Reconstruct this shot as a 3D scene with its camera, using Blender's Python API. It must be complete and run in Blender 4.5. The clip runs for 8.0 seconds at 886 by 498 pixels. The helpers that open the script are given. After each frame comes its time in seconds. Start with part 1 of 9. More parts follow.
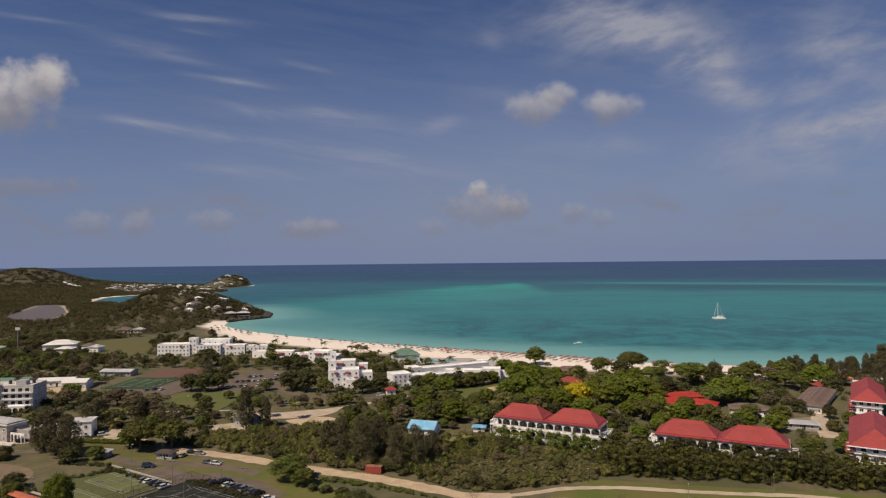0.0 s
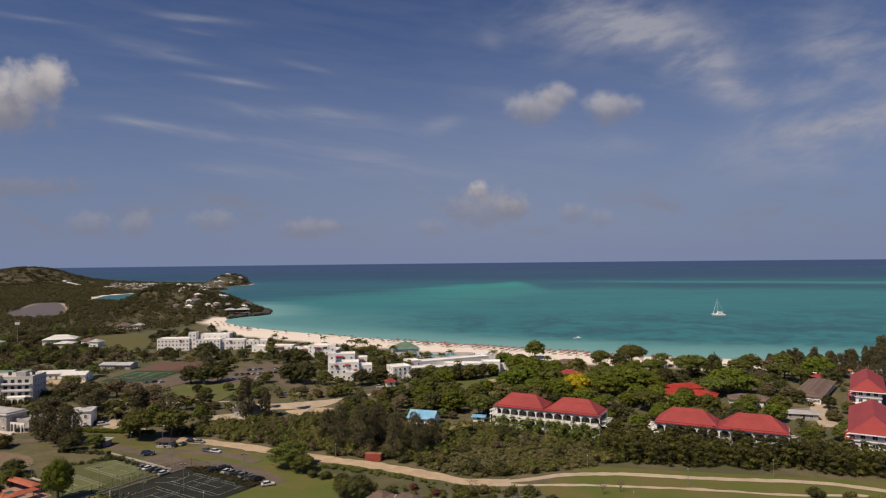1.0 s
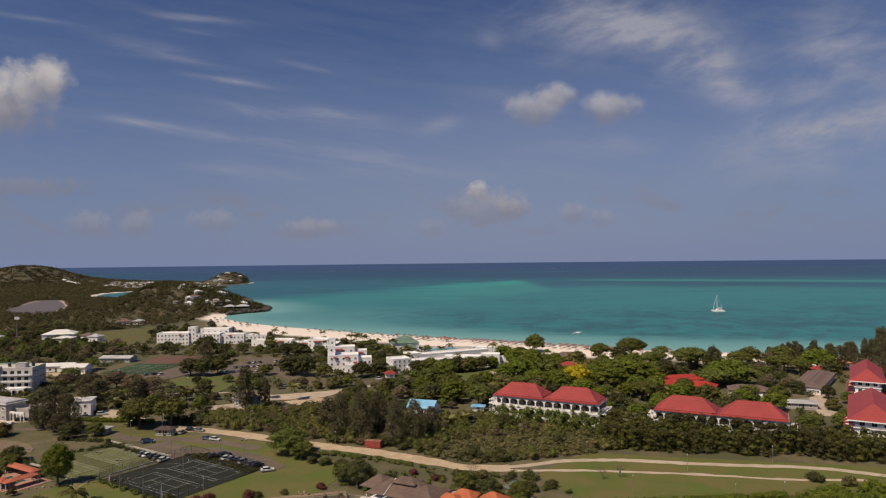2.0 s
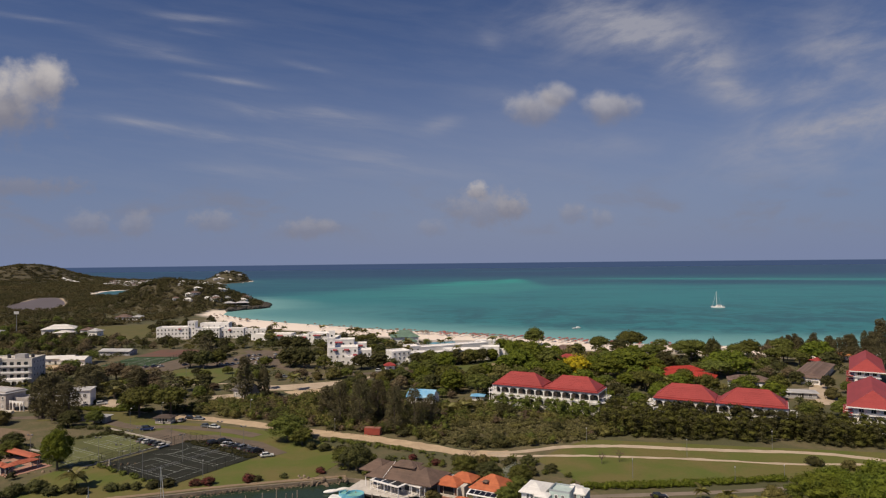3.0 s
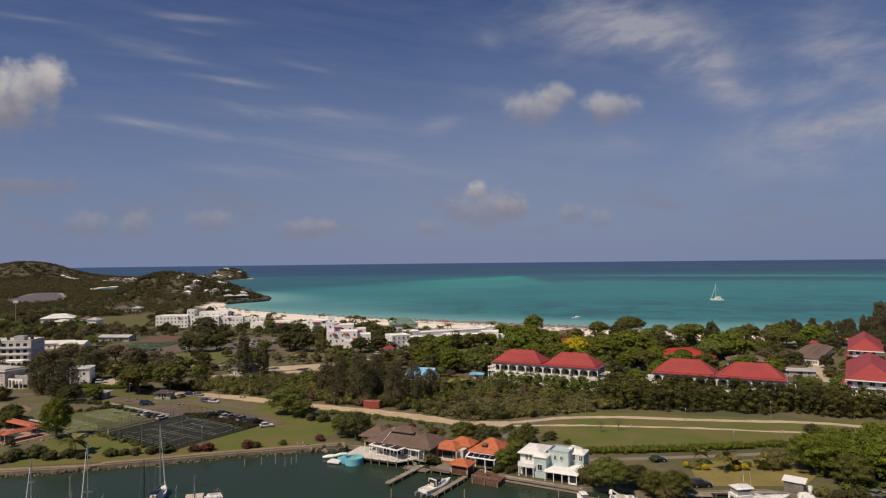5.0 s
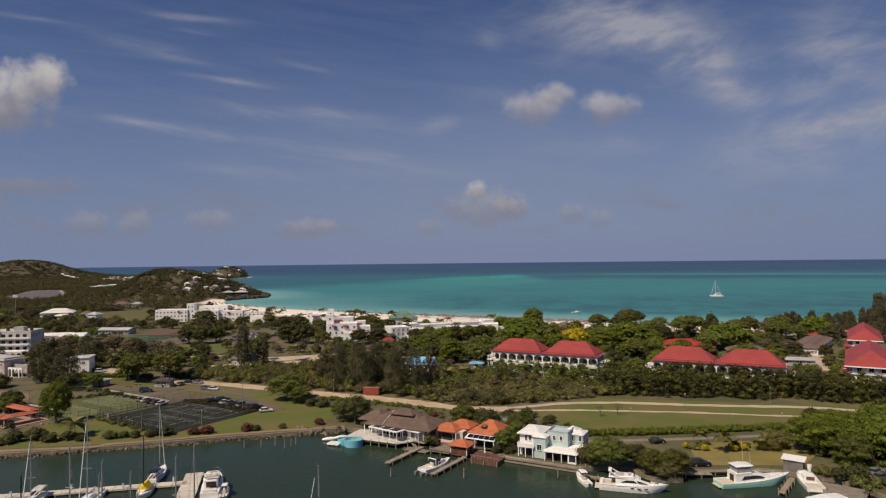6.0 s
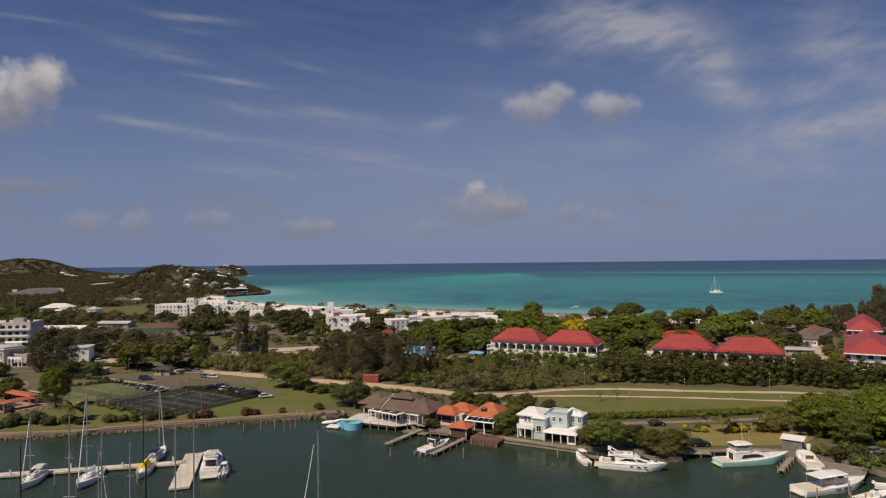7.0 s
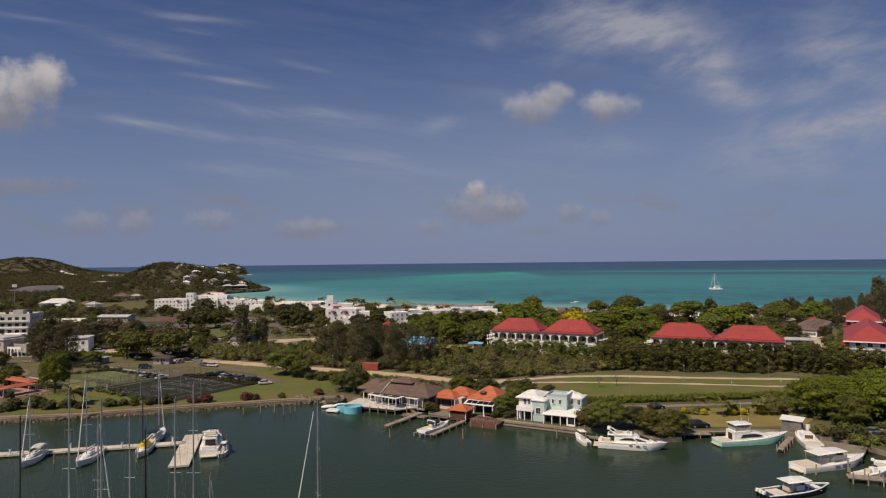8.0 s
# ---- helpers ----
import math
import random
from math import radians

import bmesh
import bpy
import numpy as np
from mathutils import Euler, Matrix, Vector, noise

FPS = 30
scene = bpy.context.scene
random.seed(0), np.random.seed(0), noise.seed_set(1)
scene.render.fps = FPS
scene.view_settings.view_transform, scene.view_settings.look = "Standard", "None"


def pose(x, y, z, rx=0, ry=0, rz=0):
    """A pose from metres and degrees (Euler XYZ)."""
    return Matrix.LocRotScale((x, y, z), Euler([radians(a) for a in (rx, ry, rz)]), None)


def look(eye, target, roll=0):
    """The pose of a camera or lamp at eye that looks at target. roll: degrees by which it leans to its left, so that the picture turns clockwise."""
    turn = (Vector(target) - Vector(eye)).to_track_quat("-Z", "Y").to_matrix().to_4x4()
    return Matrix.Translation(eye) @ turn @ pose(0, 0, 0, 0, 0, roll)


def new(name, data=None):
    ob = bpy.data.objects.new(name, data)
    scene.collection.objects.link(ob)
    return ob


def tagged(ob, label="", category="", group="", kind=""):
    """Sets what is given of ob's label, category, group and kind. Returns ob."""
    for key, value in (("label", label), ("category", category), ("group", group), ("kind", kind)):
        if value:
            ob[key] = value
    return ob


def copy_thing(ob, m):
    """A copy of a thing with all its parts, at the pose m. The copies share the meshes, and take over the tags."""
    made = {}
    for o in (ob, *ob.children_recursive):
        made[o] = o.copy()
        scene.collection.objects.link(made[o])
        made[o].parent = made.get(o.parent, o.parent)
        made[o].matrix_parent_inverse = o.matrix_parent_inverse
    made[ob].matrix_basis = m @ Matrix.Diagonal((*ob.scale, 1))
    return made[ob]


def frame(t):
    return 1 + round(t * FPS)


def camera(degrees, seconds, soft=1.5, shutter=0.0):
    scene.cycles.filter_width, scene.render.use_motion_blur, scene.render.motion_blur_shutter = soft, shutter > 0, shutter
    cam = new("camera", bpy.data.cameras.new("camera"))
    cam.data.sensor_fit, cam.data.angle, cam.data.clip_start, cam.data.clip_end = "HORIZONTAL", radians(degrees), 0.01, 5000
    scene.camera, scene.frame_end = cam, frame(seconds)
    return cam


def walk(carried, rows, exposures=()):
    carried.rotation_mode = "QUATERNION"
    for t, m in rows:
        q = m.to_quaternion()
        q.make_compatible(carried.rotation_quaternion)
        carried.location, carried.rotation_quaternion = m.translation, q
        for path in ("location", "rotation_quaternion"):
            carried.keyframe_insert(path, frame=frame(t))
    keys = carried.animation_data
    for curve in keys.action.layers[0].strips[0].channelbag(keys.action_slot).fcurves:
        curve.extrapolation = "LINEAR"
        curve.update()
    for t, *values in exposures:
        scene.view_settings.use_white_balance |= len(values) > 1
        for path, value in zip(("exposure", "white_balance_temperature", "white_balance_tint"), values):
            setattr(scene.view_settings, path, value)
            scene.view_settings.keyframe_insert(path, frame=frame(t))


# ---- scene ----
# a drone that sinks straight down at a steady pace, looking out to sea
cam = camera(69.0, 8.0, soft=1.15)
TILT, LEAN, TURN = 1.0255, 0.6187, -0.2035
HEIGHTS = [(0.0, 78.11), (0.5, 75.82), (1.0, 73.53), (1.5, 71.22), (3.0, 64.20), (3.5, 61.84), (4.0, 59.43),
           (4.5, 56.98), (6.0, 49.66), (6.5, 47.33), (7.0, 45.07), (7.5, 42.86), (8.0, 40.71)]
walk(cam, [(t, pose(0, 0, h, 90 + TILT, LEAN, TURN * t / 8)) for t, h in HEIGHTS])

# ---- world, sun ----
SUN_ELEV, SUN_AZ = 52.0, 226.0          # degrees; azimuth clockwise from +y: the light comes from the left, a little behind
sun_from = Vector((math.sin(radians(SUN_AZ)) * math.cos(radians(SUN_ELEV)), math.cos(radians(SUN_AZ)) * math.cos(radians(SUN_ELEV)), math.sin(radians(SUN_ELEV))))
sun = new("sun", bpy.data.lights.new("sun", "SUN"))
sun.data.energy, sun.data.angle, sun.data.color = 4.0, radians(0.53), (1.0, 0.85, 0.65)
sun.matrix_world = look(sun_from * 300, (0, 0, 0))


class Nodes:
    """A short way to wire a node tree."""

    def __init__(self, tree):
        self.tree = tree
        tree.nodes.clear()

    def add(self, kind, **inputs):
        n = self.tree.nodes.new(kind)
        for key, v in inputs.items():
            self.put(n.inputs[int(key[1:]) if key[0] == "i" and key[1:].isdigit() else key], v)
        return n

    def put(self, socket, v):
        if isinstance(v, bpy.types.NodeSocket):
            self.tree.links.new(v, socket)
        elif isinstance(v, bpy.types.Node):
            self.tree.links.new(v.outputs[0], socket)
        else:
            socket.default_value = v

    def math(self, op, a, b=0.0, clamp=False):
        n = self.add("ShaderNodeMath", i0=a, i1=b)
        n.operation, n.use_clamp = op, clamp
        return n.outputs[0]

    def span(self, v, a, b, c=0.0, d=1.0, smooth=True):
        n = self.add("ShaderNodeMapRange", i0=v, i1=a, i2=b, i3=c, i4=d)
        n.interpolation_type = "SMOOTHSTEP" if smooth else "LINEAR"
        return n.outputs[0]

    def mix(self, f, a, b, blend="MIX"):
        n = self.tree.nodes.new("ShaderNodeMix")
        n.data_type, n.blend_type = "RGBA", blend
        self.put(n.inputs[0], f), self.put(n.inputs[6], a), self.put(n.inputs[7], b)
        return n.outputs[2]

    def noise(self, vec, scale, detail=3.0, rough=0.55, distort=0.0):
        n = self.add("ShaderNodeTexNoise", Vector=vec, Scale=scale, Detail=detail, Roughness=rough, Distortion=distort)
        return n.outputs[0]

    def vec(self, op, a, b):
        n = self.add("ShaderNodeVectorMath", i0=a, i1=b)
        n.operation = op
        return n.outputs[0]


world = bpy.data.worlds.new("world")
scene.world = world
world.use_nodes = True
w = Nodes(world.node_tree)
sky = w.add("ShaderNodeTexSky")
sky.sky_type, sky.sun_disc = "NISHITA", False
sky.sun_elevation, sky.sun_rotation = radians(SUN_ELEV), radians(SUN_AZ)
sky.altitude, sky.air_density, sky.dust_density, sky.ozone_density = 50, 1.0, 0.6, 3.0
way = w.add("ShaderNodeTexCoord").outputs["Generated"]
axes = w.add("ShaderNodeSeparateXYZ", i0=way)
dx, dy, dz = axes.outputs
ahead = w.math("MAXIMUM", dy, 0.05)
cu, cv = w.math("DIVIDE", dx, ahead), w.math("DIVIDE", dz, ahead)
flat = w.add("ShaderNodeCombineXYZ", X=cu, Y=cv).outputs[0]
# haze near the horizon and a deeper blue above it
above = w.mix(1.0, sky.outputs[0], (0.425, 0.475, 0.655, 1), "MULTIPLY")
haze = w.math("POWER", w.span(dz, 0.0, 0.42, 1.0, 0.0, False), 1.75)
blue = w.mix(haze, above, (2.18, 2.66, 4.22, 1))
# thin high cloud: fibrous noise gathered into slanting streaks and, up on the one side, a broad veil
streak = w.add("ShaderNodeMapping", i0=flat)
streak.vector_type = "TEXTURE"
streak.inputs["Rotation"].default_value = (0, 0, radians(-9))
streak.inputs["Scale"].default_value = (0.60, 0.085, 1)
cirrus = w.span(w.noise(streak.outputs[0], 3.0, 7, 0.62, 0.35), 0.34, 0.72)
soft = w.add("ShaderNodeMapping", i0=flat)
soft.vector_type = "TEXTURE"
soft.inputs["Rotation"].default_value = (0, 0, radians(15))
soft.inputs["Scale"].default_value = (0.60, 0.24, 1)
veil = w.span(w.noise(soft.outputs[0], 4.2, 8, 0.60, 0.25), 0.32, 0.78)


def lobe(bu, bv, bw, bh, turn):
    """A soft-edged patch of sky round a bearing and height."""
    c, s_ = math.cos(radians(turn)), math.sin(radians(turn))
    ru, rv = w.math("SUBTRACT", cu, bu), w.math("SUBTRACT", cv, bv)
    ex = w.math("DIVIDE", w.math("ADD", w.math("MULTIPLY", ru, c), w.math("MULTIPLY", rv, s_)), bw)
    ey = w.math("DIVIDE", w.math("SUBTRACT", w.math("MULTIPLY", rv, c), w.math("MULTIPLY", ru, s_)), bh)
    r2 = w.math("ADD", w.math("MULTIPLY", ex, ex), w.math("MULTIPLY", ey, ey))
    return w.math("POWER", 2.718, w.math("MULTIPLY", r2, -1.0))


thin = w.math("MULTIPLY", w.math("MULTIPLY", cirrus, w.span(cv, 0.06, 0.16)), 0.07)
for bu, bv, bw, bh, turn, dense in ((-0.385, 0.206, 0.140, 0.010, -9.3, 0.34), (-0.47, 0.219, 0.050, 0.004, -8, 0.30), (-0.23, 0.232, 0.11, 0.014, -8, 0.30), (-0.175, 0.232, 0.050, 0.008, -7, 0.36), (-0.335, 0.285, 0.055, 0.0045, -10, 0.34),
                                    (-0.44, 0.332, 0.085, 0.011, -14, 0.20), (-0.38, 0.381, 0.065, 0.006, -6, 0.30), (-0.37, 0.362, 0.05, 0.008, -4, 0.14), (-0.635, 0.385, 0.06, 0.004, -9, 0.22), (-0.09, 0.156, 0.15, 0.018, -5, 0.20),
                                    (-0.30, 0.140, 0.10, 0.010, -6, 0.14), (0.082, 0.346, 0.018, 0.014, 0, 0.20), (-0.205, 0.303, 0.035, 0.005, -13, 0.16), (0.0, 0.212, 0.030, 0.012, 18, 0.22)):
    thin = w.math("ADD", thin, w.math("MULTIPLY", w.math("MULTIPLY", lobe(bu, bv, bw, bh, turn), w.math("ADD", w.math("MULTIPLY", cirrus, 0.80), 0.25)), dense * 1.5))
for bu, bv, bw, bh, turn, dense in ((0.27, 0.365, 0.15, 0.060, -6, 0.50), (0.37, 0.325, 0.13, 0.045, -28, 0.42), (0.445, 0.272, 0.06, 0.030, -35, 0.34), (0.64, 0.300, 0.13, 0.10, 24, 0.46), (0.60, 0.195, 0.16, 0.030, 12, 0.52), (0.12, 0.248, 0.07, 0.016, -6, 0.20),
                                    (0.26, 0.178, 0.10, 0.016, 0, 0.16), (0.62, 0.145, 0.20, 0.020, 6, 0.20)):
    thin = w.math("ADD", thin, w.math("MULTIPLY", w.math("MULTIPLY", lobe(bu, bv, bw, bh, turn), w.math("ADD", w.math("MULTIPLY", veil, 0.9), 0.12)), dense * 1.7))
# a faint pale sheet low over the middle of the bay
thin = w.math("ADD", thin, w.math("MULTIPLY", lobe(0.10, 0.12, 0.42, 0.14, 0), 0.17))
thin = w.math("MINIMUM", thin, 0.85)
low = w.add("ShaderNodeMapping", i0=flat)
low.inputs["Scale"].default_value = (1.0, 2.4, 1)
bank = w.math("MULTIPLY", w.span(w.noise(low.outputs[0], 7.0, 6, 0.6, 0.3), 0.46, 0.70), w.math("MULTIPLY", w.span(cv, 0.02, 0.06), w.span(cv, 0.15, 0.08)))
lit_cloud, grey_cloud = (5.9, 5.5, 5.4, 1), (2.5, 2.45, 2.95, 1)
cloudy = w.mix(thin, blue, (4.0, 4.0, 4.6, 1))
cloudy = w.mix(w.math("MULTIPLY", bank, 0.5), cloudy, grey_cloud)
# single fair-weather clouds: bearing, height, half width, half height, density
billow = w.noise(flat, 22.0, 8, 0.52, 0.0)
curls = w.noise(flat, 60.0, 8, 0.62, 0.0)
ragged = w.noise(flat, 9.0, 5, 0.6, 0.2)
for bu, bv, bw, bh, dense in ((-0.668, 0.254, 0.092, 0.062, 0.97), (-0.612, 0.284, 0.048, 0.048, 0.95), (0.146, 0.234, 0.046, 0.029, 0.68), (0.184, 0.256, 0.030, 0.024, 0.60),
                             (0.268, 0.237, 0.052, 0.030, 0.68), (0.058, 0.106, 0.017, 0.016, 0.72), (0.070, 0.080, 0.060, 0.034, 0.52), (0.108, 0.080, 0.026, 0.020, 0.6), (-0.550, 0.063, 0.034, 0.020, 0.40), (-0.473, 0.060, 0.026, 0.022, 0.40),
                             (-0.35, 0.064, 0.040, 0.020, 0.45), (-0.205, 0.052, 0.042, 0.015, 0.5), (-0.016, 0.050, 0.026, 0.016, 0.3), (0.207, 0.072, 0.026, 0.020, 0.45), (0.248, 0.062, 0.026, 0.016, 0.35), (-0.645, 0.122, 0.10, 0.016, 0.55)):
    ex = w.math("DIVIDE", w.math("SUBTRACT", cu, bu), bw)
    ey = w.math("DIVIDE", w.math("SUBTRACT", cv, bv), bh)
    r2 = w.math("ADD", w.math("MULTIPLY", ex, ex), w.math("MULTIPLY", ey, ey))
    lumps = billow if bv > 0.13 else curls
    edge = w.math("SUBTRACT", w.math("ADD", w.math("MULTIPLY", lumps, 1.9 if bv < 0.13 else 1.6), w.math("MULTIPLY", ragged, 2.0)), w.math("ADD", w.math("POWER", r2, 0.6), 1.05))
    body = w.math("MULTIPLY", w.span(edge, -0.40, 0.62), dense)
    shade = w.mix(w.span(w.math("ADD", ey, w.math("MULTIPLY", lumps, 1.3)), 0.1, 1.4), grey_cloud, lit_cloud if bv > 0.1 and bw < 0.093 else (3.9, 3.7, 4.0, 1) if bw < 0.09 else (2.9, 2.8, 3.3, 1))
    cloudy = w.mix(body, cloudy, shade)
# below the horizon the open sea goes on
cloudy = w.mix(w.span(dz, -0.0038, -0.0050, smooth=False), cloudy, (0.66, 1.02, 1.95, 1))
w.add("ShaderNodeOutputWorld", Surface=w.add("ShaderNodeBackground", Color=cloudy, Strength=0.085))

# ---- materials ----
MATS = {}


def mat(name, c1, c2=None, scale=0.5, fine=6.0, rough=0.8, bump=0.15, metal=0.0, spec=0.4, island=0.0, each=0.0, leaf=0.0):
    """A surface with two scales of variation, metres-true: broad patches of c1 and c2, fine grain and relief."""
    if name in MATS:
        return MATS[name]
    m = bpy.data.materials.new(name)
    m.use_nodes = True
    n = Nodes(m.node_tree)
    c2 = c2 or tuple(v * 0.72 for v in c1)
    geo = n.add("ShaderNodeNewGeometry")
    pos = geo.outputs["Position"]
    broad = n.noise(pos, scale, 4, 0.6, 0.3)
    grain = n.noise(pos, fine, 5, 0.65)
    col = n.mix(n.span(broad, 0.32, 0.68), (*c1, 1), (*c2, 1))
    col = n.mix(1.0, col, n.mix(grain, (0.74, 0.74, 0.74, 1), (1.26, 1.26, 1.26, 1)), "MULTIPLY")
    if island or each:
        val = 1.0
        if island:
            val = n.span(geo.outputs["Random Per Island"], 0, 1, 1 - island, 1 + island, False)
        if each:
            own = n.add("ShaderNodeObjectInfo").outputs["Random"]
            val = n.math("MULTIPLY", val, n.span(own, 0, 1, 1 - each, 1 + each, False))
            hue = n.span(own, 0, 1, 0.5 - 0.07 * each, 0.5 + 0.09 * each, False)
            col = n.add("ShaderNodeHueSaturation", Hue=hue, Saturation=1.0, Value=val, Color=col).outputs[0]
        else:
            col = n.add("ShaderNodeHueSaturation", Value=val, Color=col).outputs[0]
    b = n.add("ShaderNodeBsdfPrincipled", Roughness=rough, Metallic=metal)
    n.put(b.inputs["Base Color"], col)
    b.inputs["Specular IOR Level"].default_value = spec
    if bump:
        n.put(b.inputs["Normal"], n.add("ShaderNodeBump", Strength=bump, Distance=0.25 if leaf == 0 else 0.05, Height=grain).outputs[0])
    out = b.outputs[0]
    if leaf:
        t = n.add("ShaderNodeBsdfTranslucent", Color=col)
        out = n.add("ShaderNodeMixShader", i0=leaf, i1=out, i2=t.outputs[0]).outputs[0]
    n.add("ShaderNodeOutputMaterial", Surface=out)
    MATS[name] = m
    return m


WHITE = mat("white_render", (0.87, 0.845, 0.82), (0.80, 0.775, 0.75), 0.25, 3.0, 0.85, 0.05)
CREAM = mat("cream_render", (0.66, 0.60, 0.53), (0.56, 0.51, 0.45), 0.25, 3.0, 0.85, 0.05)
MINT = mat("mint_render", (0.50, 0.60, 0.575), (0.44, 0.54, 0.52), 0.4, 4.0, 0.8, 0.05)
GREYW = mat("grey_render", (0.42, 0.41, 0.41), (0.33, 0.32, 0.32), 0.3, 3.0, 0.85, 0.05)
RED = mat("red_sheet_roof", (0.36, 0.060, 0.055), (0.30, 0.050, 0.047), 0.12, 2.0, 0.55, 0.05, island=0.04)
REDB = mat("bright_red_roof", (0.43, 0.050, 0.032), (0.36, 0.042, 0.03), 0.15, 2.0, 0.55, 0.05, island=0.10)
ORANGE = mat("orange_tile", (0.53, 0.165, 0.072), (0.42, 0.120, 0.055), 0.5, 5.0, 0.75, 0.3, island=0.07)
BROWN = mat("brown_shingle", (0.180, 0.120, 0.092), (0.130, 0.090, 0.072), 0.5, 5.0, 0.85, 0.35, island=0.07)
BROWNT = mat("weathered_brown_tile", (0.20, 0.135, 0.11), (0.15, 0.105, 0.09), 0.3, 3.0, 0.85, 0.2, island=0.2)
BLUER = mat("blue_sheet_roof", (0.16, 0.42, 0.66), (0.30, 0.52, 0.70), 0.35, 3.0, 0.5, 0.05, island=0.08)
GREENR = mat("sage_green_roof", (0.15, 0.24, 0.18), (0.12, 0.19, 0.15), 0.3, 2.0, 0.7, 0.1, island=0.1)
GREYR = mat("pale_sheet_roof", (0.55, 0.54, 0.54), (0.42, 0.41, 0.41), 0.15, 2.0, 0.6, 0.05, island=0.1)
GLASS = mat("dark_window_glass", (0.025, 0.03, 0.035), (0.04, 0.045, 0.05), 0.5, 2.0, 0.12, 0.0, spec=0.6)
# near-black that paints the shade in interiors and openings; also on dark parts
SHADEIN = mat("shade_and_dark_parts", (0.05, 0.045, 0.04), (0.03, 0.028, 0.026), 0.6, 2.0, 0.9, 0.0)
WOOD = mat("weathered_dock_wood", (0.30, 0.25, 0.19), (0.22, 0.18, 0.14), 0.8, 8.0, 0.85, 0.2, island=0.18, each=0.15)
DARKWOOD = mat("brown_timber", (0.16, 0.075, 0.05), (0.10, 0.05, 0.035), 0.7, 6.0, 0.8, 0.15, island=0.15)
GEL = mat("white_gelcoat", (0.87, 0.85, 0.81), (0.82, 0.80, 0.76), 0.4, 2.0, 0.25, 0.0)
TEALHULL = mat("teal_gelcoat", (0.42, 0.70, 0.62), (0.36, 0.63, 0.56), 0.4, 2.0, 0.25, 0.0)
NAVYHULL = mat("navy_gelcoat", (0.02, 0.025, 0.05), (0.02, 0.022, 0.04), 0.4, 2.0, 0.2, 0.0)
TEAK = mat("beige_cockpit", (0.64, 0.55, 0.43), (0.55, 0.46, 0.35), 1.5, 6.0, 0.7, 0.05)
ALU = mat("bare_aluminium", (0.62, 0.62, 0.62), (0.5, 0.5, 0.5), 0.5, 5.0, 0.35, 0.0, metal=0.7)
BLACKM = mat("black_paint", (0.015, 0.015, 0.017), (0.022, 0.022, 0.024), 0.5, 5.0, 0.4, 0.0)
STEEL = mat("galvanised_steel", (0.34, 0.34, 0.34), (0.26, 0.26, 0.26), 0.5, 5.0, 0.5, 0.0, metal=0.5)
YELLOW = mat("yellow_canvas", (0.75, 0.52, 0.02), (0.62, 0.42, 0.02), 0.8, 4.0, 0.8, 0.1)
BLUEC = mat("pale_blue_paint", (0.20, 0.52, 0.66), (0.16, 0.45, 0.60), 0.5, 4.0, 0.5, 0.05)
RUBBER = mat("black_rubber", (0.02, 0.02, 0.02), (0.03, 0.03, 0.03), 1.0, 5.0, 0.8, 0.0)
CONC = mat("pale_concrete", (0.45, 0.41, 0.36), (0.35, 0.32, 0.28), 0.4, 3.0, 0.9, 0.15, island=0.08)
STONE = mat("grey_boulder", (0.26, 0.20, 0.14), (0.17, 0.13, 0.095), 0.8, 3.0, 0.9, 0.3, island=0.3)
ASPHALT = mat("grey_asphalt", (0.165, 0.125, 0.092), (0.12, 0.095, 0.070), 0.15, 4.0, 0.9, 0.1)
DIRT = mat("sandy_dirt", (0.54, 0.41, 0.27), (0.43, 0.32, 0.21), 0.22, 2.5, 0.95, 0.25)
PALEDIRT = mat("pale_sandy_gravel", (0.52, 0.42, 0.31), (0.42, 0.33, 0.24), 0.18, 2.5, 0.95, 0.25)
LAWN = mat("mown_lawn", (0.100, 0.124, 0.021), (0.150, 0.126, 0.040), 0.07, 2.2, 0.95, 0.4)
PARKLAWN = mat("green_park_lawn", (0.096, 0.122, 0.026), (0.128, 0.120, 0.040), 0.05, 2.2, 0.95, 0.4)
DRYLAWN = mat("dry_lawn", (0.125, 0.106, 0.036), (0.10, 0.10, 0.03), 0.09, 2.2, 0.95, 0.4)
COURTD = mat("dark_court_acrylic", (0.027, 0.030, 0.025), (0.036, 0.037, 0.030), 0.3, 3.0, 0.95, 0.02, spec=0.1)
COURTG = mat("green_court_acrylic", (0.105, 0.108, 0.036), (0.085, 0.092, 0.032), 0.2, 3.0, 0.85, 0.02)
COURTI = mat("light_green_court", (0.14, 0.15, 0.055), (0.12, 0.13, 0.048), 0.2, 3.0, 0.85, 0.02)
LINE = mat("white_court_line", (0.40, 0.41, 0.39), (0.33, 0.34, 0.32), 0.8, 5.0, 0.8, 0.0)
BARK = mat("grey_bark", (0.13, 0.105, 0.085), (0.085, 0.07, 0.055), 1.5, 8.0, 0.95, 0.4)
PALMBARK = mat("palm_bark", (0.20, 0.165, 0.13), (0.14, 0.115, 0.09), 1.5, 8.0, 0.95, 0.4)
LEAFD = mat("dark_green_leaves", (0.087, 0.084, 0.026), (0.060, 0.061, 0.021), 0.35, 2.0, 0.75, 0.0, spec=0.25, island=0.32, each=0.26, leaf=0.25)
LEAFM = mat("mid_green_leaves", (0.134, 0.142, 0.028), (0.097, 0.105, 0.022), 0.35, 2.0, 0.75, 0.0, spec=0.25, island=0.32, each=0.26, leaf=0.25)
LEAFB = mat("bright_green_leaves", (0.156, 0.180, 0.018), (0.104, 0.130, 0.016), 0.35, 2.0, 0.75, 0.0, spec=0.25, island=0.24, each=0.12, leaf=0.28)
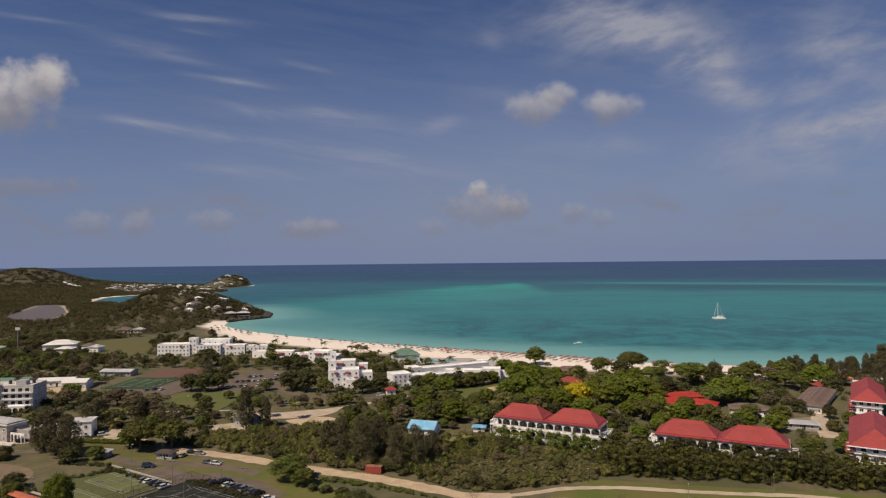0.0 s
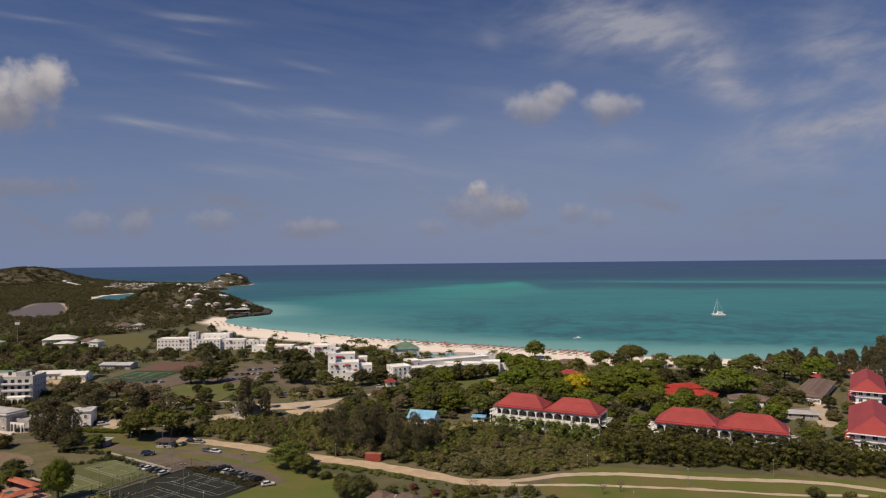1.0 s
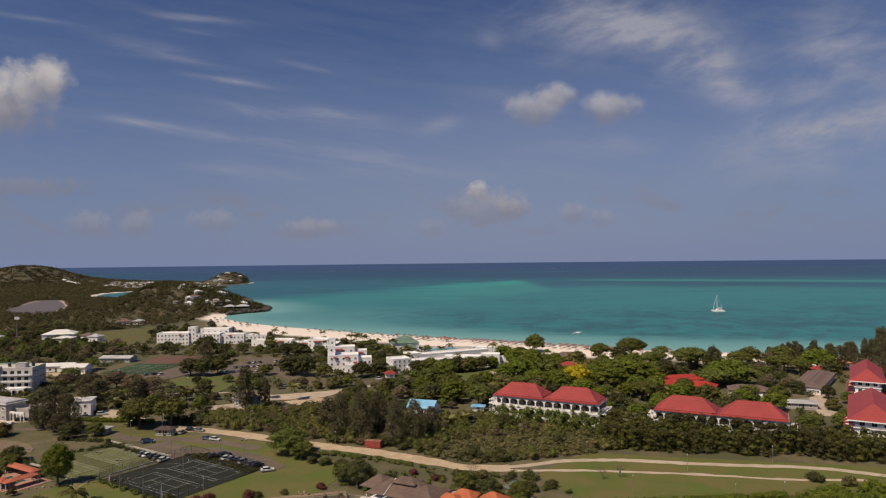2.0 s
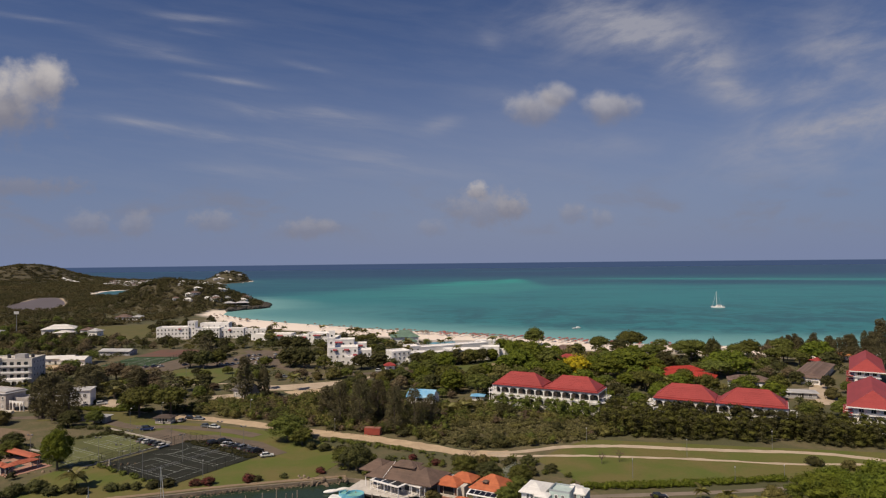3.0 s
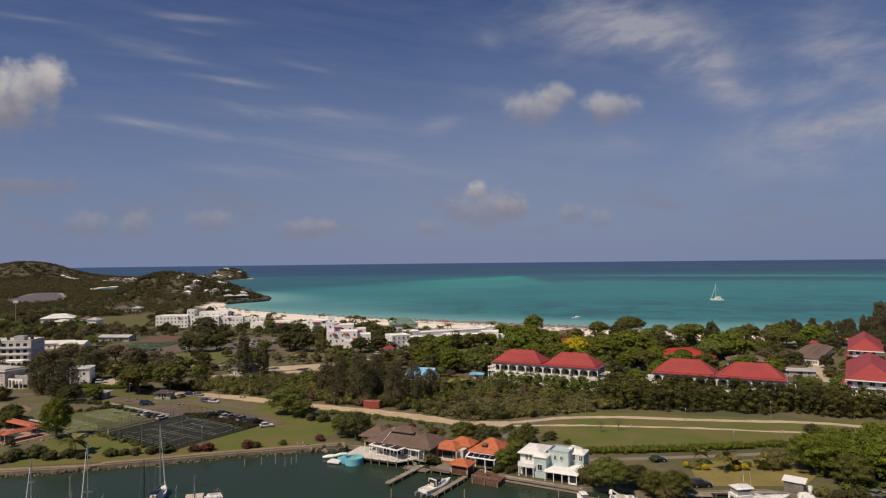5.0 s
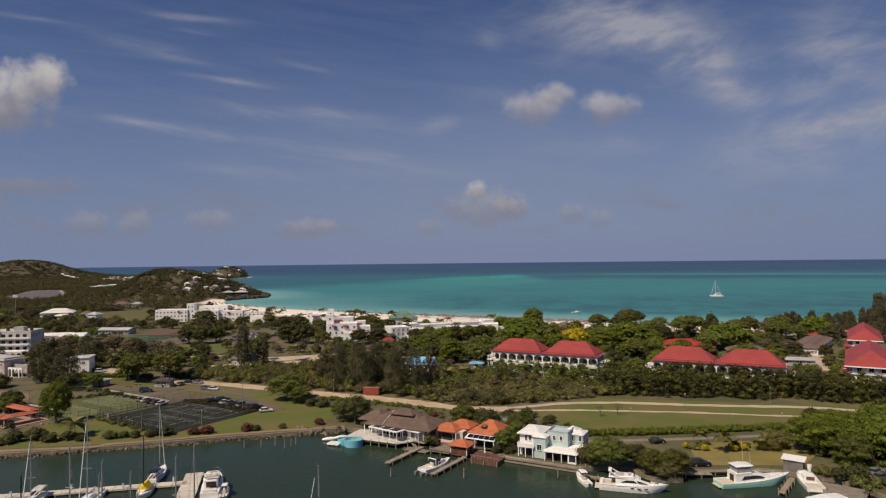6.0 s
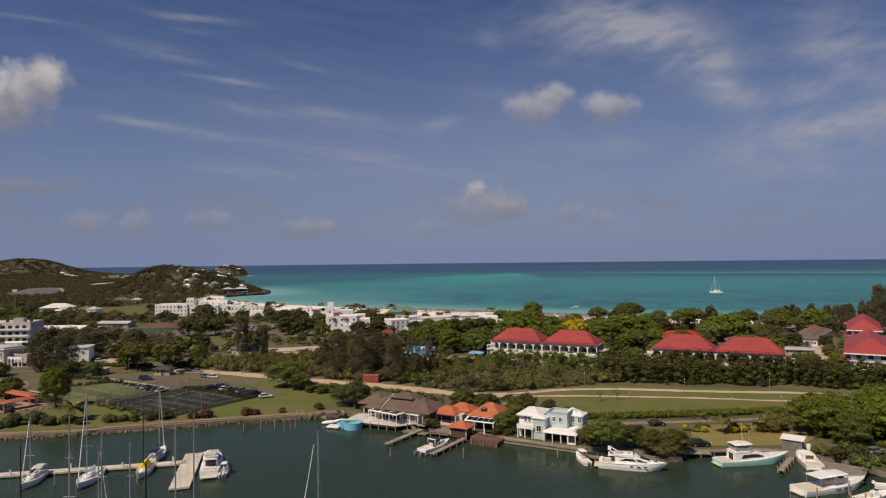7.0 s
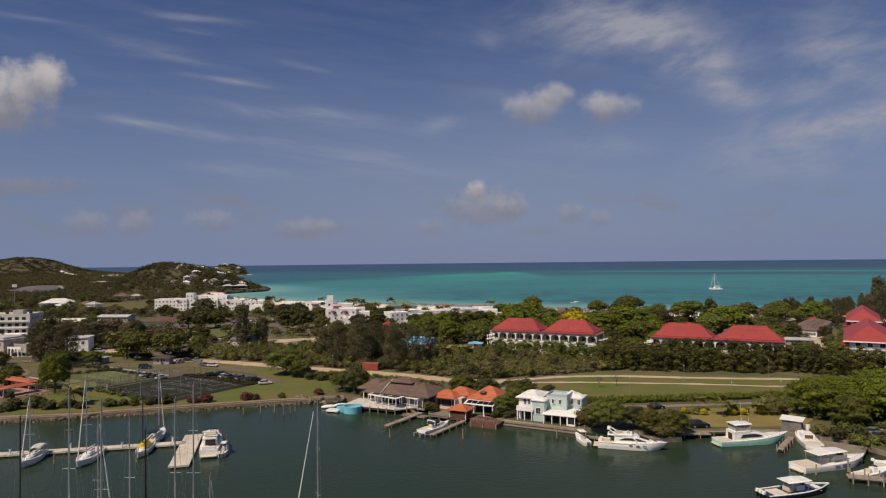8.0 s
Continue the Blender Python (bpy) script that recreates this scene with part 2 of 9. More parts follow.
LEAFY = mat("yellow_blossom", (0.52, 0.40, 0.015), (0.38, 0.32, 0.02), 0.35, 2.0, 0.75, 0.0, spec=0.25, island=0.35, leaf=0.2)
LEAFO = mat("olive_scrub_leaves", (0.160, 0.140, 0.046), (0.105, 0.096, 0.032), 0.10, 2.0, 0.8, 0.0, spec=0.2, island=0.28, each=0.2, leaf=0.22)
LEAFC = mat("casuarina_needles", (0.140, 0.121, 0.064), (0.100, 0.090, 0.048), 0.3, 2.0, 0.85, 0.0, spec=0.15, island=0.26, each=0.15, leaf=0.2)
LEAFX = mat("dry_brown_leaves", (0.175, 0.130, 0.078), (0.125, 0.098, 0.060), 0.3, 2.0, 0.85, 0.0, spec=0.15, island=0.3, each=0.2, leaf=0.2)
LEAFP = mat("palm_fronds", (0.185, 0.165, 0.045), (0.130, 0.122, 0.034), 0.4, 2.0, 0.6, 0.0, spec=0.35, island=0.3, each=0.2, leaf=0.12)
LEAFW = mat("far_wood_leaves", (0.088, 0.080, 0.036), (0.066, 0.064, 0.028), 0.012, 2.0, 0.85, 0.0, spec=0.1, island=0.16, leaf=0.25)
LEAFF = mat("far_dry_leaves", (0.104, 0.086, 0.040), (0.082, 0.072, 0.033), 0.012, 2.0, 0.85, 0.0, spec=0.1, island=0.16, leaf=0.25)
DARKROCK = mat("dark_wet_rock", (0.085, 0.072, 0.060), (0.055, 0.048, 0.042), 0.2, 1.5, 0.9, 0.4)
LEAFR = mat("magenta_blossom", (0.15, 0.040, 0.036), (0.09, 0.050, 0.03), 0.6, 2.0, 0.8, 0.0, spec=0.2, island=0.4, leaf=0.2)
LEAFS = mat("silver_leaves", (0.30, 0.31, 0.27), (0.20, 0.22, 0.17), 0.6, 2.0, 0.8, 0.0, spec=0.2, island=0.3, leaf=0.2)
GRASSY = mat("dry_grass_blades", (0.17, 0.15, 0.065), (0.12, 0.115, 0.045), 0.12, 2.0, 0.9, 0.0, spec=0.2, island=0.4, leaf=0.2)

# ---- helpers for meshes ----
LAND = 1.0


def mesh_object(name, verts, faces, material, smooth=False):
    me = bpy.data.meshes.new(name)
    me.from_pydata(verts, [], faces)
    if material:
        me.materials.append(material)
    if smooth:
        me.shade_smooth()
    return new(name, me)


def part(name, bm, material, parent, label="", smooth=False):
    me = bpy.data.meshes.new(name)
    bm.to_mesh(me)
    bm.free()
    me.materials.append(material)
    if smooth:
        me.shade_smooth()
    ob = new(name, me)
    ob.parent = parent
    return tagged(ob, label)


def again(name, source, parent, m, label=""):
    """Another part on the same mesh."""
    ob = new(name, source.data)
    ob.parent = parent
    ob.matrix_basis = m
    return tagged(ob, label)


def thing(name, x, y, z, rz, label, category, group="", scale=1.0):
    ob = new(name)
    ob.empty_display_size = 0.5
    ob.matrix_basis = pose(x, y, z, 0, 0, rz) @ Matrix.Scale(scale, 4)
    return tagged(ob, label, category, group)


def box(bm, x, y, z, sx, sy, sz, rz=0.0, rx=0.0, ry=0.0, bevel=0.0):
    """A box whose base's centre is at x, y, z."""
    m = pose(x, y, z, rx, ry, rz) @ Matrix.Translation((0, 0, sz / 2)) @ Matrix.Diagonal((sx, sy, sz, 1))
    made = bmesh.ops.create_cube(bm, size=1.0, matrix=m)
    if bevel:
        edges = list({e for v in made["verts"] for e in v.link_edges})
        bmesh.ops.bevel(bm, geom=edges, offset=bevel, segments=1, affect="EDGES")
    return bm


def boxes(*rows):
    bm = bmesh.new()
    for r in rows:
        box(bm, *r)
    return bm


def tube(bm, a, b, r1, r2=None, n=8):
    """A tapered round bar from a to b."""
    a, b = Vector(a), Vector(b)
    m = Matrix.Translation((a + b) / 2) @ (b - a).to_track_quat("Z", "Y").to_matrix().to_4x4()
    bmesh.ops.create_cone(bm, cap_ends=True, segments=n, radius1=r1, radius2=r1 if r2 is None else r2, depth=(b - a).length, matrix=m)
    return bm


def tubes(*rows, n=8):
    bm = bmesh.new()
    for r in rows:
        tube(bm, *r, n=n)
    return bm


def face(bm, *pts):
    return bm.faces.new([bm.verts.new(p) for p in pts])


def slab(bm, pts, z0, z1):
    """A flat plate with the outline pts (counter-clockwise) from z0 up to z1."""
    lo = [bm.verts.new((x, y, z0)) for x, y in pts]
    hi = [bm.verts.new((x, y, z1)) for x, y in pts]
    bm.faces.new(hi)
    bm.faces.new(lo[::-1])
    for i in range(len(pts)):
        j = (i + 1) % len(pts)
        bm.faces.new((lo[i], lo[j], hi[j], hi[i]))
    return bm


def hip(bm, x, y, z, lx, ly, h, ridge=None, thick=0.25, courses=0):
    """A hipped roof over lx by ly with its ridge along x; courses > 0 breaks each slope into raised strips."""
    ridge = max(lx - ly, 0.02) if ridge is None else ridge
    a, b, r = lx / 2, ly / 2, ridge / 2
    eave = [(x - a, y - b, z), (x + a, y - b, z), (x + a, y + b, z), (x - a, y + b, z)]
    top = [(x - r, y, z + h), (x + r, y, z + h)]
    low = [(px, py, z - thick) for px, py, pz in eave]
    face(bm, *low[::-1])
    for i in range(4):
        j = (i + 1) % 4
        face(bm, low[i], low[j], eave[j], eave[i])
    slopes = [(eave[0], eave[1], top[1], top[0]), (eave[1], eave[2], top[1], top[1]), (eave[2], eave[3], top[0], top[1]), (eave[3], eave[0], top[0], top[0])]
    for p0, p1, p2, p3 in slopes:
        p0, p1, p2, p3 = map(Vector, (p0, p1, p2, p3))
        k = max(1, courses)
        nrm = (p1 - p0).cross(p3 - p0).normalized()
        for c in range(k):
            u, v = c / k, (c + 1) / k
            lift = nrm * (0.035 if courses else 0.0)
            q = [p0.lerp(p3, u) + lift, p1.lerp(p2, u) + lift, p1.lerp(p2, v), p0.lerp(p3, v)]
            if (q[2] - q[3]).length < 0.03:
                face(bm, *q[:3])
            else:
                face(bm, *q)
            if courses:
                face(bm, p0.lerp(p3, u), p1.lerp(p2, u), q[1], q[0])
    return bm


def along(pts, step):
    """Points every step along a polyline."""
    out = []
    for (x0, y0), (x1, y1) in zip(pts, pts[1:]):
        k = max(1, int(math.hypot(x1 - x0, y1 - y0) / step))
        out += [(x0 + (x1 - x0) * i / k, y0 + (y1 - y0) * i / k) for i in range(k)]
    return out + [pts[-1]]


def smooth_line(pts, step=4.0):
    """A Catmull-Rom curve through pts."""
    p = [pts[0], *pts, pts[-1]]
    out = []
    for i in range(1, len(p) - 2):
        k = max(2, int(math.dist(p[i], p[i + 1]) / step))
        for j in range(k):
            t = j / k
            out.append(tuple(0.5 * (2 * p[i][c] + (p[i + 1][c] - p[i - 1][c]) * t + (2 * p[i - 1][c] - 5 * p[i][c] + 4 * p[i + 1][c] - p[i + 2][c]) * t * t
                                    + (3 * p[i][c] - p[i - 1][c] - 3 * p[i + 1][c] + p[i + 2][c]) * t ** 3) for c in (0, 1)))
    return out + [pts[-1]]


def in_poly(x, y, poly):
    x, y = np.asarray(x, float), np.asarray(y, float)
    inside = np.zeros(np.broadcast(x, y).shape, bool)
    for (x0, y0), (x1, y1) in zip(poly, [*poly[1:], poly[0]]):
        hit = ((y0 > y) != (y1 > y)) & (x < (x1 - x0) * (y - y0) / (y1 - y0 + 1e-12) + x0)
        inside ^= hit
    return inside


def line_dist(x, y, pts):
    d = np.full(np.broadcast(x, y).shape, 1e9)
    for (x0, y0), (x1, y1) in zip(pts, pts[1:]):
        vx, vy = x1 - x0, y1 - y0
        t = np.clip(((x - x0) * vx + (y - y0) * vy) / (vx * vx + vy * vy + 1e-9), 0, 1)
        d = np.minimum(d, np.hypot(x - x0 - t * vx, y - y0 - t * vy))
    return d


# ---- the lie of the land ----
QUAY = [(-700, 120), (-300, 150), (-114.8, 168), (-101.5, 170), (-88.5, 173.6), (-75, 177.3), (-61, 181.6), (-46.1, 185.1), (-36.8, 187.4), (-30, 189.5), (-24, 188),
        (-3, 181), (3, 171), (14, 162), (31.5, 151.6), (37, 152), (43, 151), (45.5, 144.5), (49, 143), (53, 143.5), (54.5, 148.5), (58, 148.5), (74, 149), (86, 142), (90, 131), (101, 124), (140, 116), (300, 100), (900, 60)]
BEACH = [(1600, 330), (700, 372), (400, 420), (245, 458), (150, 485), (60, 538), (7, 570), (-80, 624), (-172, 690), (-232, 745), (-272, 800), (-284, 850), (-270, 884),
         (-258, 893), (-250, 912), (-262, 965), (-312, 1060), (-400, 1180), (-500, 1235), (-610, 1245), (-705, 1310), (-752, 1400), (-785, 1500), (-770, 1585), (-700, 1645), (-600, 1695),
         (-585, 1770), (-650, 1905), (-660, 2000), (-640, 2110), (-655, 2230), (-720, 2290), (-810, 2280), (-900, 2330), (-1070, 2460), (-1250, 2600), (-1560, 2820), (-2600, 3100), (-6000, 3200)]
LANDPOLY = [*BEACH, (-6000, -500), (1600, -500)]


def quay_y(x):
    return np.interp(x, [p[0] for p in QUAY], [p[1] for p in QUAY])


def shore(x, y):
    """Metres inland of the beach; negative out at sea."""
    d = line_dist(x, y, BEACH)
    return np.where(in_poly(x, y, LANDPOLY), d, -d)


def bump_at(x, y, cx, cy, rx, ry, h, turn=0.0):
    c, s = math.cos(radians(turn)), math.sin(radians(turn))
    u, v = ((x - cx) * c + (y - cy) * s) / rx, (-(x - cx) * s + (y - cy) * c) / ry
    return h * np.exp(-(u * u + v * v))


def hills(x, y):
    z = bump_at(x, y, -425, 985, 80, 85, 36, 20) + bump_at(x, y, -338, 935, 58, 60, 19)
    z = z + bump_at(x, y, -1450, 2290, 120, 240, 50) + bump_at(x, y, -1680, 2300, 210, 260, 40) + bump_at(x, y, -2150, 3120, 220, 150, 30)
    z = z + bump_at(x, y, -712, 2170, 62, 80, 34)
    flat = np.exp(-(((x + 610) / 130) ** 4 + ((y - 1010) / 230) ** 4))   # the pond's level floor
    return z * (1 - flat)


def land_z(x, y):
    d = shore(x, y)
    base = np.clip(d * 0.055, -2.5, LAND) + np.clip((d - 70) * 0.004, 0, 1.0) * np.clip((y - 320) / 120.0, 0, 1)
    z = np.where(d > 0, base + hills(x, y) * np.clip(d / 28.0, 0, 1), base)
    return z


def one_z(x, y):
    return float(land_z(np.array([float(x)]), np.array([float(y)]))[0])


def grid_mesh(name, xs, rows, zfun, material):
    X = np.array(xs)[None, :].repeat(len(rows), 0)
    Y = np.array([[f(x) for x in xs] for f in rows]) if callable(rows[0]) else np.array(rows)
    Z = zfun(X, Y)
    h, wd = X.shape
    V = np.stack([X, Y, Z], -1).reshape(-1, 3)
    i = np.arange((h - 1) * (wd - 1))
    a = (i // (wd - 1)) * wd + i % (wd - 1)
    F = np.stack([a, a + 1, a + wd + 1, a + wd], -1)
    me = bpy.data.meshes.new(name)
    me.from_pydata(V.tolist(), [], F.tolist())
    me.materials.append(material)
    me.shade_smooth()
    return new(name, me), V


# ground: one sheet from the quay to the far coast, which dips under the sea along the beach
xs = sorted({*np.arange(-6000, -2000, 160).tolist(), *np.arange(-2000, -1200, 25).tolist(), *np.arange(-1200, -320, 14).tolist(), *np.arange(-320, 300, 4).tolist(), *np.arange(300, 1500, 30).tolist(), *[p[0] for p in QUAY]})
ys = [*np.arange(0, 420, 5), *np.arange(420, 1100, 11), *np.arange(1100, 3400, 26)]
qy = quay_y(np.array(xs))
rows = [qy + u for u in ys]


def with_attr(ob, name, values):
    at = ob.data.attributes.new(name, "FLOAT", "POINT")
    at.data.foreach_set("value", np.ascontiguousarray(values, dtype=np.float32))


def ground_material():
    m = bpy.data.materials.new("ground_soil_and_sand")
    m.use_nodes = True
    n = Nodes(m.node_tree)
    pos = n.add("ShaderNodeNewGeometry").outputs["Position"]
    d = n.add("ShaderNodeAttribute")
    d.attribute_name = "inland"
    wob = n.noise(pos, 0.05, 4, 0.6)
    big, mid, fine = n.noise(pos, 0.018, 4, 0.6), n.noise(pos, 0.16, 5, 0.65), n.noise(pos, 1.6, 6, 0.7)
    soil = n.mix(n.span(mid, 0.35, 0.65), (0.115, 0.105, 0.045, 1), (0.175, 0.135, 0.075, 1))
    soil = n.mix(n.span(big, 0.42, 0.62), soil, (0.090, 0.088, 0.038, 1))
    soil = n.mix(n.span(n.add("ShaderNodeSeparateXYZ", i0=pos).outputs[1], 780, 900), soil, n.mix(mid, (0.085, 0.072, 0.040, 1), (0.12, 0.095, 0.055, 1)))
    soil = n.mix(n.span(fine, 0.35, 0.7), soil, n.mix(0.5, soil, (0.05, 0.055, 0.022, 1)))
    sand = n.mix(mid, (0.88, 0.77, 0.67, 1), (0.80, 0.69, 0.59, 1))
    sand = n.mix(n.span(d.outputs["Fac"], 6.0, 1.0), sand, (0.60, 0.50, 0.40, 1))
    edge = n.math("ADD", d.outputs["Fac"], n.math("MULTIPLY", wob, 26.0))
    col = n.mix(n.span(edge, 62.0, 80.0), sand, soil)
    b = n.add("ShaderNodeBsdfPrincipled", Roughness=0.95)
    n.put(b.inputs["Base Color"], col)
    n.put(b.inputs["Normal"], n.add("ShaderNodeBump", Strength=0.4, Distance=0.3, Height=fine).outputs[0])
    n.add("ShaderNodeOutputMaterial", Surface=b.outputs[0])
    return m


ground, gv = grid_mesh("ground", xs, rows, land_z, ground_material())
inland = shore(gv[:, 0], gv[:, 1])
rocky = np.exp(-(((gv[:, 0] + 250) / 60) ** 2 + ((gv[:, 1] - 925) / 55) ** 2))
with_attr(ground, "inland", np.where(gv[:, 1] > 1000, np.where((gv[:, 0] < -600) & (gv[:, 1] < 1640), inland * 3, inland * 40 + 90), inland + 32 * np.clip((gv[:, 1] - 660) / 80, 0, 1)) + 90 * rocky)
tagged(ground, "flat scrubby ground with a pale sand beach and low hills", "ground", kind="structure")


def sea_material():
    m = bpy.data.materials.new("shallow_tropical_sea")
    m.use_nodes = True
    n = Nodes(m.node_tree)
    pos = n.add("ShaderNodeNewGeometry").outputs["Position"]
    off = n.add("ShaderNodeAttribute")
    off.attribute_name = "offshore"
    o = off.outputs["Fac"]
    long = n.add("ShaderNodeMapping", i0=pos)
    long.inputs["Scale"].default_value = (0.35, 1.0, 1.0)
    p = long.outputs[0]
    xy = n.add("ShaderNodeSeparateXYZ", i0=pos)
    px, py = xy.outputs[0], xy.outputs[1]
    reef = n.noise(p, 0.0042, 5, 0.6, 0.6)
    weed = n.noise(pos, 0.019, 10, 0.76, 0.6)
    tufts = n.noise(pos, 0.085, 6, 0.75, 0.3)
    rip = n.noise(p, 0.09, 4, 0.6)
    broad = n.noise(p, 0.0028, 5, 0.6, 0.4)

    def times(*fs):
        out = fs[0]
        for f in fs[1:]:
            out = n.math("MULTIPLY", out, f)
        return out

    def line(at, slope, x0=0.0):
        """y along a sloping line, at x0 equal to at."""
        return n.math("ADD", n.math("MULTIPLY", n.math("SUBTRACT", px, x0), slope), at)

    o2 = n.math("ADD", o, times(n.math("SUBTRACT", reef, 0.5), 150.0))
    yy = n.math("ADD", py, times(n.math("SUBTRACT", broad, 0.5), 300.0))
    yf = n.math("ADD", py, times(n.math("SUBTRACT", weed, 0.5), n.span(py, 900, 2200, 160.0, 420.0)))
    ribs = n.noise(p, 0.0085, 6, 0.62, 0.3)
    ye = n.math("ADD", py, n.math("ADD", times(n.math("SUBTRACT", ribs, 0.5), 900.0), times(n.math("SUBTRACT", weed, 0.5), 160.0)))
    # sand near the beach, clear over the inner bay, shading into teal farther out
    col = n.mix(n.span(o2, 0, 120), (0.175, 0.37, 0.36, 1), (0.036, 0.194, 0.206, 1))
    inner = times(n.span(px, 60, -160), n.span(yy, 1080, 760), n.span(o2, 10, 70))
    col = n.mix(times(inner, 0.75), col, (0.105, 0.275, 0.282, 1))
    # weed beds along the open beach, broken into tufts
    bed = times(n.span(o2, 45, 110), n.span(yy, 1000, 780), n.span(px, -120, 40))
    col = n.mix(times(bed, n.span(n.math("ADD", times(weed, 0.62), times(tufts, 0.38)), 0.455, 0.545), 0.68), col, (0.024, 0.080, 0.100, 1))
    patchy = times(n.span(o2, 60, 200), n.span(n.math("ADD", times(weed, 0.6), times(reef, 0.4)), 0.50, 0.60), n.span(py, 1500, 1200))
    col = n.mix(times(patchy, 0.55), col, (0.028, 0.108, 0.130, 1))
    # darker blue water beyond a sloping edge, with paler streaks in it
    edge = n.math("MINIMUM", line(1150.0, 0.95, -330.0), line(1480.0, 0.05, 300.0))
    past = n.math("SUBTRACT", ye, edge)
    col = n.mix(times(n.span(past, -60, 260), 0.85), col, (0.024, 0.090, 0.132, 1))
    streaks = n.noise(p, 0.011, 7, 0.66, 0.4)
    col = n.mix(times(n.span(past, 0, 200), n.span(streaks, 0.50, 0.58), n.span(py, 2900, 2000), 0.75), col, (0.034, 0.150, 0.170, 1))
    # the bright sandbar: a wedge that widens and brightens away from the headland and ends in a point
    upper = line(1430.0, 1.30, -340.0)
    lower = n.math("ADD", 1060.0, n.span(px, 20, 270, 0.0, 430.0, False))
    bar = times(n.span(n.math("SUBTRACT", yf, lower), -90, 150), n.span(n.math("SUBTRACT", upper, ye), -40, 160), n.span(px, 285, 215), n.span(px, -340, 60))
    col = n.mix(times(bar, 0.95), col, (0.044, 0.236, 0.226, 1))
    glow = times(n.span(n.math("SUBTRACT", yf, line(1500.0, 1.0, -130.0)), -160, 120), bar, n.span(px, -160, 80))
    col = n.mix(times(glow, 0.8), col, (0.034, 0.315, 0.265, 1))
    # thin darker streaks lying across the bay
    thread = n.add("ShaderNodeMapping", i0=pos)
    thread.inputs["Scale"].default_value = (0.22, 1.0, 1.0)
    threads = n.noise(thread.outputs[0], 0.020, 7, 0.68, 0.5)
    col = n.mix(times(n.span(threads, 0.50, 0.60), n.span(o2, 120, 260), n.span(py, 2500, 1700), 0.42), col, (0.024, 0.112, 0.140, 1))
    # deep water, a thin pale bar across the open side with a dark channel before it
    deep = n.span(n.math("ADD", yf, times(px, 0.12)), 2050, 2900)
    col = n.mix(deep, col, (0.022, 0.062, 0.118, 1))
    mid = n.math("ADD", line(2060.0, -0.42, 560.0), times(n.math("SUBTRACT", reef, 0.5), 120.0))
    off2 = n.math("SUBTRACT", py, mid)
    side = n.span(px, 330, 640)
    chan = times(n.span(off2, -640, -330), n.span(off2, -70, -170), side)
    col = n.mix(times(chan, 0.75), col, (0.026, 0.082, 0.122, 1))
    bar2 = times(n.span(off2, -110, -40), n.span(off2, 150, 60), side)
    col = n.mix(times(bar2, 0.85), col, (0.042, 0.222, 0.215, 1))
    # faint bands far out, then open ocean
    bands = times(n.span(n.noise(p, 0.0022, 4, 0.6, 0.2), 0.54, 0.64), n.span(py, 2700, 3300), n.span(py, 6500, 4600))
    col = n.mix(times(bands, 0.7), col, (0.028, 0.105, 0.148, 1))
    col = n.mix(n.span(py, 3600, 9000), col, (0.028, 0.054, 0.105, 1))
    col = n.mix(1.0, col, n.mix(rip, (0.88, 0.88, 0.88, 1), (1.12, 1.12, 1.12, 1)), "MULTIPLY")
    b = n.add("ShaderNodeBsdfPrincipled", Roughness=0.34)
    b.inputs["Specular IOR Level"].default_value = 0.03
    n.put(b.inputs["Base Color"], col)
    wave = n.noise(p, 0.6, 4, 0.6)
    n.put(b.inputs["Normal"], n.add("ShaderNodeBump", Strength=0.25, Distance=0.6, Height=wave).outputs[0])
    n.add("ShaderNodeOutputMaterial", Surface=b.outputs[0])
    return m


sx = [-24000, -16000, -10000, -7000, *np.arange(-4600, -1000, 200), *np.arange(-1000, 1000, 25), *np.arange(1000, 4700, 200), 7000, 10000, 16000, 24000]
sy = [*np.arange(300, 1200, 15), *np.arange(1200, 2000, 50), *np.arange(2000, 4801, 200), 5600, 7000, 9000, 12000, 16000, 22000, 30000]
sea, sv = grid_mesh("sea", sx, [np.full(len(sx), float(y)) for y in sy], lambda X, Y: X * 0, sea_material())
with_attr(sea, "offshore", -shore(sv[:, 0], sv[:, 1]))
tagged(sea, "calm turquoise sea with darker weed patches", "sea", kind="structure")


def marina_material():
    m = bpy.data.materials.new("green_harbour_water")
    m.use_nodes = True
    n = Nodes(m.node_tree)
    pos = n.add("ShaderNodeNewGeometry").outputs["Position"]
    broad, rip = n.noise(pos, 0.05, 4, 0.6), n.noise(pos, 0.9, 5, 0.6, 0.4)
    b = n.add("ShaderNodeBsdfPrincipled", Roughness=0.16)
    n.put(b.inputs["Base Color"], n.mix(broad, (0.023, 0.040, 0.026, 1), (0.029, 0.046, 0.028, 1)))
    b.inputs["Specular IOR Level"].default_value = 0.06
    n.put(b.inputs["Normal"], n.add("ShaderNodeBump", Strength=0.14, Distance=0.35, Height=rip).outputs[0])
    n.add("ShaderNodeOutputMaterial", Surface=b.outputs[0])
    return m


marina = mesh_object("harbour_water", [(-700, -600, 0), (900, -600, 0), (900, 299, 0), (-700, 299, 0)], [(0, 1, 2, 3)], marina_material())
tagged(marina, "dark green calm harbour water", "water", kind="structure")

# ---- roads, lawns, courts ----
PLAIN = []                               # plots where nothing grows: (polygon)
LINES = []                               # ways where nothing grows: (points, half width)


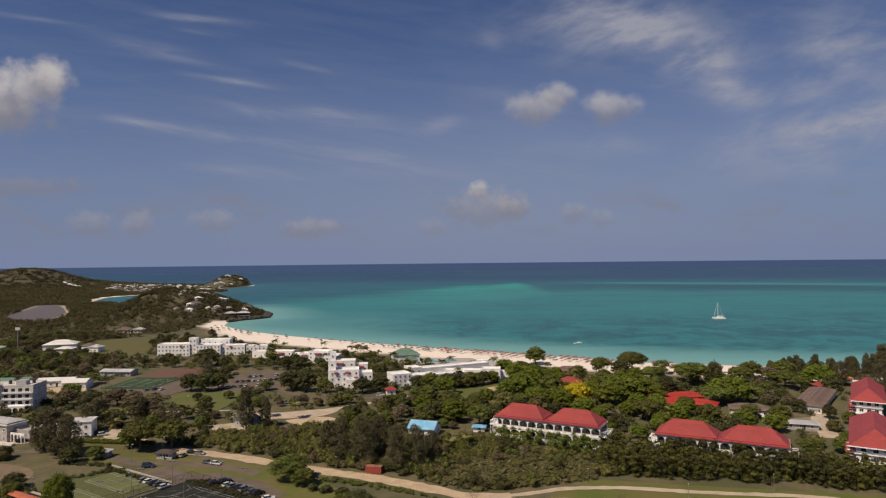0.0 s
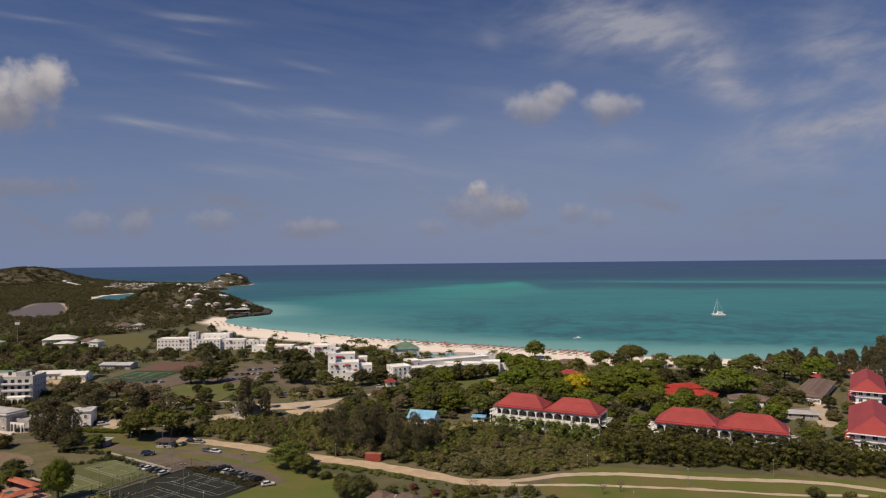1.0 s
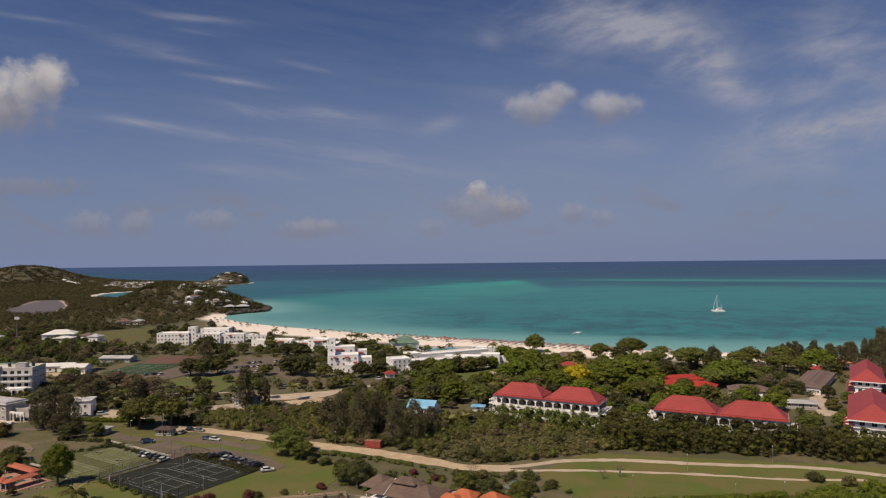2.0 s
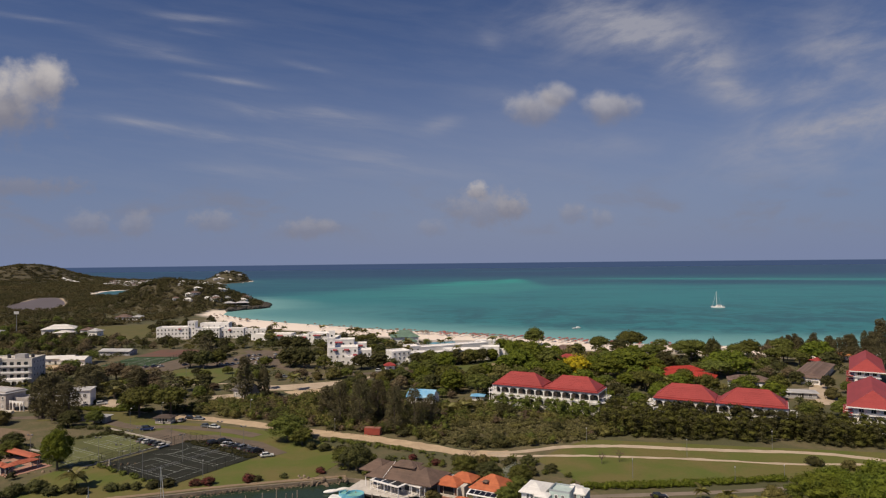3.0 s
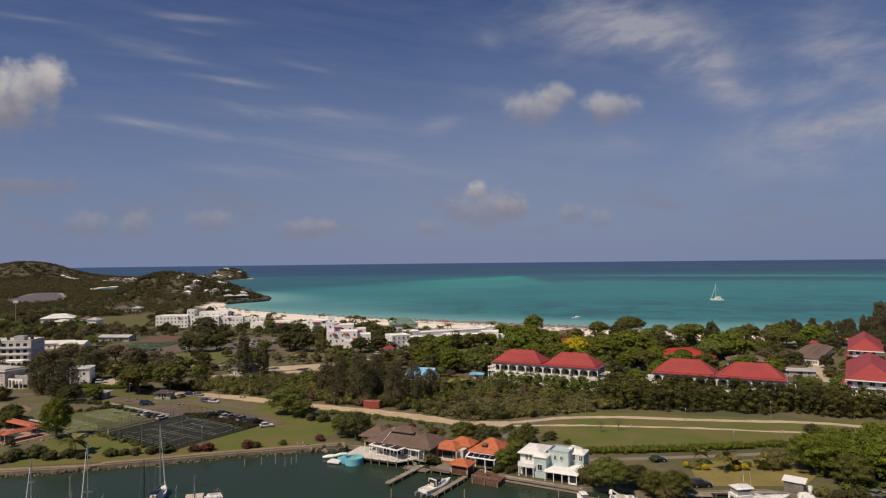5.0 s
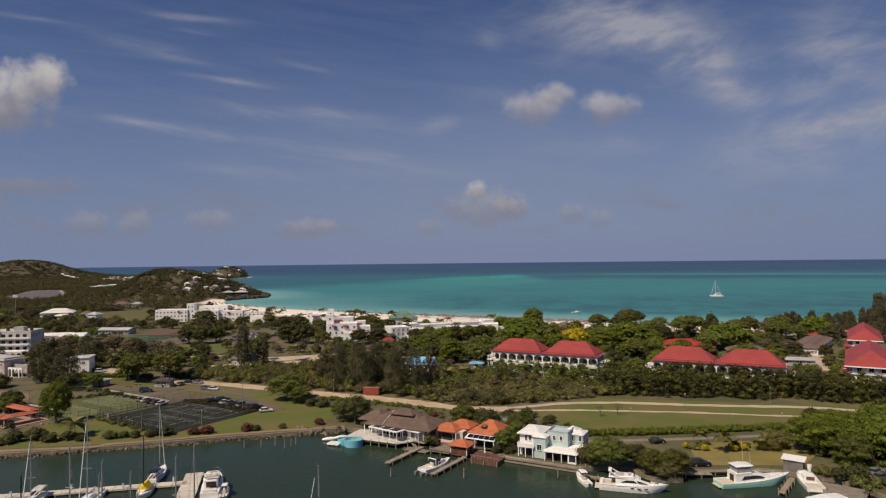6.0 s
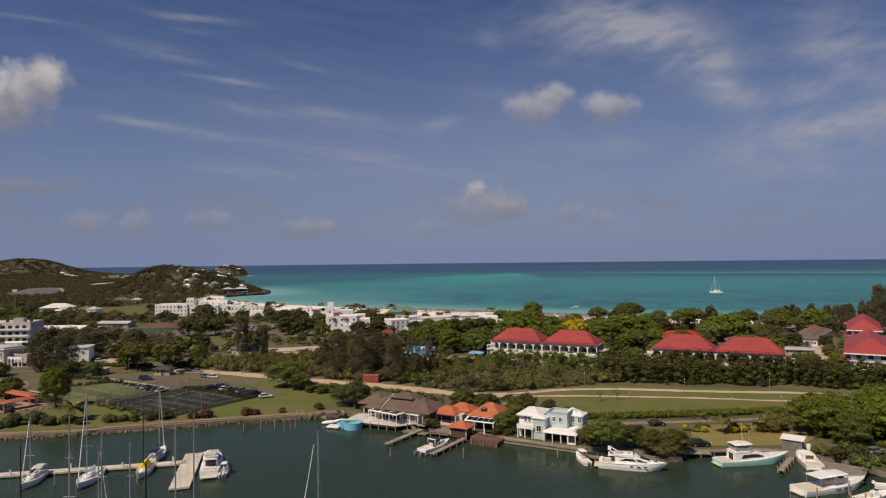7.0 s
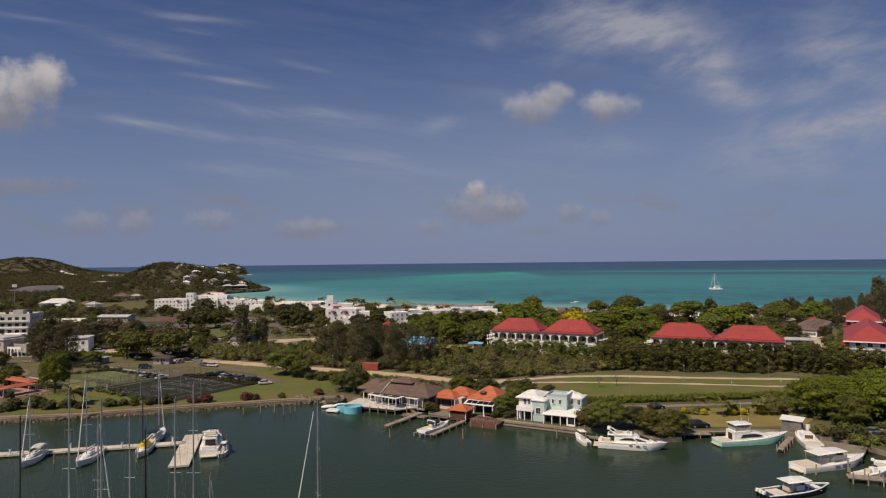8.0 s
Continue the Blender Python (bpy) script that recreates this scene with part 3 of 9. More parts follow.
def plot(name, pts, z, material, label, category, keep=True, round_it=False, thick=0.3):
    """A flat patch of ground, z above the land."""
    if round_it:
        pts = smooth_line([*pts, pts[0]], 3.0)[:-1]
    bm = bmesh.new()
    area = sum(x0 * y1 - x1 * y0 for (x0, y0), (x1, y1) in zip(pts, [*pts[1:], pts[0]]))
    pts = pts if area > 0 else pts[::-1]
    base = max(one_z(x, y) for x, y in pts)
    slab(bm, pts, base + z - thick, base + z)
    ob = part(name, bm, material, None)
    if keep:
        PLAIN.append(pts)
    return tagged(ob, label, category, kind="structure")


def ribbon(name, pts, width, z, material, label, category, ragged=0.0, step=3.0, clear=1.0):
    line = smooth_line(pts, step)
    rnd = random.Random(len(line))
    V, F = [], []
    for i, (x, y) in enumerate(line):
        a, b = line[max(0, i - 1)], line[min(len(line) - 1, i + 1)]
        tx, ty = b[0] - a[0], b[1] - a[1]
        k = math.hypot(tx, ty) or 1
        nx, ny = -ty / k, tx / k
        base = one_z(x, y) + z
        hw = [width / 2 + rnd.uniform(-ragged, ragged) for _ in range(2)]
        V += [(x + nx * hw[0], y + ny * hw[0], base - 0.25), (x + nx * hw[0], y + ny * hw[0], base), (x - nx * hw[1], y - ny * hw[1], base), (x - nx * hw[1], y - ny * hw[1], base - 0.25)]
        if i:
            o = 4 * i
            F += [(o - 4 + j, o + j, o + j + 1, o - 4 + j + 1) for j in range(3)]
    ob = mesh_object(name, V, F, material)
    LINES.append((line, width / 2 + clear))
    return tagged(ob, label, category, kind="structure")


plot("lawn", [(29, 204), (36, 213), (50, 227), (140, 208), (160, 196), (98, 184), (60, 181.5), (40, 180)], 0.05, LAWN, "mown green lawn beside sandy tracks", "lawn", round_it=False)
plot("lawn", [(-116, 172), (-88, 176), (-61, 184.5), (-38, 190.5), (-33, 203), (-52, 209), (-62, 209), (-78.5, 185.5), (-106, 203), (-116, 205), (-122, 192)], 0.05, LAWN,
     "mown green lawn along the harbour wall", "lawn")
plot("lawn", [(60, 152), (84, 151), (93, 160), (90, 172), (64, 170)], 0.05, mat("straw_grass", (0.245, 0.190, 0.060), (0.18, 0.15, 0.045), 0.15, 2.5, 0.95, 0.4), "dry grass plot beside the harbour", "lawn")
plot("lawn", [(-150, 345), (-118, 335), (-112, 385), (-140, 397), (-158, 380)], 0.06, PARKLAWN, "mown park lawn among trees", "lawn")
plot("lawn", [(-345, 640), (-300, 545), (-262, 535), (-250, 552), (-280, 620), (-302, 668)], 0.25, DRYLAWN, "dry open sports field", "lawn")
plot("lawn", [(8, 352), (36, 374), (42, 408), (18, 404), (6, 380)], 0.06, PARKLAWN, "grass clearing behind the trees", "lawn")
plot("lawn", [(-100, 238), (-62, 226), (-64, 232), (-84, 240)], 0.05, LAWN, "grass island beside the car park", "lawn", round_it=True)
plot("lawn", [(-165, 262), (-118, 258), (-120, 274), (-168, 280)], 0.04, DRYLAWN, "dry grass verge", "lawn")
plot("dirt_clearing", [(20, 378), (30, 374), (40, 382), (36, 394), (26, 390)], 0.10, DIRT, "bare sandy round clearing", "clearing", round_it=True)
plot("dirt_clearing", [(-78, 316), (-64, 322), (-54, 319), (-48, 304), (-56, 300), (-72, 309)], 0.06, DIRT, "bare pale dirt clearing among scrub", "clearing", round_it=True)
plot("dirt_clearing", [(-104, 318), (-64, 322), (-56, 340), (-84, 332), (-108, 330)], 0.06, PALEDIRT, "bare pale dirt clearing among scrub", "clearing", round_it=True)
plot("dirt_clearing", [(-160, 300), (-148, 283), (-130, 276), (-126, 281), (-142, 291), (-152, 304)], 0.06, PALEDIRT, "sandy drive beside a house", "clearing")
plot("dirt_clearing", [(-190, 240), (-158, 230), (-150, 234), (-158, 246), (-178, 252)], 0.06, mat("brown_yard_soil", (0.23, 0.165, 0.105), (0.18, 0.13, 0.085), 0.2, 2.0, 0.95, 0.3), "bare brown earth yard", "clearing", round_it=True)
plot("dirt_clearing", [(-108, 300), (-92, 292), (-84, 300), (-96, 314), (-110, 308)], 0.07, PALEDIRT, "sandy drive beside a grey house", "clearing")
plot("car_park", [(-150, 392), (-124, 384), (-100, 400), (-112, 458), (-132, 462)], 0.08, ASPHALT, "grey hotel car park", "car park")
plot("car_park", [(-205, 382), (-160, 376), (-150, 408), (-172, 420)], 0.08, ASPHALT, "grey car park behind the old courts", "car park")
plot("car_park", [(-112, 238), (-95, 222.5), (-84, 231), (-58, 209.5), (-52, 215), (-64, 228), (-84, 238.5), (-92, 238), (-106, 248)], 0.07, ASPHALT, "grey car park beside the tennis courts", "car park")
plot("yard", [(144, 292), (172, 282), (182, 298), (178, 312), (156, 306)], 0.05, mat("grey_trodden_yard", (0.26, 0.215, 0.165), (0.21, 0.175, 0.135), 0.12, 2.0, 0.95, 0.3), "bare grey trodden yard", "yard")
plot("yard", [(160, 276), (168, 274), (178, 300), (196, 330), (190, 333), (174, 308)], 0.06, PALEDIRT, "pale service yard", "yard")
plot("yard", [(-262, 398), (-240, 392), (-226, 384), (-214, 386), (-218, 397), (-240, 404)], 0.06, DIRT, "bare dirt yard", "yard")
plot("lawn", [(-150, 262), (-122, 262), (-92, 254), (-70, 245), (-46, 231), (-30, 213), (-36, 204), (-52, 207), (-64, 212), (-100, 236), (-112, 250), (-135, 252)], 0.03, LAWN, "rough grass round the car park", "lawn")
ribbon("dirt_track", [(-118, 266), (-110.9, 267), (-87.3, 259), (-69, 250.5), (-51.9, 242.5), (-38.1, 236), (-21, 228.5), (-4.8, 219), (8.3, 212), (21.3, 211.5)], 6.4, 0.10, DIRT,
       "sandy dirt track with worn edges", "dirt track", 0.7)
ribbon("dirt_track", [(14, 211.5), (24, 212.8), (41, 218), (60, 218), (77.7, 214.4), (95.1, 211.5), (117.4, 208.3), (132, 202), (150, 190)], 3.0, 0.13, PALEDIRT, "pale sandy wheel track over the lawn", "dirt track", 0.35)
ribbon("dirt_track", [(16, 209), (30.1, 208.6), (48.1, 207.6), (74, 204), (90.1, 200.4), (105.9, 197.2), (128, 196)], 1.7, 0.12, PALEDIRT, "faint sandy wheel track over the lawn", "dirt track", 0.45)
ribbon("road", [(34, 172), (50, 173), (75, 174.6), (100, 178), (135, 186), (170, 196)], 2.4, 0.10, mat("worn_pale_asphalt", (0.25, 0.205, 0.16), (0.19, 0.155, 0.12), 0.15, 4.0, 0.9, 0.1), "narrow grey lane behind the waterfront houses", "road")
ribbon("road", [(-215, 262), (-170, 268), (-140, 262), (-120, 251), (-105, 250.5), (-82, 244), (-68, 236)], 5.0, 0.09, ASPHALT, "grey lane round the tennis courts", "road")
ribbon("road", [(-260, 268), (-215, 272), (-175, 284), (-140, 283), (-125, 276)], 5.0, 0.10, PALEDIRT, "pale sandy lane", "road")
ribbon("road", [(-140, 462), (-100, 392), (-70, 362), (-40, 364), (-24, 376), (-4, 398)], 5.5, 0.11, ASPHALT, "grey lane past the white hotel", "road")
ribbon("path", [(-326, 602), (-290, 602), (-262, 572)], 3.0, 0.30, PALEDIRT, "worn sandy path over the field", "path", 0.5)
ribbon("dirt_track", [(-100, 326), (-80, 330), (-60, 338), (-40, 352), (-20, 368)], 4.0, 0.09, PALEDIRT, "pale dirt track through the clearing", "dirt track", 0.8)
ribbon("road", [(-178, 338), (-140, 336), (-112, 338)], 2.0, 0.12, PALEDIRT, "thin sandy path over the park", "path", 0.3)
ribbon("footpath", [(-300, 152.5), (-114.8, 170), (-88.5, 175.4), (-61, 183.6), (-36.8, 189.2), (-29, 191)], 1.7, 0.16, mat("brown_gravel", (0.30, 0.215, 0.14), (0.23, 0.17, 0.11), 0.3, 3.0, 0.95, 0.3), "brown gravel footpath on the harbour wall", "footpath", 0.25)

# harbour wall: a vertical face along the water, with boulders at its foot where it is not built up
wall_line = along(QUAY, 4.0)
wv, wf = [], []
for i, (x, y) in enumerate(wall_line):
    wv += [(x, y - 0.25, -1.5), (x, y - 0.25, LAND + 0.04), (x, y + 0.45, LAND + 0.04), (x, y + 0.45, -1.5)]
    if i:
        o = 4 * i
        wf += [(o - 4 + j, o + j, o + j + 1, o - 4 + j + 1) for j in range(3)]
tagged(mesh_object("quay_wall", wv, [f[::-1] for f in wf], mat("stained_stone_wall", (0.26, 0.21, 0.155), (0.17, 0.14, 0.105), 0.4, 3.0, 0.9, 0.4)), "weathered brown stone harbour wall", "quay wall", kind="structure")


WETSTONE = mat("brown_wet_stone", (0.235, 0.175, 0.120), (0.150, 0.115, 0.082), 0.5, 3.0, 0.9, 0.3, island=0.3)


def boulders(name, spots, size, seed, label):
    rnd = random.Random(seed)
    V, F = [], []
    bm0 = bmesh.new()
    bmesh.ops.create_icosphere(bm0, subdivisions=1, radius=1.0)
    bv = [v.co.copy() for v in bm0.verts]
    bf = [[v.index for v in f.verts] for f in bm0.faces]
    bm0.free()
    for x, y, z in spots:
        o, s = len(V), size * rnd.uniform(0.5, 1.35)
        m = Matrix.Translation((x, y, z)) @ Euler([rnd.uniform(0, 6) for _ in range(3)]).to_matrix().to_4x4() @ Matrix.Diagonal((s * rnd.uniform(0.7, 1.4), s, s * rnd.uniform(0.5, 0.9), 1))
        V += [tuple(m @ (v * rnd.uniform(0.8, 1.15))) for v in bv]
        F += [[k + o for k in f] for f in bf]
    return tagged(mesh_object(name, V, F, DARKROCK if size > 2 else STONE if size > 0.5 else WETSTONE), label, "rocks", kind="stuff")


rnd = random.Random(5)
spots = []
for x, y in along([p for p in QUAY if -301 < p[0] < -25], 0.55):
    for k in range(2):
        d = rnd.uniform(0.2, 1.7)
        spots.append((x + rnd.uniform(-0.4, 0.4), y - d, 0.6 - 0.45 * d))
boulders("shore_rocks", spots, 0.32, 3, "brown boulders along the harbour wall")
spots = [(-36 + rnd.uniform(-7, 8), 187 + rnd.uniform(-2, 5), rnd.uniform(0.2, 1.2)) for _ in range(34)]
boulders("shore_rocks", spots, 0.6, 4, "pale boulders on the bank beside a deck")
spots = []
for x, y in along([(-284, 850), (-272, 880), (-258, 893), (-250, 912), (-262, 965), (-312, 1060)], 2.0):
    spots += [(x + rnd.uniform(-4, 4), y + rnd.uniform(-4, 4), rnd.uniform(0, 2.5)) for _ in range(4)]
boulders("headland_rocks", spots, 2.6, 6, "dark rocks at the foot of the headland")
pond = plot("pond", [(-660, 980), (-745, 1190), (-715, 1200), (-585, 1000), (-530, 868), (-588, 872)], 0.15, mat("muddy_pond", (0.155, 0.115, 0.090), (0.13, 0.10, 0.078), 0.02, 0.3, 0.4, 0.0),
            "flat muddy salt pond", "pond", keep=True, round_it=True)

ribbon("pond_bank", [(-530, 862), (-585, 1000), (-650, 1105), (-716, 1206), (-750, 1196), (-700, 1075)], 6.0, 0.4, PALEDIRT, "pale earth bank round the pond", "bank", 0.8)

# ---- tennis courts ----
AX = radians(-32.6)                      # heading of the courts' long side
CX, CY = math.cos(AX), math.sin(AX)


def court_frame(x, y):
    return Matrix.Translation((x, y, LAND)) @ Matrix.Rotation(AX, 4, "Z")


def court_lines(bm, x, y, net=True):
    """A doubles court's lines round x, y, in the slab's own axes (long side along x)."""
    L, W, S, V = 23.77, 10.97, 8.23, 12.8
    w_, z = 0.11, 0.10
    for yy in (-W / 2, W / 2, -S / 2, S / 2):
        box(bm, x, y + yy, z, L, w_, 0.012)
    for xx in (-L / 2, L / 2):
        box(bm, x + xx, y, z + 0.001, w_, W, 0.012)
    for xx in (-V / 2, V / 2):
        box(bm, x + xx, y, z + 0.001, w_, S, 0.012)
    box(bm, x, y, z + 0.002, V, w_, 0.012)


def fence_run(parent, pts, height, step, mesh_mat):
    """Posts, rails and a thin wire mesh."""
    post = None
    for (x0, y0), (x1, y1) in zip(pts, pts[1:]):
        k = max(1, round(math.hypot(x1 - x0, y1 - y0) / step))
        for i in range(k):
            m = Matrix.Translation((x0 + (x1 - x0) * i / k, y0 + (y1 - y0) * i / k, 0))
            if post is None:
                post = part("post", tubes(((0, 0, 0), (0, 0, height), 0.04, 0.04), n=6), BLACKM, parent)
                post.matrix_basis = m
            else:
                again("post", post, parent, m)
        part("rail", tubes(((x0, y0, height), (x1, y1, height), 0.035), ((x0, y0, height * 0.5), (x1, y1, height * 0.5), 0.02), ((x0, y0, 0.1), (x1, y1, 0.1), 0.02), n=5), BLACKM, parent)
        bm = bmesh.new()
        d = Vector((x1 - x0, y1 - y0, 0))
        n = int(d.length / 0.42)
        for i in range(n):
            p = Vector((x0, y0, 0)) + d * (i + 0.5) / n
            box(bm, p.x, p.y, 0.05, 0.022, 0.022, height - 0.08)
        part("wire_mesh", bm, mesh_mat, parent, "dark chain-link netting")


dark = thing("tennis_court", -84.4, 207.6, LAND, math.degrees(AX), "dark hard tennis courts with white lines inside a wire fence", "tennis court")
part("court_surface", boxes((0, 0, -0.2, 35.5, 33.5, 0.29)), COURTD, dark)
bm = bmesh.new()
court_lines(bm, 2.2, 7.4)
part("court_marking", bm, LINE, dark)
bm = bmesh.new()
court_lines(bm, 2.2, -7.8)
part("court_marking", bm, LINE, dark)
bm = bmesh.new()
for i in range(14):                      # a basketball half court's arc and lane beside them
    a0, a1 = radians(-80 + i * 160 / 14), radians(-80 + (i + 1) * 160 / 14)
    p, q = Vector((-15 + 6.2 * math.cos(a0), 6.2 * math.sin(a0) + 6, 0.11)), Vector((-15 + 6.2 * math.cos(a1), 6.2 * math.sin(a1) + 6, 0.11))
    mid = (p + q) / 2
    box(bm, mid.x, mid.y, 0.1, (q - p).length, 0.1, 0.014, math.degrees(math.atan2(q.y - p.y, q.x - p.x)))
box(bm, -13, 6, 0.1, 4.6, 0.1, 0.014, 38)
part("ball_court_arc", bm, LINE, dark)
for yy in (7.4, -7.8):
    part("net", boxes((2.2, yy, 0.95, 0.05, 12.4, 0.07), *[(2.2, yy, 0.15 + 0.13 * k, 0.015, 12.4, 0.012) for k in range(6)]), mat("pale_net_tape", (0.45, 0.45, 0.43)), dark)
    for e in (-6.3, 6.3):
        part("net_post", tubes(((2.2, yy + e, 0.05), (2.2, yy + e, 1.1), 0.05), n=6), BLACKM, dark)
fence_run(dark, [(-17.6, -16.6), (17.6, -16.6), (17.6, 16.6), (-17.6, 16.6), (-17.6, -16.6)], 3.0, 3.2, BLACKM)
PLAIN.append([tuple((court_frame(-84.4, 207.6) @ Vector((sx_ * 18.5, sy_ * 17.5, 0)))[:2]) for sx_, sy_ in ((-1, -1), (1, -1), (1, 1), (-1, 1))])

green = thing("tennis_court", -121.0, 222.6, LAND, math.degrees(AX), "two faded green tennis courts behind a hedge", "tennis court")
part("court_surface", boxes((0, 0, -0.2, 37.0, 35.0, 0.27)), COURTG, green)
for yy in (8.2, -8.2):
    part("playing_area", boxes((1.5, yy, 0.0, 24.2, 11.4, 0.092)), COURTI, green)
    bm = bmesh.new()
    court_lines(bm, 1.5, yy)
    part("court_marking", bm, LINE, green)
    part("net", boxes((1.5, yy, 0.95, 0.05, 12.4, 0.07), *[(1.5, yy, 0.15 + 0.13 * k, 0.015, 12.4, 0.012) for k in range(6)]), mat("pale_net_tape", (0.45, 0.45, 0.43)), green)
part("curb", boxes((0, 17.7, -0.2, 37.2, 0.4, 0.75), (18.6, 0, -0.2, 0.4, 35, 0.6)), CONC, green)
fence_run(green, [(-18.3, -17.3), (18.3, -17.3), (18.3, 17.3)], 3.0, 3.6, BLACKM)
PLAIN.append([tuple((court_frame(-121.0, 222.6) @ Vector((sx_ * 19.5, sy_ * 18.5, 0)))[:2]) for sx_, sy_ in ((-1, -1), (1, -1), (1, 1), (-1, 1))])
old = thing("tennis_court", -191, 430, LAND + 0.5, -6, "old green and rust tennis courts beside a low hall", "tennis court")
part("court_surface", boxes((0, -15, -0.8, 33, 38, 0.95)), mat("faded_green_court", (0.045, 0.082, 0.040), (0.060, 0.085, 0.048), 0.08, 2.0, 0.95, 0.05, spec=0.1), old)
part("rust_court", boxes((3, 22, -0.8, 40, 34, 0.95)), mat("rust_court_surface", (0.17, 0.075, 0.055), (0.13, 0.085, 0.06), 0.08, 2.0), old)
for u_, v_ in ((-8, -15), (8, -15)):
    bm = bmesh.new()
    for e_ in (-5.5, -4.1, 4.1, 5.5):
        box(bm, u_ + e_, v_, 0.15, 0.16, 23.8, 0.02)
    for e_ in (-11.9, -6.4, 6.4, 11.9):
        box(bm, u_, v_ + e_, 0.152, 11.0 if abs(e_) > 10 else 8.2, 0.16, 0.02)
    part("court_marking", bm, LINE, old)
fence_run(old, [(-16.4, -34), (16.4, -34), (16.4, 4)], 3.0, 4.0, BLACKM)
PLAIN.append([(-216, 388), (-166, 384), (-160, 470), (-216, 474)])
OPEN = [[(-214, 366), (-158, 356), (-150, 400), (-214, 400)], [(-26, 404), (34, 404), (44, 470), (-26, 474)], [(-250, 520), (-140, 505), (-140, 530), (-250, 536)], [(-92, 388), (-34, 386), (-34, 398), (-92, 398)], [(-158, 335), (-112, 330), (-108, 392), (-150, 398)],
        [(0, 345), (40, 362), (44, 408), (4, 402)], [(-112, 300), (-46, 296), (-46, 346), (-108, 345)]]   # kept clear of trees

# ---- plants ----
def leaf_cloud(rng, blobs, per_m2, size, lift=-0.45, jitter=0.46, droop=0.0, ratio=1.0, core=True, fine=1.9, spread=(0.74, 1.15), inner=0.80):
    """Leaf clumps strewn over lumpy blobs (x, y, z, rx, ry, rz). Returns vertices and faces."""
    B = np.array(blobs, float)
    area = 4 * np.pi * ((B[:, 3] * B[:, 4]) ** 1.6 / 3 + (B[:, 3] * B[:, 5]) ** 1.6 / 3 + (B[:, 4] * B[:, 5]) ** 1.6 / 3) ** (1 / 1.6)
    n = np.maximum(6, (area * per_m2 * fine * (1 - lift) / 2).astype(int))
    idx = np.repeat(np.arange(len(B)), n)
    N = len(idx)
    uz = rng.uniform(lift, 1, N)
    ph = rng.uniform(0, 2 * np.pi, N)
    s = np.sqrt(1 - uz * uz)
    u = np.stack([s * np.cos(ph), s * np.sin(ph), uz], -1)
    r = B[idx, 3:6]
    pos = B[idx, :3] + r * u * rng.uniform(*spread, N)[:, None]
    nrm = u / r
    nrm /= np.linalg.norm(nrm, axis=1)[:, None]
    nrm = nrm + rng.normal(0, jitter, (N, 3))
    nrm /= np.linalg.norm(nrm, axis=1)[:, None]
    a = np.cross(nrm, np.stack([rng.normal(0, 1, N), rng.normal(0, 1, N), rng.normal(0, 1, N)], -1))
    if droop:
        a = a * (1 - droop) + np.array([0, 0, -1.0]) * droop * np.linalg.norm(a, axis=1)[:, None]
    a /= np.linalg.norm(a, axis=1)[:, None] + 1e-9
    b = np.cross(nrm, a)
    b /= np.linalg.norm(b, axis=1)[:, None] + 1e-9
    k = size * rng.uniform(0.40, 0.95, N)
    a, b = a * (k * ratio)[:, None], b * (k / ratio)[:, None]
    V = np.stack([pos - a - 0.55 * b, pos + a - 0.6 * b, pos + 0.15 * a + 1.1 * b], 1).reshape(-1, 3)
    F = np.arange(3 * N).reshape(-1, 3)
    verts, faces = [V], F.tolist()
    if core:
        base = np.array([(0, 0, 1)] + [(0.66 * math.cos(a), 0.66 * math.sin(a), 0.75) for a in np.arange(5) * 1.2566] + [(math.cos(a), math.sin(a), 0.1) for a in np.arange(5) * 1.2566 + 0.628] + [(0, 0, -0.6)])
        tri = [(0, 1 + i, 1 + (i + 1) % 5) for i in range(5)] + [(1 + i, 6 + i, 1 + (i + 1) % 5) for i in range(5)] + [(1 + (i + 1) % 5, 6 + i, 6 + (i + 1) % 5) for i in range(5)] + [(11, 6 + (i + 1) % 5, 6 + i) for i in range(5)]
        if per_m2 < 1.3:                 # far growth has a plainer core
            base = np.array([(0, 0, 1), (0.9, 0, 0.3), (0.28, 0.85, 0.3), (-0.73, 0.53, 0.3), (-0.73, -0.53, 0.3), (0.28, -0.85, 0.3)])
            tri = [(0, 1, 2), (0, 2, 3), (0, 3, 4), (0, 4, 5), (0, 5, 1)]
        o = 3 * N
        for row in B:
            verts.append(row[:3] + row[3:6] * base * inner * rng.uniform(0.86, 1.1, (len(base), 1)))
            faces += [(i + o, j + o, l + o) for i, j, l in tri]
            o += len(base)
    return np.concatenate(verts), faces


def leaf_object(name, rng, blobs, per_m2, size, material, **kw):
    V, F = leaf_cloud(rng, blobs, per_m2, size, **kw)
    return mesh_object(name, V.tolist(), F, material)


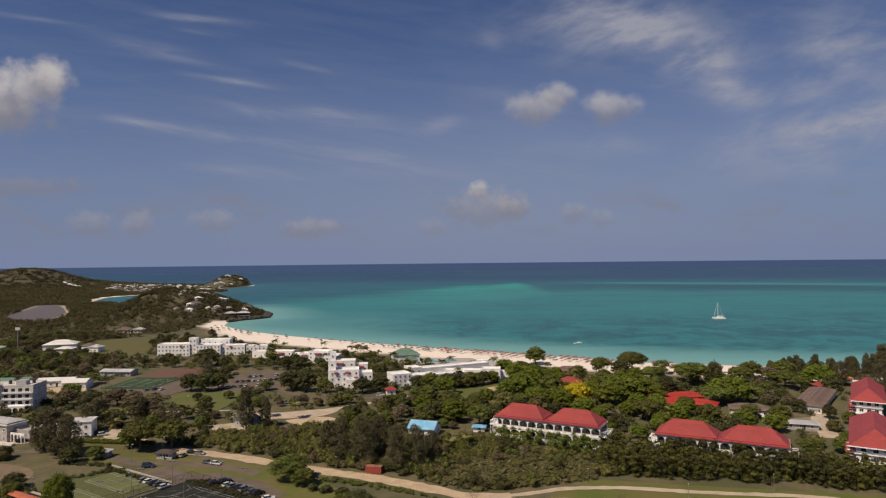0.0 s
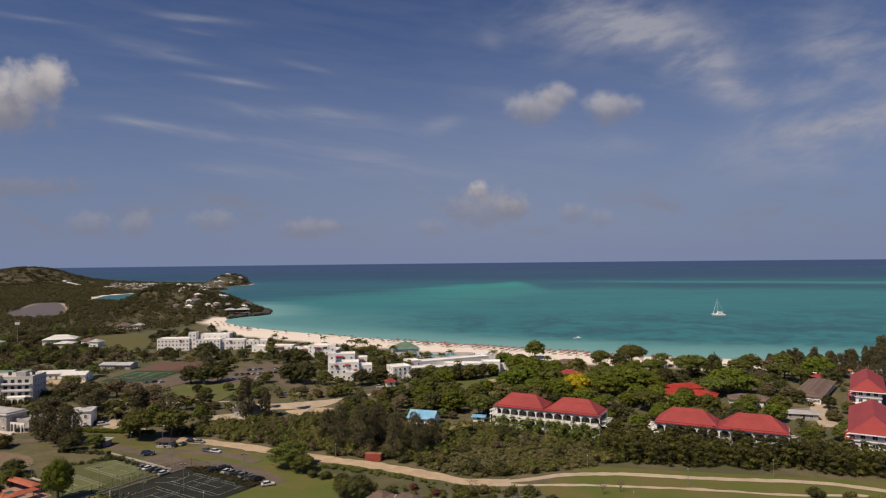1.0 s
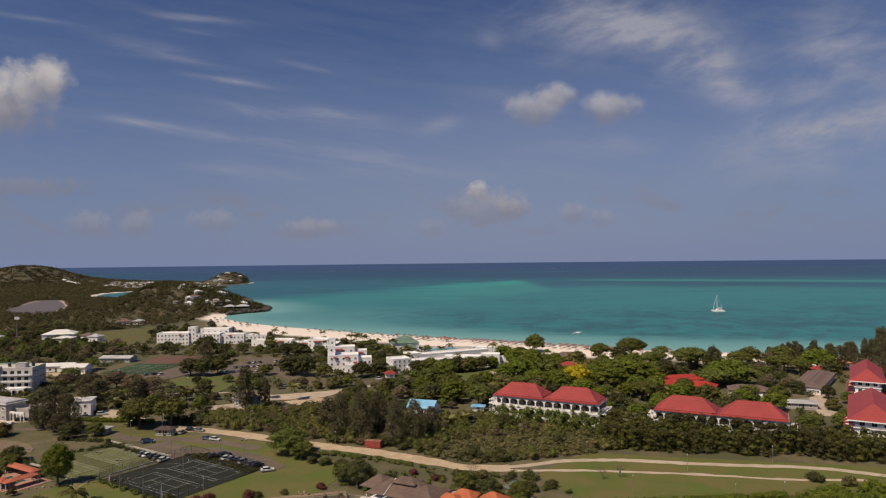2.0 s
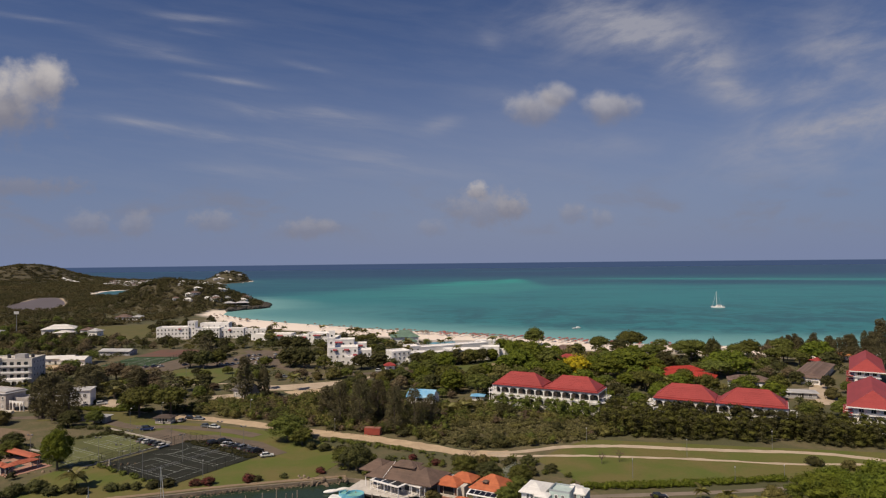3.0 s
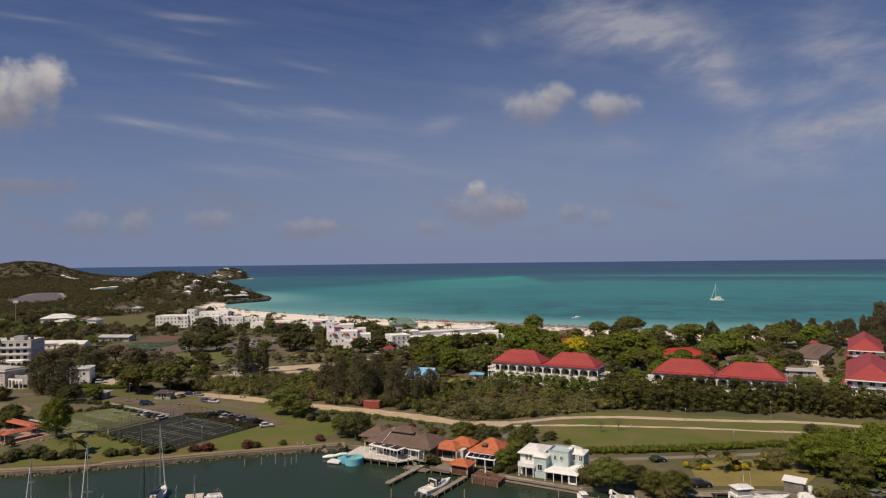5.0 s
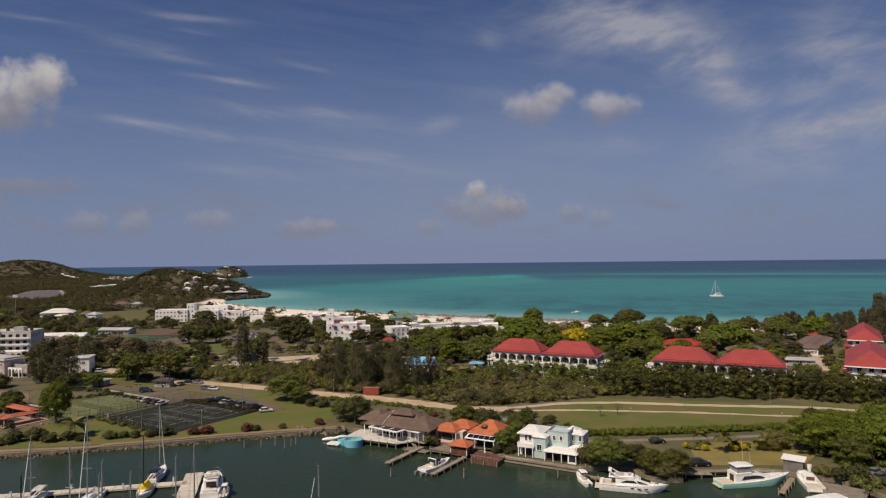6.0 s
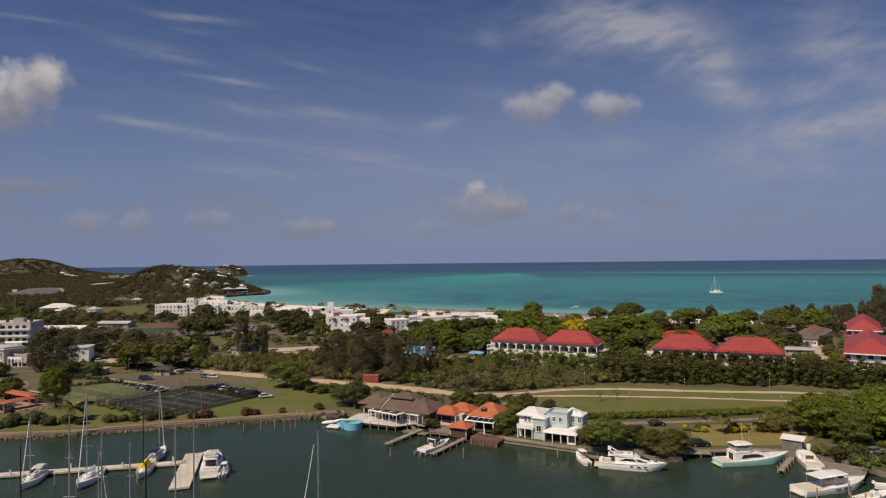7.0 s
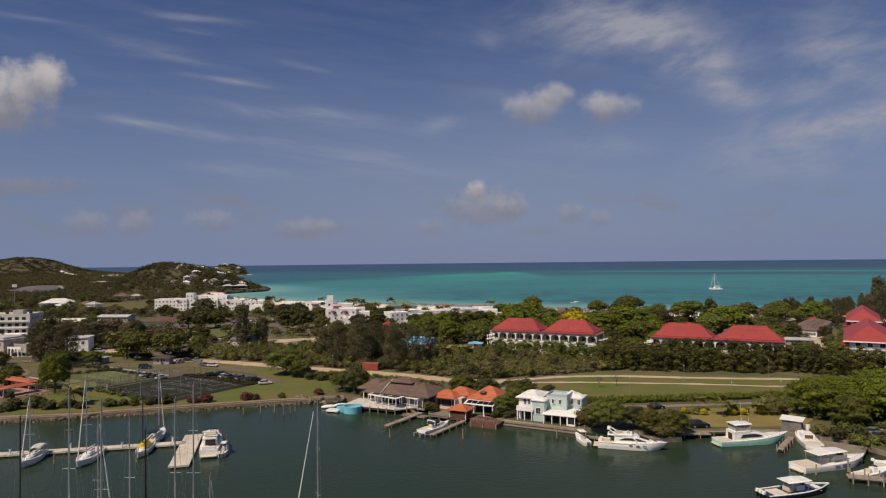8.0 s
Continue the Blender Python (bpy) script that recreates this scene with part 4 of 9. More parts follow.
def trunk_bm(rng, height, r, limbs, spread, reach):
    """A tapered, slightly bent trunk with limbs that fork into the crown."""
    bm = bmesh.new()
    p, q = Vector((0, 0, -0.4)), Vector((rng.normal(0, 0.15), rng.normal(0, 0.15), height * 0.5))
    tube(bm, p, q, r * 1.15, r * 0.85)
    top = q + Vector((rng.normal(0, 0.2), rng.normal(0, 0.2), height * 0.5))
    tube(bm, q, top, r * 0.85, r * 0.6)
    for i in range(limbs):
        a = 2 * math.pi * (i + rng.uniform(0, 0.6)) / limbs
        e = top + Vector((math.cos(a) * spread, math.sin(a) * spread, reach * rng.uniform(0.5, 1)))
        s = q.lerp(top, rng.uniform(0.5, 1))
        mid = s.lerp(e, 0.55) + Vector((0, 0, 0.2))
        tube(bm, s, mid, r * 0.5, r * 0.32, 6)
        tube(bm, mid, e, r * 0.32, r * 0.12, 5)
        for t in range(2):
            tube(bm, mid, mid + Vector((rng.normal(0, spread * 0.4), rng.normal(0, spread * 0.4), reach * 0.5)), r * 0.2, r * 0.07, 4)
    return bm


def dome_blobs(rng, count, rad, z0, h, br, flat=0.75):
    """Lumps over a dome of radius rad, from z0 up to z0 + h."""
    out = [(0.0, 0.0, z0 + h * 0.24, rad * 0.84, rad * 0.80, h * 0.70)]
    for i in range(count):
        a = 2.4 * i + rng.uniform(-0.5, 0.5)
        d = rad * math.sqrt((i + 0.5) / count) * 0.86
        top = z0 + h * math.sqrt(max(0.05, 1 - (d / rad) ** 2)) * rng.uniform(0.84, 1.0)
        b = br * rng.uniform(0.75, 1.25)
        out.append((d * math.cos(a), d * math.sin(a), max(top - b * flat, z0 + b * 0.3), b, b * rng.uniform(0.85, 1.15), b * flat))
        if d > rad * 0.45:
            out.append((d * 1.03 * math.cos(a + 0.3), d * 1.03 * math.sin(a + 0.3), z0 + h * rng.uniform(0.05, 0.3), b * 0.85, b * 0.85, b * flat * 0.9))
    return out


PROTO = {}


def tree_proto(kind, seed):
    """Trees of a kind, built once: a trunk with limbs and a crown."""
    key = (kind, seed)
    rng = np.random.default_rng(1000 + 17 * seed + sum(map(ord, kind)))
    leaf = {"broad": LEAFD, "green": LEAFM, "bright": LEAFB, "yellow": LEAFY, "umbrella": LEAFM, "bush": LEAFD, "olive": LEAFO, "casuarina": LEAFC, "silver": LEAFS, "flower": LEAFR, "dry": LEAFX}[kind]
    if kind in ("broad", "green", "bright", "yellow", "dry"):
        tr = trunk_bm(rng, 3.2, 0.34, 6, 2.9, 3.2)
        blobs = dome_blobs(rng, 22, 5.0, 2.4, 6.4, 1.30) if seed < 6 else dome_blobs(rng, 10, 4.9, 2.6, 6.2, 1.7)
        args = dict(per_m2=2.3, size=0.42)
    elif kind == "umbrella":
        tr = trunk_bm(rng, 3.6, 0.36, 7, 3.8, 2.4)
        blobs = dome_blobs(rng, 27, 5.9, 3.8, 3.9, 1.42, 0.6) if seed < 6 else dome_blobs(rng, 11, 5.8, 4.0, 3.6, 1.9, 0.55)
        args = dict(per_m2=2.2, size=0.40)
    elif kind == "casuarina":
        tr = bmesh.new()
        tube(tr, (0, 0, -0.4), (0.2, 0.1, 13.5), 0.32, 0.06)
        blobs = []
        for i in range(26):
            z = 2.0 + 12.2 * i / 26
            rad = 3.1 * (1 - ((z - 4.5) / 11.2) ** 2) if z > 4.5 else 2.2 + 0.3 * z * 0.5
            a = 2.4 * i + rng.uniform(-0.4, 0.4)
            d = max(0.15, rad * rng.uniform(0.45, 0.9))
            e = Vector((d * math.cos(a), d * math.sin(a), z))
            tube(tr, (0.1, 0.05, z - 1.2), e, 0.09, 0.03, 4)
            blobs.append((e.x, e.y, z + 0.2, 0.95 * rng.uniform(0.7, 1.3), 0.95 * rng.uniform(0.7, 1.3), 1.25 * rng.uniform(0.8, 1.3)))
        blobs.append((0.2, 0.1, 14.0, 0.55, 0.55, 1.2))
        args = dict(per_m2=4.6, size=0.34, lift=-0.9, jitter=0.9, droop=0.4, ratio=2.2, core=False)
    elif kind in ("bush", "olive", "silver", "flower"):
        tr = trunk_bm(rng, 0.8, 0.10, 5, 0.9, 0.9)
        blobs = dome_blobs(rng, 8, 2.0, 0.3, 2.4, 0.95)
        args = dict(per_m2=4.0, size=0.27)
    if seed >= 6:                        # far ones are coarser, those close by finer
        args["per_m2"], args["size"] = args["per_m2"] * 0.38, args["size"] * 1.15
    elif seed >= 3:
        args["per_m2"], args["size"] = args["per_m2"] * 3.3, args["size"] * 0.46
    elif kind != "casuarina":
        args["per_m2"], args["size"] = args["per_m2"] * 0.75, args["size"] * 0.9
    V, F = leaf_cloud(rng, blobs, **args)
    me = bpy.data.meshes.new("crown")
    me.from_pydata(V.tolist(), [], F)
    me.materials.append(leaf)
    tm = bpy.data.meshes.new("trunk")
    tr.to_mesh(tm)
    tr.free()
    tm.materials.append(BARK)
    PROTO[key] = (tm, me)


KIND_NAME = {"dry": "tree", "broad": "tree", "green": "tree", "bright": "tree", "yellow": "tree", "umbrella": "tree", "casuarina": "casuarina_tree", "bush": "bush", "olive": "bush", "silver": "bush", "flower": "bush"}
KIND_LABEL = {"dry": "dry brown tree with thin foliage",
              "broad": "dark green broad-leaved tree with a rounded crown", "green": "mid-green broad-leaved tree with a full crown", "bright": "bright yellow-green tree with a dense rounded crown",
              "yellow": "tree covered in bright yellow blossom", "umbrella": "wide spreading tree with a flat layered crown", "casuarina": "tall feathery brown-green casuarina tree",
              "bush": "dense dark green garden bush in leaf", "olive": "dry olive-green bush on bare ground", "silver": "pale silver-leaved bush behind a villa", "flower": "low bush covered in dark red blossom"}


def tree(kind, x, y, size, high=None, seed=None, z=None, label=""):
    """A tree with a crown about size metres wide and high metres tall."""
    seed = (int(abs(x) * 7 + abs(y) * 3) % 3 + (3 if y < 262 and size > 6 else 0)) if seed is None else seed
    if (kind, seed) not in PROTO:
        tree_proto(kind, seed)
    tm, me = PROTO[(kind, seed)]
    full = {"umbrella": (12.4, 8.3), "casuarina": (6.4, 15.0), "bush": (4.6, 3.0), "olive": (4.6, 3.0), "silver": (4.6, 3.0), "flower": (4.6, 3.0)}.get(kind, (11.2, 9.2))
    sxy, sz = size / full[0], (high or size * full[1] / full[0]) / full[1]
    root = new(KIND_NAME[kind])
    root.matrix_basis = pose(x, y, one_z(x, y) if z is None else z, 0, 0, (x * 37 + y * 91) % 360) @ Matrix.Diagonal((sxy, sxy, sz, 1))
    tagged(root, label or KIND_LABEL[kind], "bush" if KIND_NAME[kind] == "bush" else "tree", "bushes" if KIND_NAME[kind] == "bush" else "trees")
    for nm, data in (("trunk", tm), ("crown", me)):
        ob = new(nm, data)
        ob.parent = root
    return root


PALM = {}


def palm(x, y, high, seed=0, label="", spread=1.0, z=None):
    """A palm: a leaning ringed trunk and arching fronds with leaflets on both sides."""
    if not PALM:
        for k in range(2):
            V, F = [], []
            seg, L = 9, 3.3
            for i in range(seg + 1):
                t = i / seg
                xx, zz = L * (t - 0.12 * t * t), L * (0.42 * t - (0.80 + 0.25 * k) * t * t)
                V += [(xx, -0.035, zz), (xx, 0.035, zz)]
                if i:
                    F.append((2 * i - 2, 2 * i - 1, 2 * i + 1, 2 * i))
            for i in range(1, 22):
                t = i / 21.5
                xx, zz = L * (t - 0.12 * t * t), L * (0.42 * t - (0.80 + 0.25 * k) * t * t)
                ln = 0.95 * math.sin(math.pi * (0.12 + 0.84 * t)) + 0.1
                for s in (-1, 1):
                    o = len(V)
                    V += [(xx - 0.09, 0, zz), (xx + 0.13, 0, zz), (xx + 0.35 * ln, s * ln, zz - 0.32 * ln), (xx + 0.22 * ln, s * ln * 0.95, zz - 0.35 * ln)]
                    F.append((o, o + 1, o + 2, o + 3))
            me = bpy.data.meshes.new("frond")
            me.from_pydata(V, [], F)
            me.materials.append(LEAFP)
            PALM[k] = me
        bm = bmesh.new()
        pts = [Vector((0.9 * (t ** 2), 0.2 * t, t)) for t in (0, 0.15, 0.3, 0.45, 0.6, 0.75, 0.9, 1.0)]
        for p, q, i in zip(pts, pts[1:], range(9)):
            tube(bm, p * 1.0, q * 1.0, 0.034 - 0.0015 * i, 0.030 - 0.0015 * i, 7)
        me = bpy.data.meshes.new("trunk")
        bm.to_mesh(me)
        bm.free()
        me.materials.append(PALMBARK)
        PALM["trunk"] = me
    rnd = random.Random(int(x * 13 + y * 7) + seed)
    root = new("palm_tree")
    turn = rnd.uniform(0, 360)
    root.matrix_basis = pose(x, y, one_z(x, y) if z is None else z, 0, 0, turn)
    tagged(root, label or "coconut palm with arching green fronds", "palm tree", "palms")
    hi = high - 1.5
    t = new("trunk", PALM["trunk"])
    t.parent = root
    t.matrix_basis = Matrix.Diagonal((1.0, 1.0, hi, 1)) @ Matrix.Diagonal((0.9 if high > 5 else 0.4, 1, 1, 1))
    tipx = 0.9 * (0.9 if high > 5 else 0.4)
    n = 12
    if y > 250:                          # far off, the fronds are one tuft
        k = int(x * 3 + y) % 4
        if ("tuft", k) not in PALM:
            V, F = [], []
            for i in range(n):
                mf = pose(0, 0, 0, rnd.uniform(-14, 14), rnd.uniform(-42, 22) - (20 if i % 3 == 0 else 0), 360 * i / n + rnd.uniform(-12, 12)) @ Matrix.Scale(rnd.uniform(0.85, 1.12), 4)
                o = len(V)
                V += [tuple(mf @ v.co) for v in PALM[i % 2].vertices]
                F += [[j + o for j in p.vertices] for p in PALM[i % 2].polygons]
            me = bpy.data.meshes.new("fronds")
            me.from_pydata(V, [], F)
            me.materials.append(LEAFP)
            PALM[("tuft", k)] = me
        f = new("fronds", PALM[("tuft", k)])
        f.parent = root
        f.matrix_basis = pose(tipx, 0.2, hi - 0.1) @ Matrix.Scale(spread * 1.15, 4)
        return root
    for i in range(n):
        f = new("frond", PALM[i % 2])
        f.parent = root
        f.matrix_basis = pose(tipx, 0.2, hi - 0.1, rnd.uniform(-14, 14), rnd.uniform(-42, 22) - (20 if i % 3 == 0 else 0), 360 * i / n + rnd.uniform(-12, 12)) @ Matrix.Scale(spread * rnd.uniform(0.85, 1.12), 4)
    return root


def free_of(X, Y, margin=0.0):
    ok = np.ones(len(X), bool)
    for poly in PLAIN:
        ok &= ~in_poly(X, Y, poly)
    for pts, hw in LINES:
        ok &= line_dist(X, Y, pts) > hw + margin
    return ok


def clump_blobs(rng, X, Y, Z, r0, r1, h, tall=1.0):
    out = []
    for x, y, z in zip(X, Y, Z):
        r = rng.uniform(r0, r1)
        hh = rng.uniform(*h)
        if hh > 2.6 * r:                 # tall growth is a stack of rounded clumps
            k = int(hh / (1.15 * r))
            for i in range(k):
                t = (i + 0.6) / k
                q = r * rng.uniform(0.7, 1.1) * (1.0 - 0.25 * t)
                out.append((x + rng.normal(0, 0.45 * r), y + rng.normal(0, 0.45 * r), z + hh * t - 0.3 * q, q, q * rng.uniform(0.85, 1.15), q * 0.85))
            continue
        out.append((x, y, z + hh * 0.45, r, r * rng.uniform(0.8, 1.2), hh * 0.58))
        for k in range(2 if r < 2.6 else 1):
            a = rng.uniform(0, 6.28)
            out.append((x + 0.75 * r * math.cos(a), y + 0.75 * r * math.sin(a), z + hh * rng.uniform(0.2, 0.75), r * 0.55, r * 0.55, r * 0.45))
    return out


def thicket(name, rng, poly, spacing, r0, r1, h, per_m2, size, material, label, keep=None, category="scrub", core=True, clear=True, jitter=0.46):
    """Shrubs strewn over a plot, clear of roads and houses."""
    xs_, ys_ = [p[0] for p in poly], [p[1] for p in poly]
    n = int((max(xs_) - min(xs_)) * (max(ys_) - min(ys_)) / spacing ** 2)
    X, Y = rng.uniform(min(xs_), max(xs_), n), rng.uniform(min(ys_), max(ys_), n)
    ok = in_poly(X, Y, poly)
    if clear:
        ok &= free_of(X, Y, r0)
    if keep is not None:
        ok &= keep(X, Y)
    X, Y = X[ok], Y[ok]
    if not len(X):
        return None
    ob = leaf_object(name, rng, clump_blobs(rng, X, Y, land_z(X, Y), r0, r1, h), per_m2, size, material, core=core, jitter=jitter, spread=(0.62, 1.30), inner=0.68)
    return tagged(ob, label, category, kind="stuff")


def bare_tree(x, y, high):
    """A small leafless tree."""
    t = thing("bare_tree", x, y, one_z(x, y), (x * 31) % 360, "small leafless brown tree on the lawn", "tree", "trees")
    r = np.random.default_rng(int(x * 10))
    part("trunk", trunk_bm(r, high * 0.35, 0.12, 6, high * 0.28, high * 0.5), BARK, t)
    bm = bmesh.new()
    for i in range(60):
        a, d = r.uniform(0, 6.28), r.uniform(0.1, 0.4) * high
        p = Vector((d * math.cos(a), d * math.sin(a), high * r.uniform(0.4, 0.85)))
        tube(bm, p, p + Vector((r.normal(0, 0.4), r.normal(0, 0.4), r.uniform(0.2, 0.8))), 0.025, 0.008, 3)
    part("twigs", bm, mat("reddish_twig", (0.16, 0.09, 0.06), (0.12, 0.07, 0.05)), t)
    return t


def grove(name, rows, label, leaf):
    """Trees too far to tell apart, joined: rows of (kind, x, y, width, height)."""
    V, F, o = [], [], 0
    mats = [leaf, BARK]
    fm = []
    for kind, x, y, size, high in rows:
        seed = int(abs(x) * 7 + abs(y) * 3) % 3 + 6
        if (kind, seed) not in PROTO:
            tree_proto(kind, seed)
        full = {"umbrella": (12.4, 8.3), "casuarina": (6.4, 15.0)}.get(kind, (11.2, 9.2))
        sc = np.array([size / full[0], size / full[0], high / full[1]])
        a = radians((x * 37 + y * 91) % 360)
        R = np.array([[math.cos(a), -math.sin(a), 0], [math.sin(a), math.cos(a), 0], [0, 0, 1]])
        for k, me in ((1, PROTO[(kind, seed)][0]), (0, PROTO[(kind, seed)][1])):
            co = np.empty(len(me.vertices) * 3)
            me.vertices.foreach_get("co", co)
            V.append((co.reshape(-1, 3) * sc) @ R.T + np.array([x, y, one_z(x, y)]))
            fs = [tuple(i + o for i in p.vertices) for p in me.polygons]
            F += fs
            fm += [k] * len(fs)
            o += len(me.vertices)
    me = bpy.data.meshes.new(name)
    me.from_pydata(np.concatenate(V).tolist(), [], F)
    for m in mats:
        me.materials.append(m)
    me.polygons.foreach_set("material_index", np.array(fm, dtype=np.int32))
    return tagged(new(name, me), label, "trees", kind="stuff")

# ---- buildings ----
def window(parent, x, y, z, w, h, rz=0, sources={}):
    """A window in a wall: a pale frame round a dark pane. rz: the way it faces, 0 towards -y."""
    key = (round(w, 2), round(h, 2))
    m = pose(x, y, z, 0, 0, rz)
    if key not in sources:
        fr = boxes((-w / 2, -0.03, 0, 0.12, 0.16, h), (w / 2, -0.03, 0, 0.12, 0.16, h), (0, -0.03, h - 0.05, w + 0.12, 0.16, 0.12), (0, -0.05, -0.07, w + 0.3, 0.24, 0.12), (0, -0.03, 0.05, 0.06, 0.1, h - 0.1))
        f = part("window", fr, WHITE, parent)
        p = part("pane", boxes((0, 0.0, 0.05, w - 0.06, 0.07, h - 0.1)), GLASS, f)
        sources[key] = (f.data, p.data)
        f.matrix_basis = m
        return f
    f = new("window", sources[key][0])
    f.parent, f.matrix_basis = parent, m
    p = new("pane", sources[key][1])
    p.parent = f
    return f


def windows_on(parent, x0, x1, y, z, n, w=1.2, h=1.4, rz=0):
    """n windows evenly along a wall from x0 to x1 that faces -y (rz 0), +y (180), or, with x and y swapped, -x (-90) and +x (90)."""
    for i in range(n):
        u = x0 + (x1 - x0) * (i + 0.5) / n
        if rz in (0, 180):
            window(parent, u, y, z, w, h, rz)
        else:
            window(parent, y, u, z, w, h, rz)


def footprint(x, y, rz, lx, ly, margin=1.5):
    m = pose(x, y, 0, 0, 0, rz)
    a, b = lx / 2 + margin, ly / 2 + margin
    PLAIN.append([tuple((m @ Vector((u, v, 0)))[:2]) for u, v in ((-a, -b), (a, -b), (a, b), (-a, b))])


def arch_wall(L, z0, h, n, depth=0.35, pier=0.42, rise=1.1):
    """A wall along x with n arched openings, its foot at z0."""
    bm = bmesh.new()
    bay = L / n
    r = (bay - pier) / 2
    for i in range(n):
        cx = -L / 2 + bay * (i + 0.5)
        pts = [(cx - bay / 2, z0), (cx - r, z0), (cx - r, z0 + h - 0.45 - rise)]
        for k in range(1, 8):
            a = math.pi - math.pi * k / 8
            pts.append((cx + r * math.cos(a), z0 + h - 0.45 - rise + rise * math.sin(a)))
        pts += [(cx + r, z0 + h - 0.45 - rise), (cx + r, z0), (cx + bay / 2, z0), (cx + bay / 2, z0 + h), (cx - bay / 2, z0 + h)]
        f = [bm.verts.new((px, -depth / 2, pz)) for px, pz in pts]
        b = [bm.verts.new((px, depth / 2, pz)) for px, pz in pts]
        # top strip above the arch, split into quads so that no face is badly concave
        top = [bm.verts.new((px, -depth / 2, z0 + h)) for px, pz in pts[2:11]]
        topb = [bm.verts.new((px, depth / 2, z0 + h)) for px, pz in pts[2:11]]
        for k in range(8):
            bm.faces.new((f[2 + k], f[3 + k], top[k + 1], top[k]))
            bm.faces.new((b[3 + k], b[2 + k], topb[k], topb[k + 1]))
            bm.faces.new((f[3 + k], f[2 + k], b[2 + k], b[3 + k]))
        for a0, a1 in ((cx - bay / 2, cx - r), (cx + r, cx + bay / 2)):
            box(bm, (a0 + a1) / 2, 0, z0, a1 - a0, depth, h)
        for vs in (f, b):
            for v in vs:
                if not v.link_faces:
                    bm.verts.remove(v)
        box(bm, cx, 0, z0 + h, bay, depth + 0.1, 0.18)
    return bm


def arcade_hotel(x, y, rz, length, roofs, bays, label):
    """A two-storey hotel wing with open arcades on both floors under red hipped roofs."""
    h = thing("hotel_wing", x, y, LAND, rz, label, "hotel", "hotel wings")
    D, f1, f2 = 13.0, 1.0, 5.0
    footprint(x, y, rz, length + 3, D + 3, 0)
    # brown back wall, its colour darkened to stand for the gallery's shade
    part("wall", boxes((0, 1.4, -0.5, length - 1.0, D - 4.0, 9.4)), mat("painted_shade_brown_render", (0.20, 0.155, 0.12), (0.15, 0.12, 0.095), 0.3, 3.0), h)
    part("floor_slab", boxes((0, 0, f1 - 1.2, length, D, 1.2)), WHITE, h)
    part("floor_slab", boxes((0, 0, f2 - 0.25, length + 0.4, D + 0.4, 0.4)), WHITE, h)
    part("floor_slab", boxes((0, 0, 8.72, length + 0.2, D + 0.3, 0.28)), WHITE, h)
    arch = None
    for s, dep in ((-1, 0), (1, 180)):
        for z0, hh in ((f1, 3.75), (f2, 3.75)):
            for i in range(bays):
                m = pose(0, s * (D / 2 - 0.2), z0, 0, 0, dep) @ pose(-length / 2 + length / bays * (i + 0.5), 0, 0)
                if arch is None:
                    arch = part("arch", arch_wall(length / bays, 0, hh, 1), WHITE, h)
                    arch.matrix_basis = m
                else:
                    again("arch", arch, h, m)
            rail = bmesh.new()
            box(rail, 0, -s * 0.0, z0 + 0.9, length, 0.07, 0.08)
            for i in range(int(length / 0.5)):
                box(rail, -length / 2 + 0.25 + 0.5 * i, 0, z0 + 0.1, 0.05, 0.05, 0.8)
            rl = part("railing", rail, WHITE, h)
            rl.matrix_basis = pose(0, s * (D / 2 - 0.2), 0)
    for i in range(bays):
        for z0 in (f1, f2):
            u = -length / 2 + length / bays * (i + 0.5)
            d = part("door", boxes((u, 1.4 - (D - 4) / 2 - 0.04, z0 + 0.02, 1.9, 0.1, 2.2)), GLASS, h) if i == 0 and z0 == f1 else None
            if d:
                base_u, src = u, d
            else:
                again("door", src, h, pose(u - base_u, 0, z0 - f1))
    span = length / roofs
    for i in range(roofs):
        cx = -length / 2 + span * (i + 0.5)
        bm = bmesh.new()
        run = max(span - 12.4, 8.0)
        hip(bm, cx, 0, 9.25, span - 0.1, D + 1.1, 1.1, run, 0.25, 2)
        hip(bm, cx, 0, 9.72, span - 1.7, D - 0.7, 4.4, run, 0.30, 8)
        roof = part("roof", bm, RED, h, "red sheet-metal hipped roof over a flatter skirt")
        bm = bmesh.new()
        a = run / 2
        tube(bm, (cx - a, 0, 14.12), (cx + a, 0, 14.12), 0.12, n=6)
        for sx_ in (-1, 1):
            for sy_ in (-1, 1):
                tube(bm, (cx + sx_ * a, 0, 14.12), (cx + sx_ * (span - 1.7) / 2, sy_ * (D - 0.7) / 2, 9.76), 0.11, n=6)
        part("ridge_cap", bm, RED, roof)
        seams = bmesh.new()
        for k in range(int((span - 2) / 0.9)):
            u = cx - (span - 2) / 2 + 0.45 + 0.9 * k
            reach = min(1.0, max(0.0, (abs(u - cx) - a) / ((span - 1.7) / 2 - a)))
            for sy_ in (-1, 1):
                y0, z0 = sy_ * (D - 0.7) / 2, 9.76
                y1, z1 = sy_ * (D - 0.7) / 2 * reach, 9.76 + 4.36 * (1 - reach)
                if reach < 0.9:
                    tube(seams, (u, y0, z0), (u, y1, z1), 0.035, n=3)
        part("standing_seam", seams, RED, roof)
        part("fascia", boxes((cx, -(D + 1.1) / 2 - 0.04, 9.02, span - 0.1, 0.1, 0.22), (cx, (D + 1.1) / 2 + 0.04, 9.02, span - 0.1, 0.1, 0.22)), RED, h)
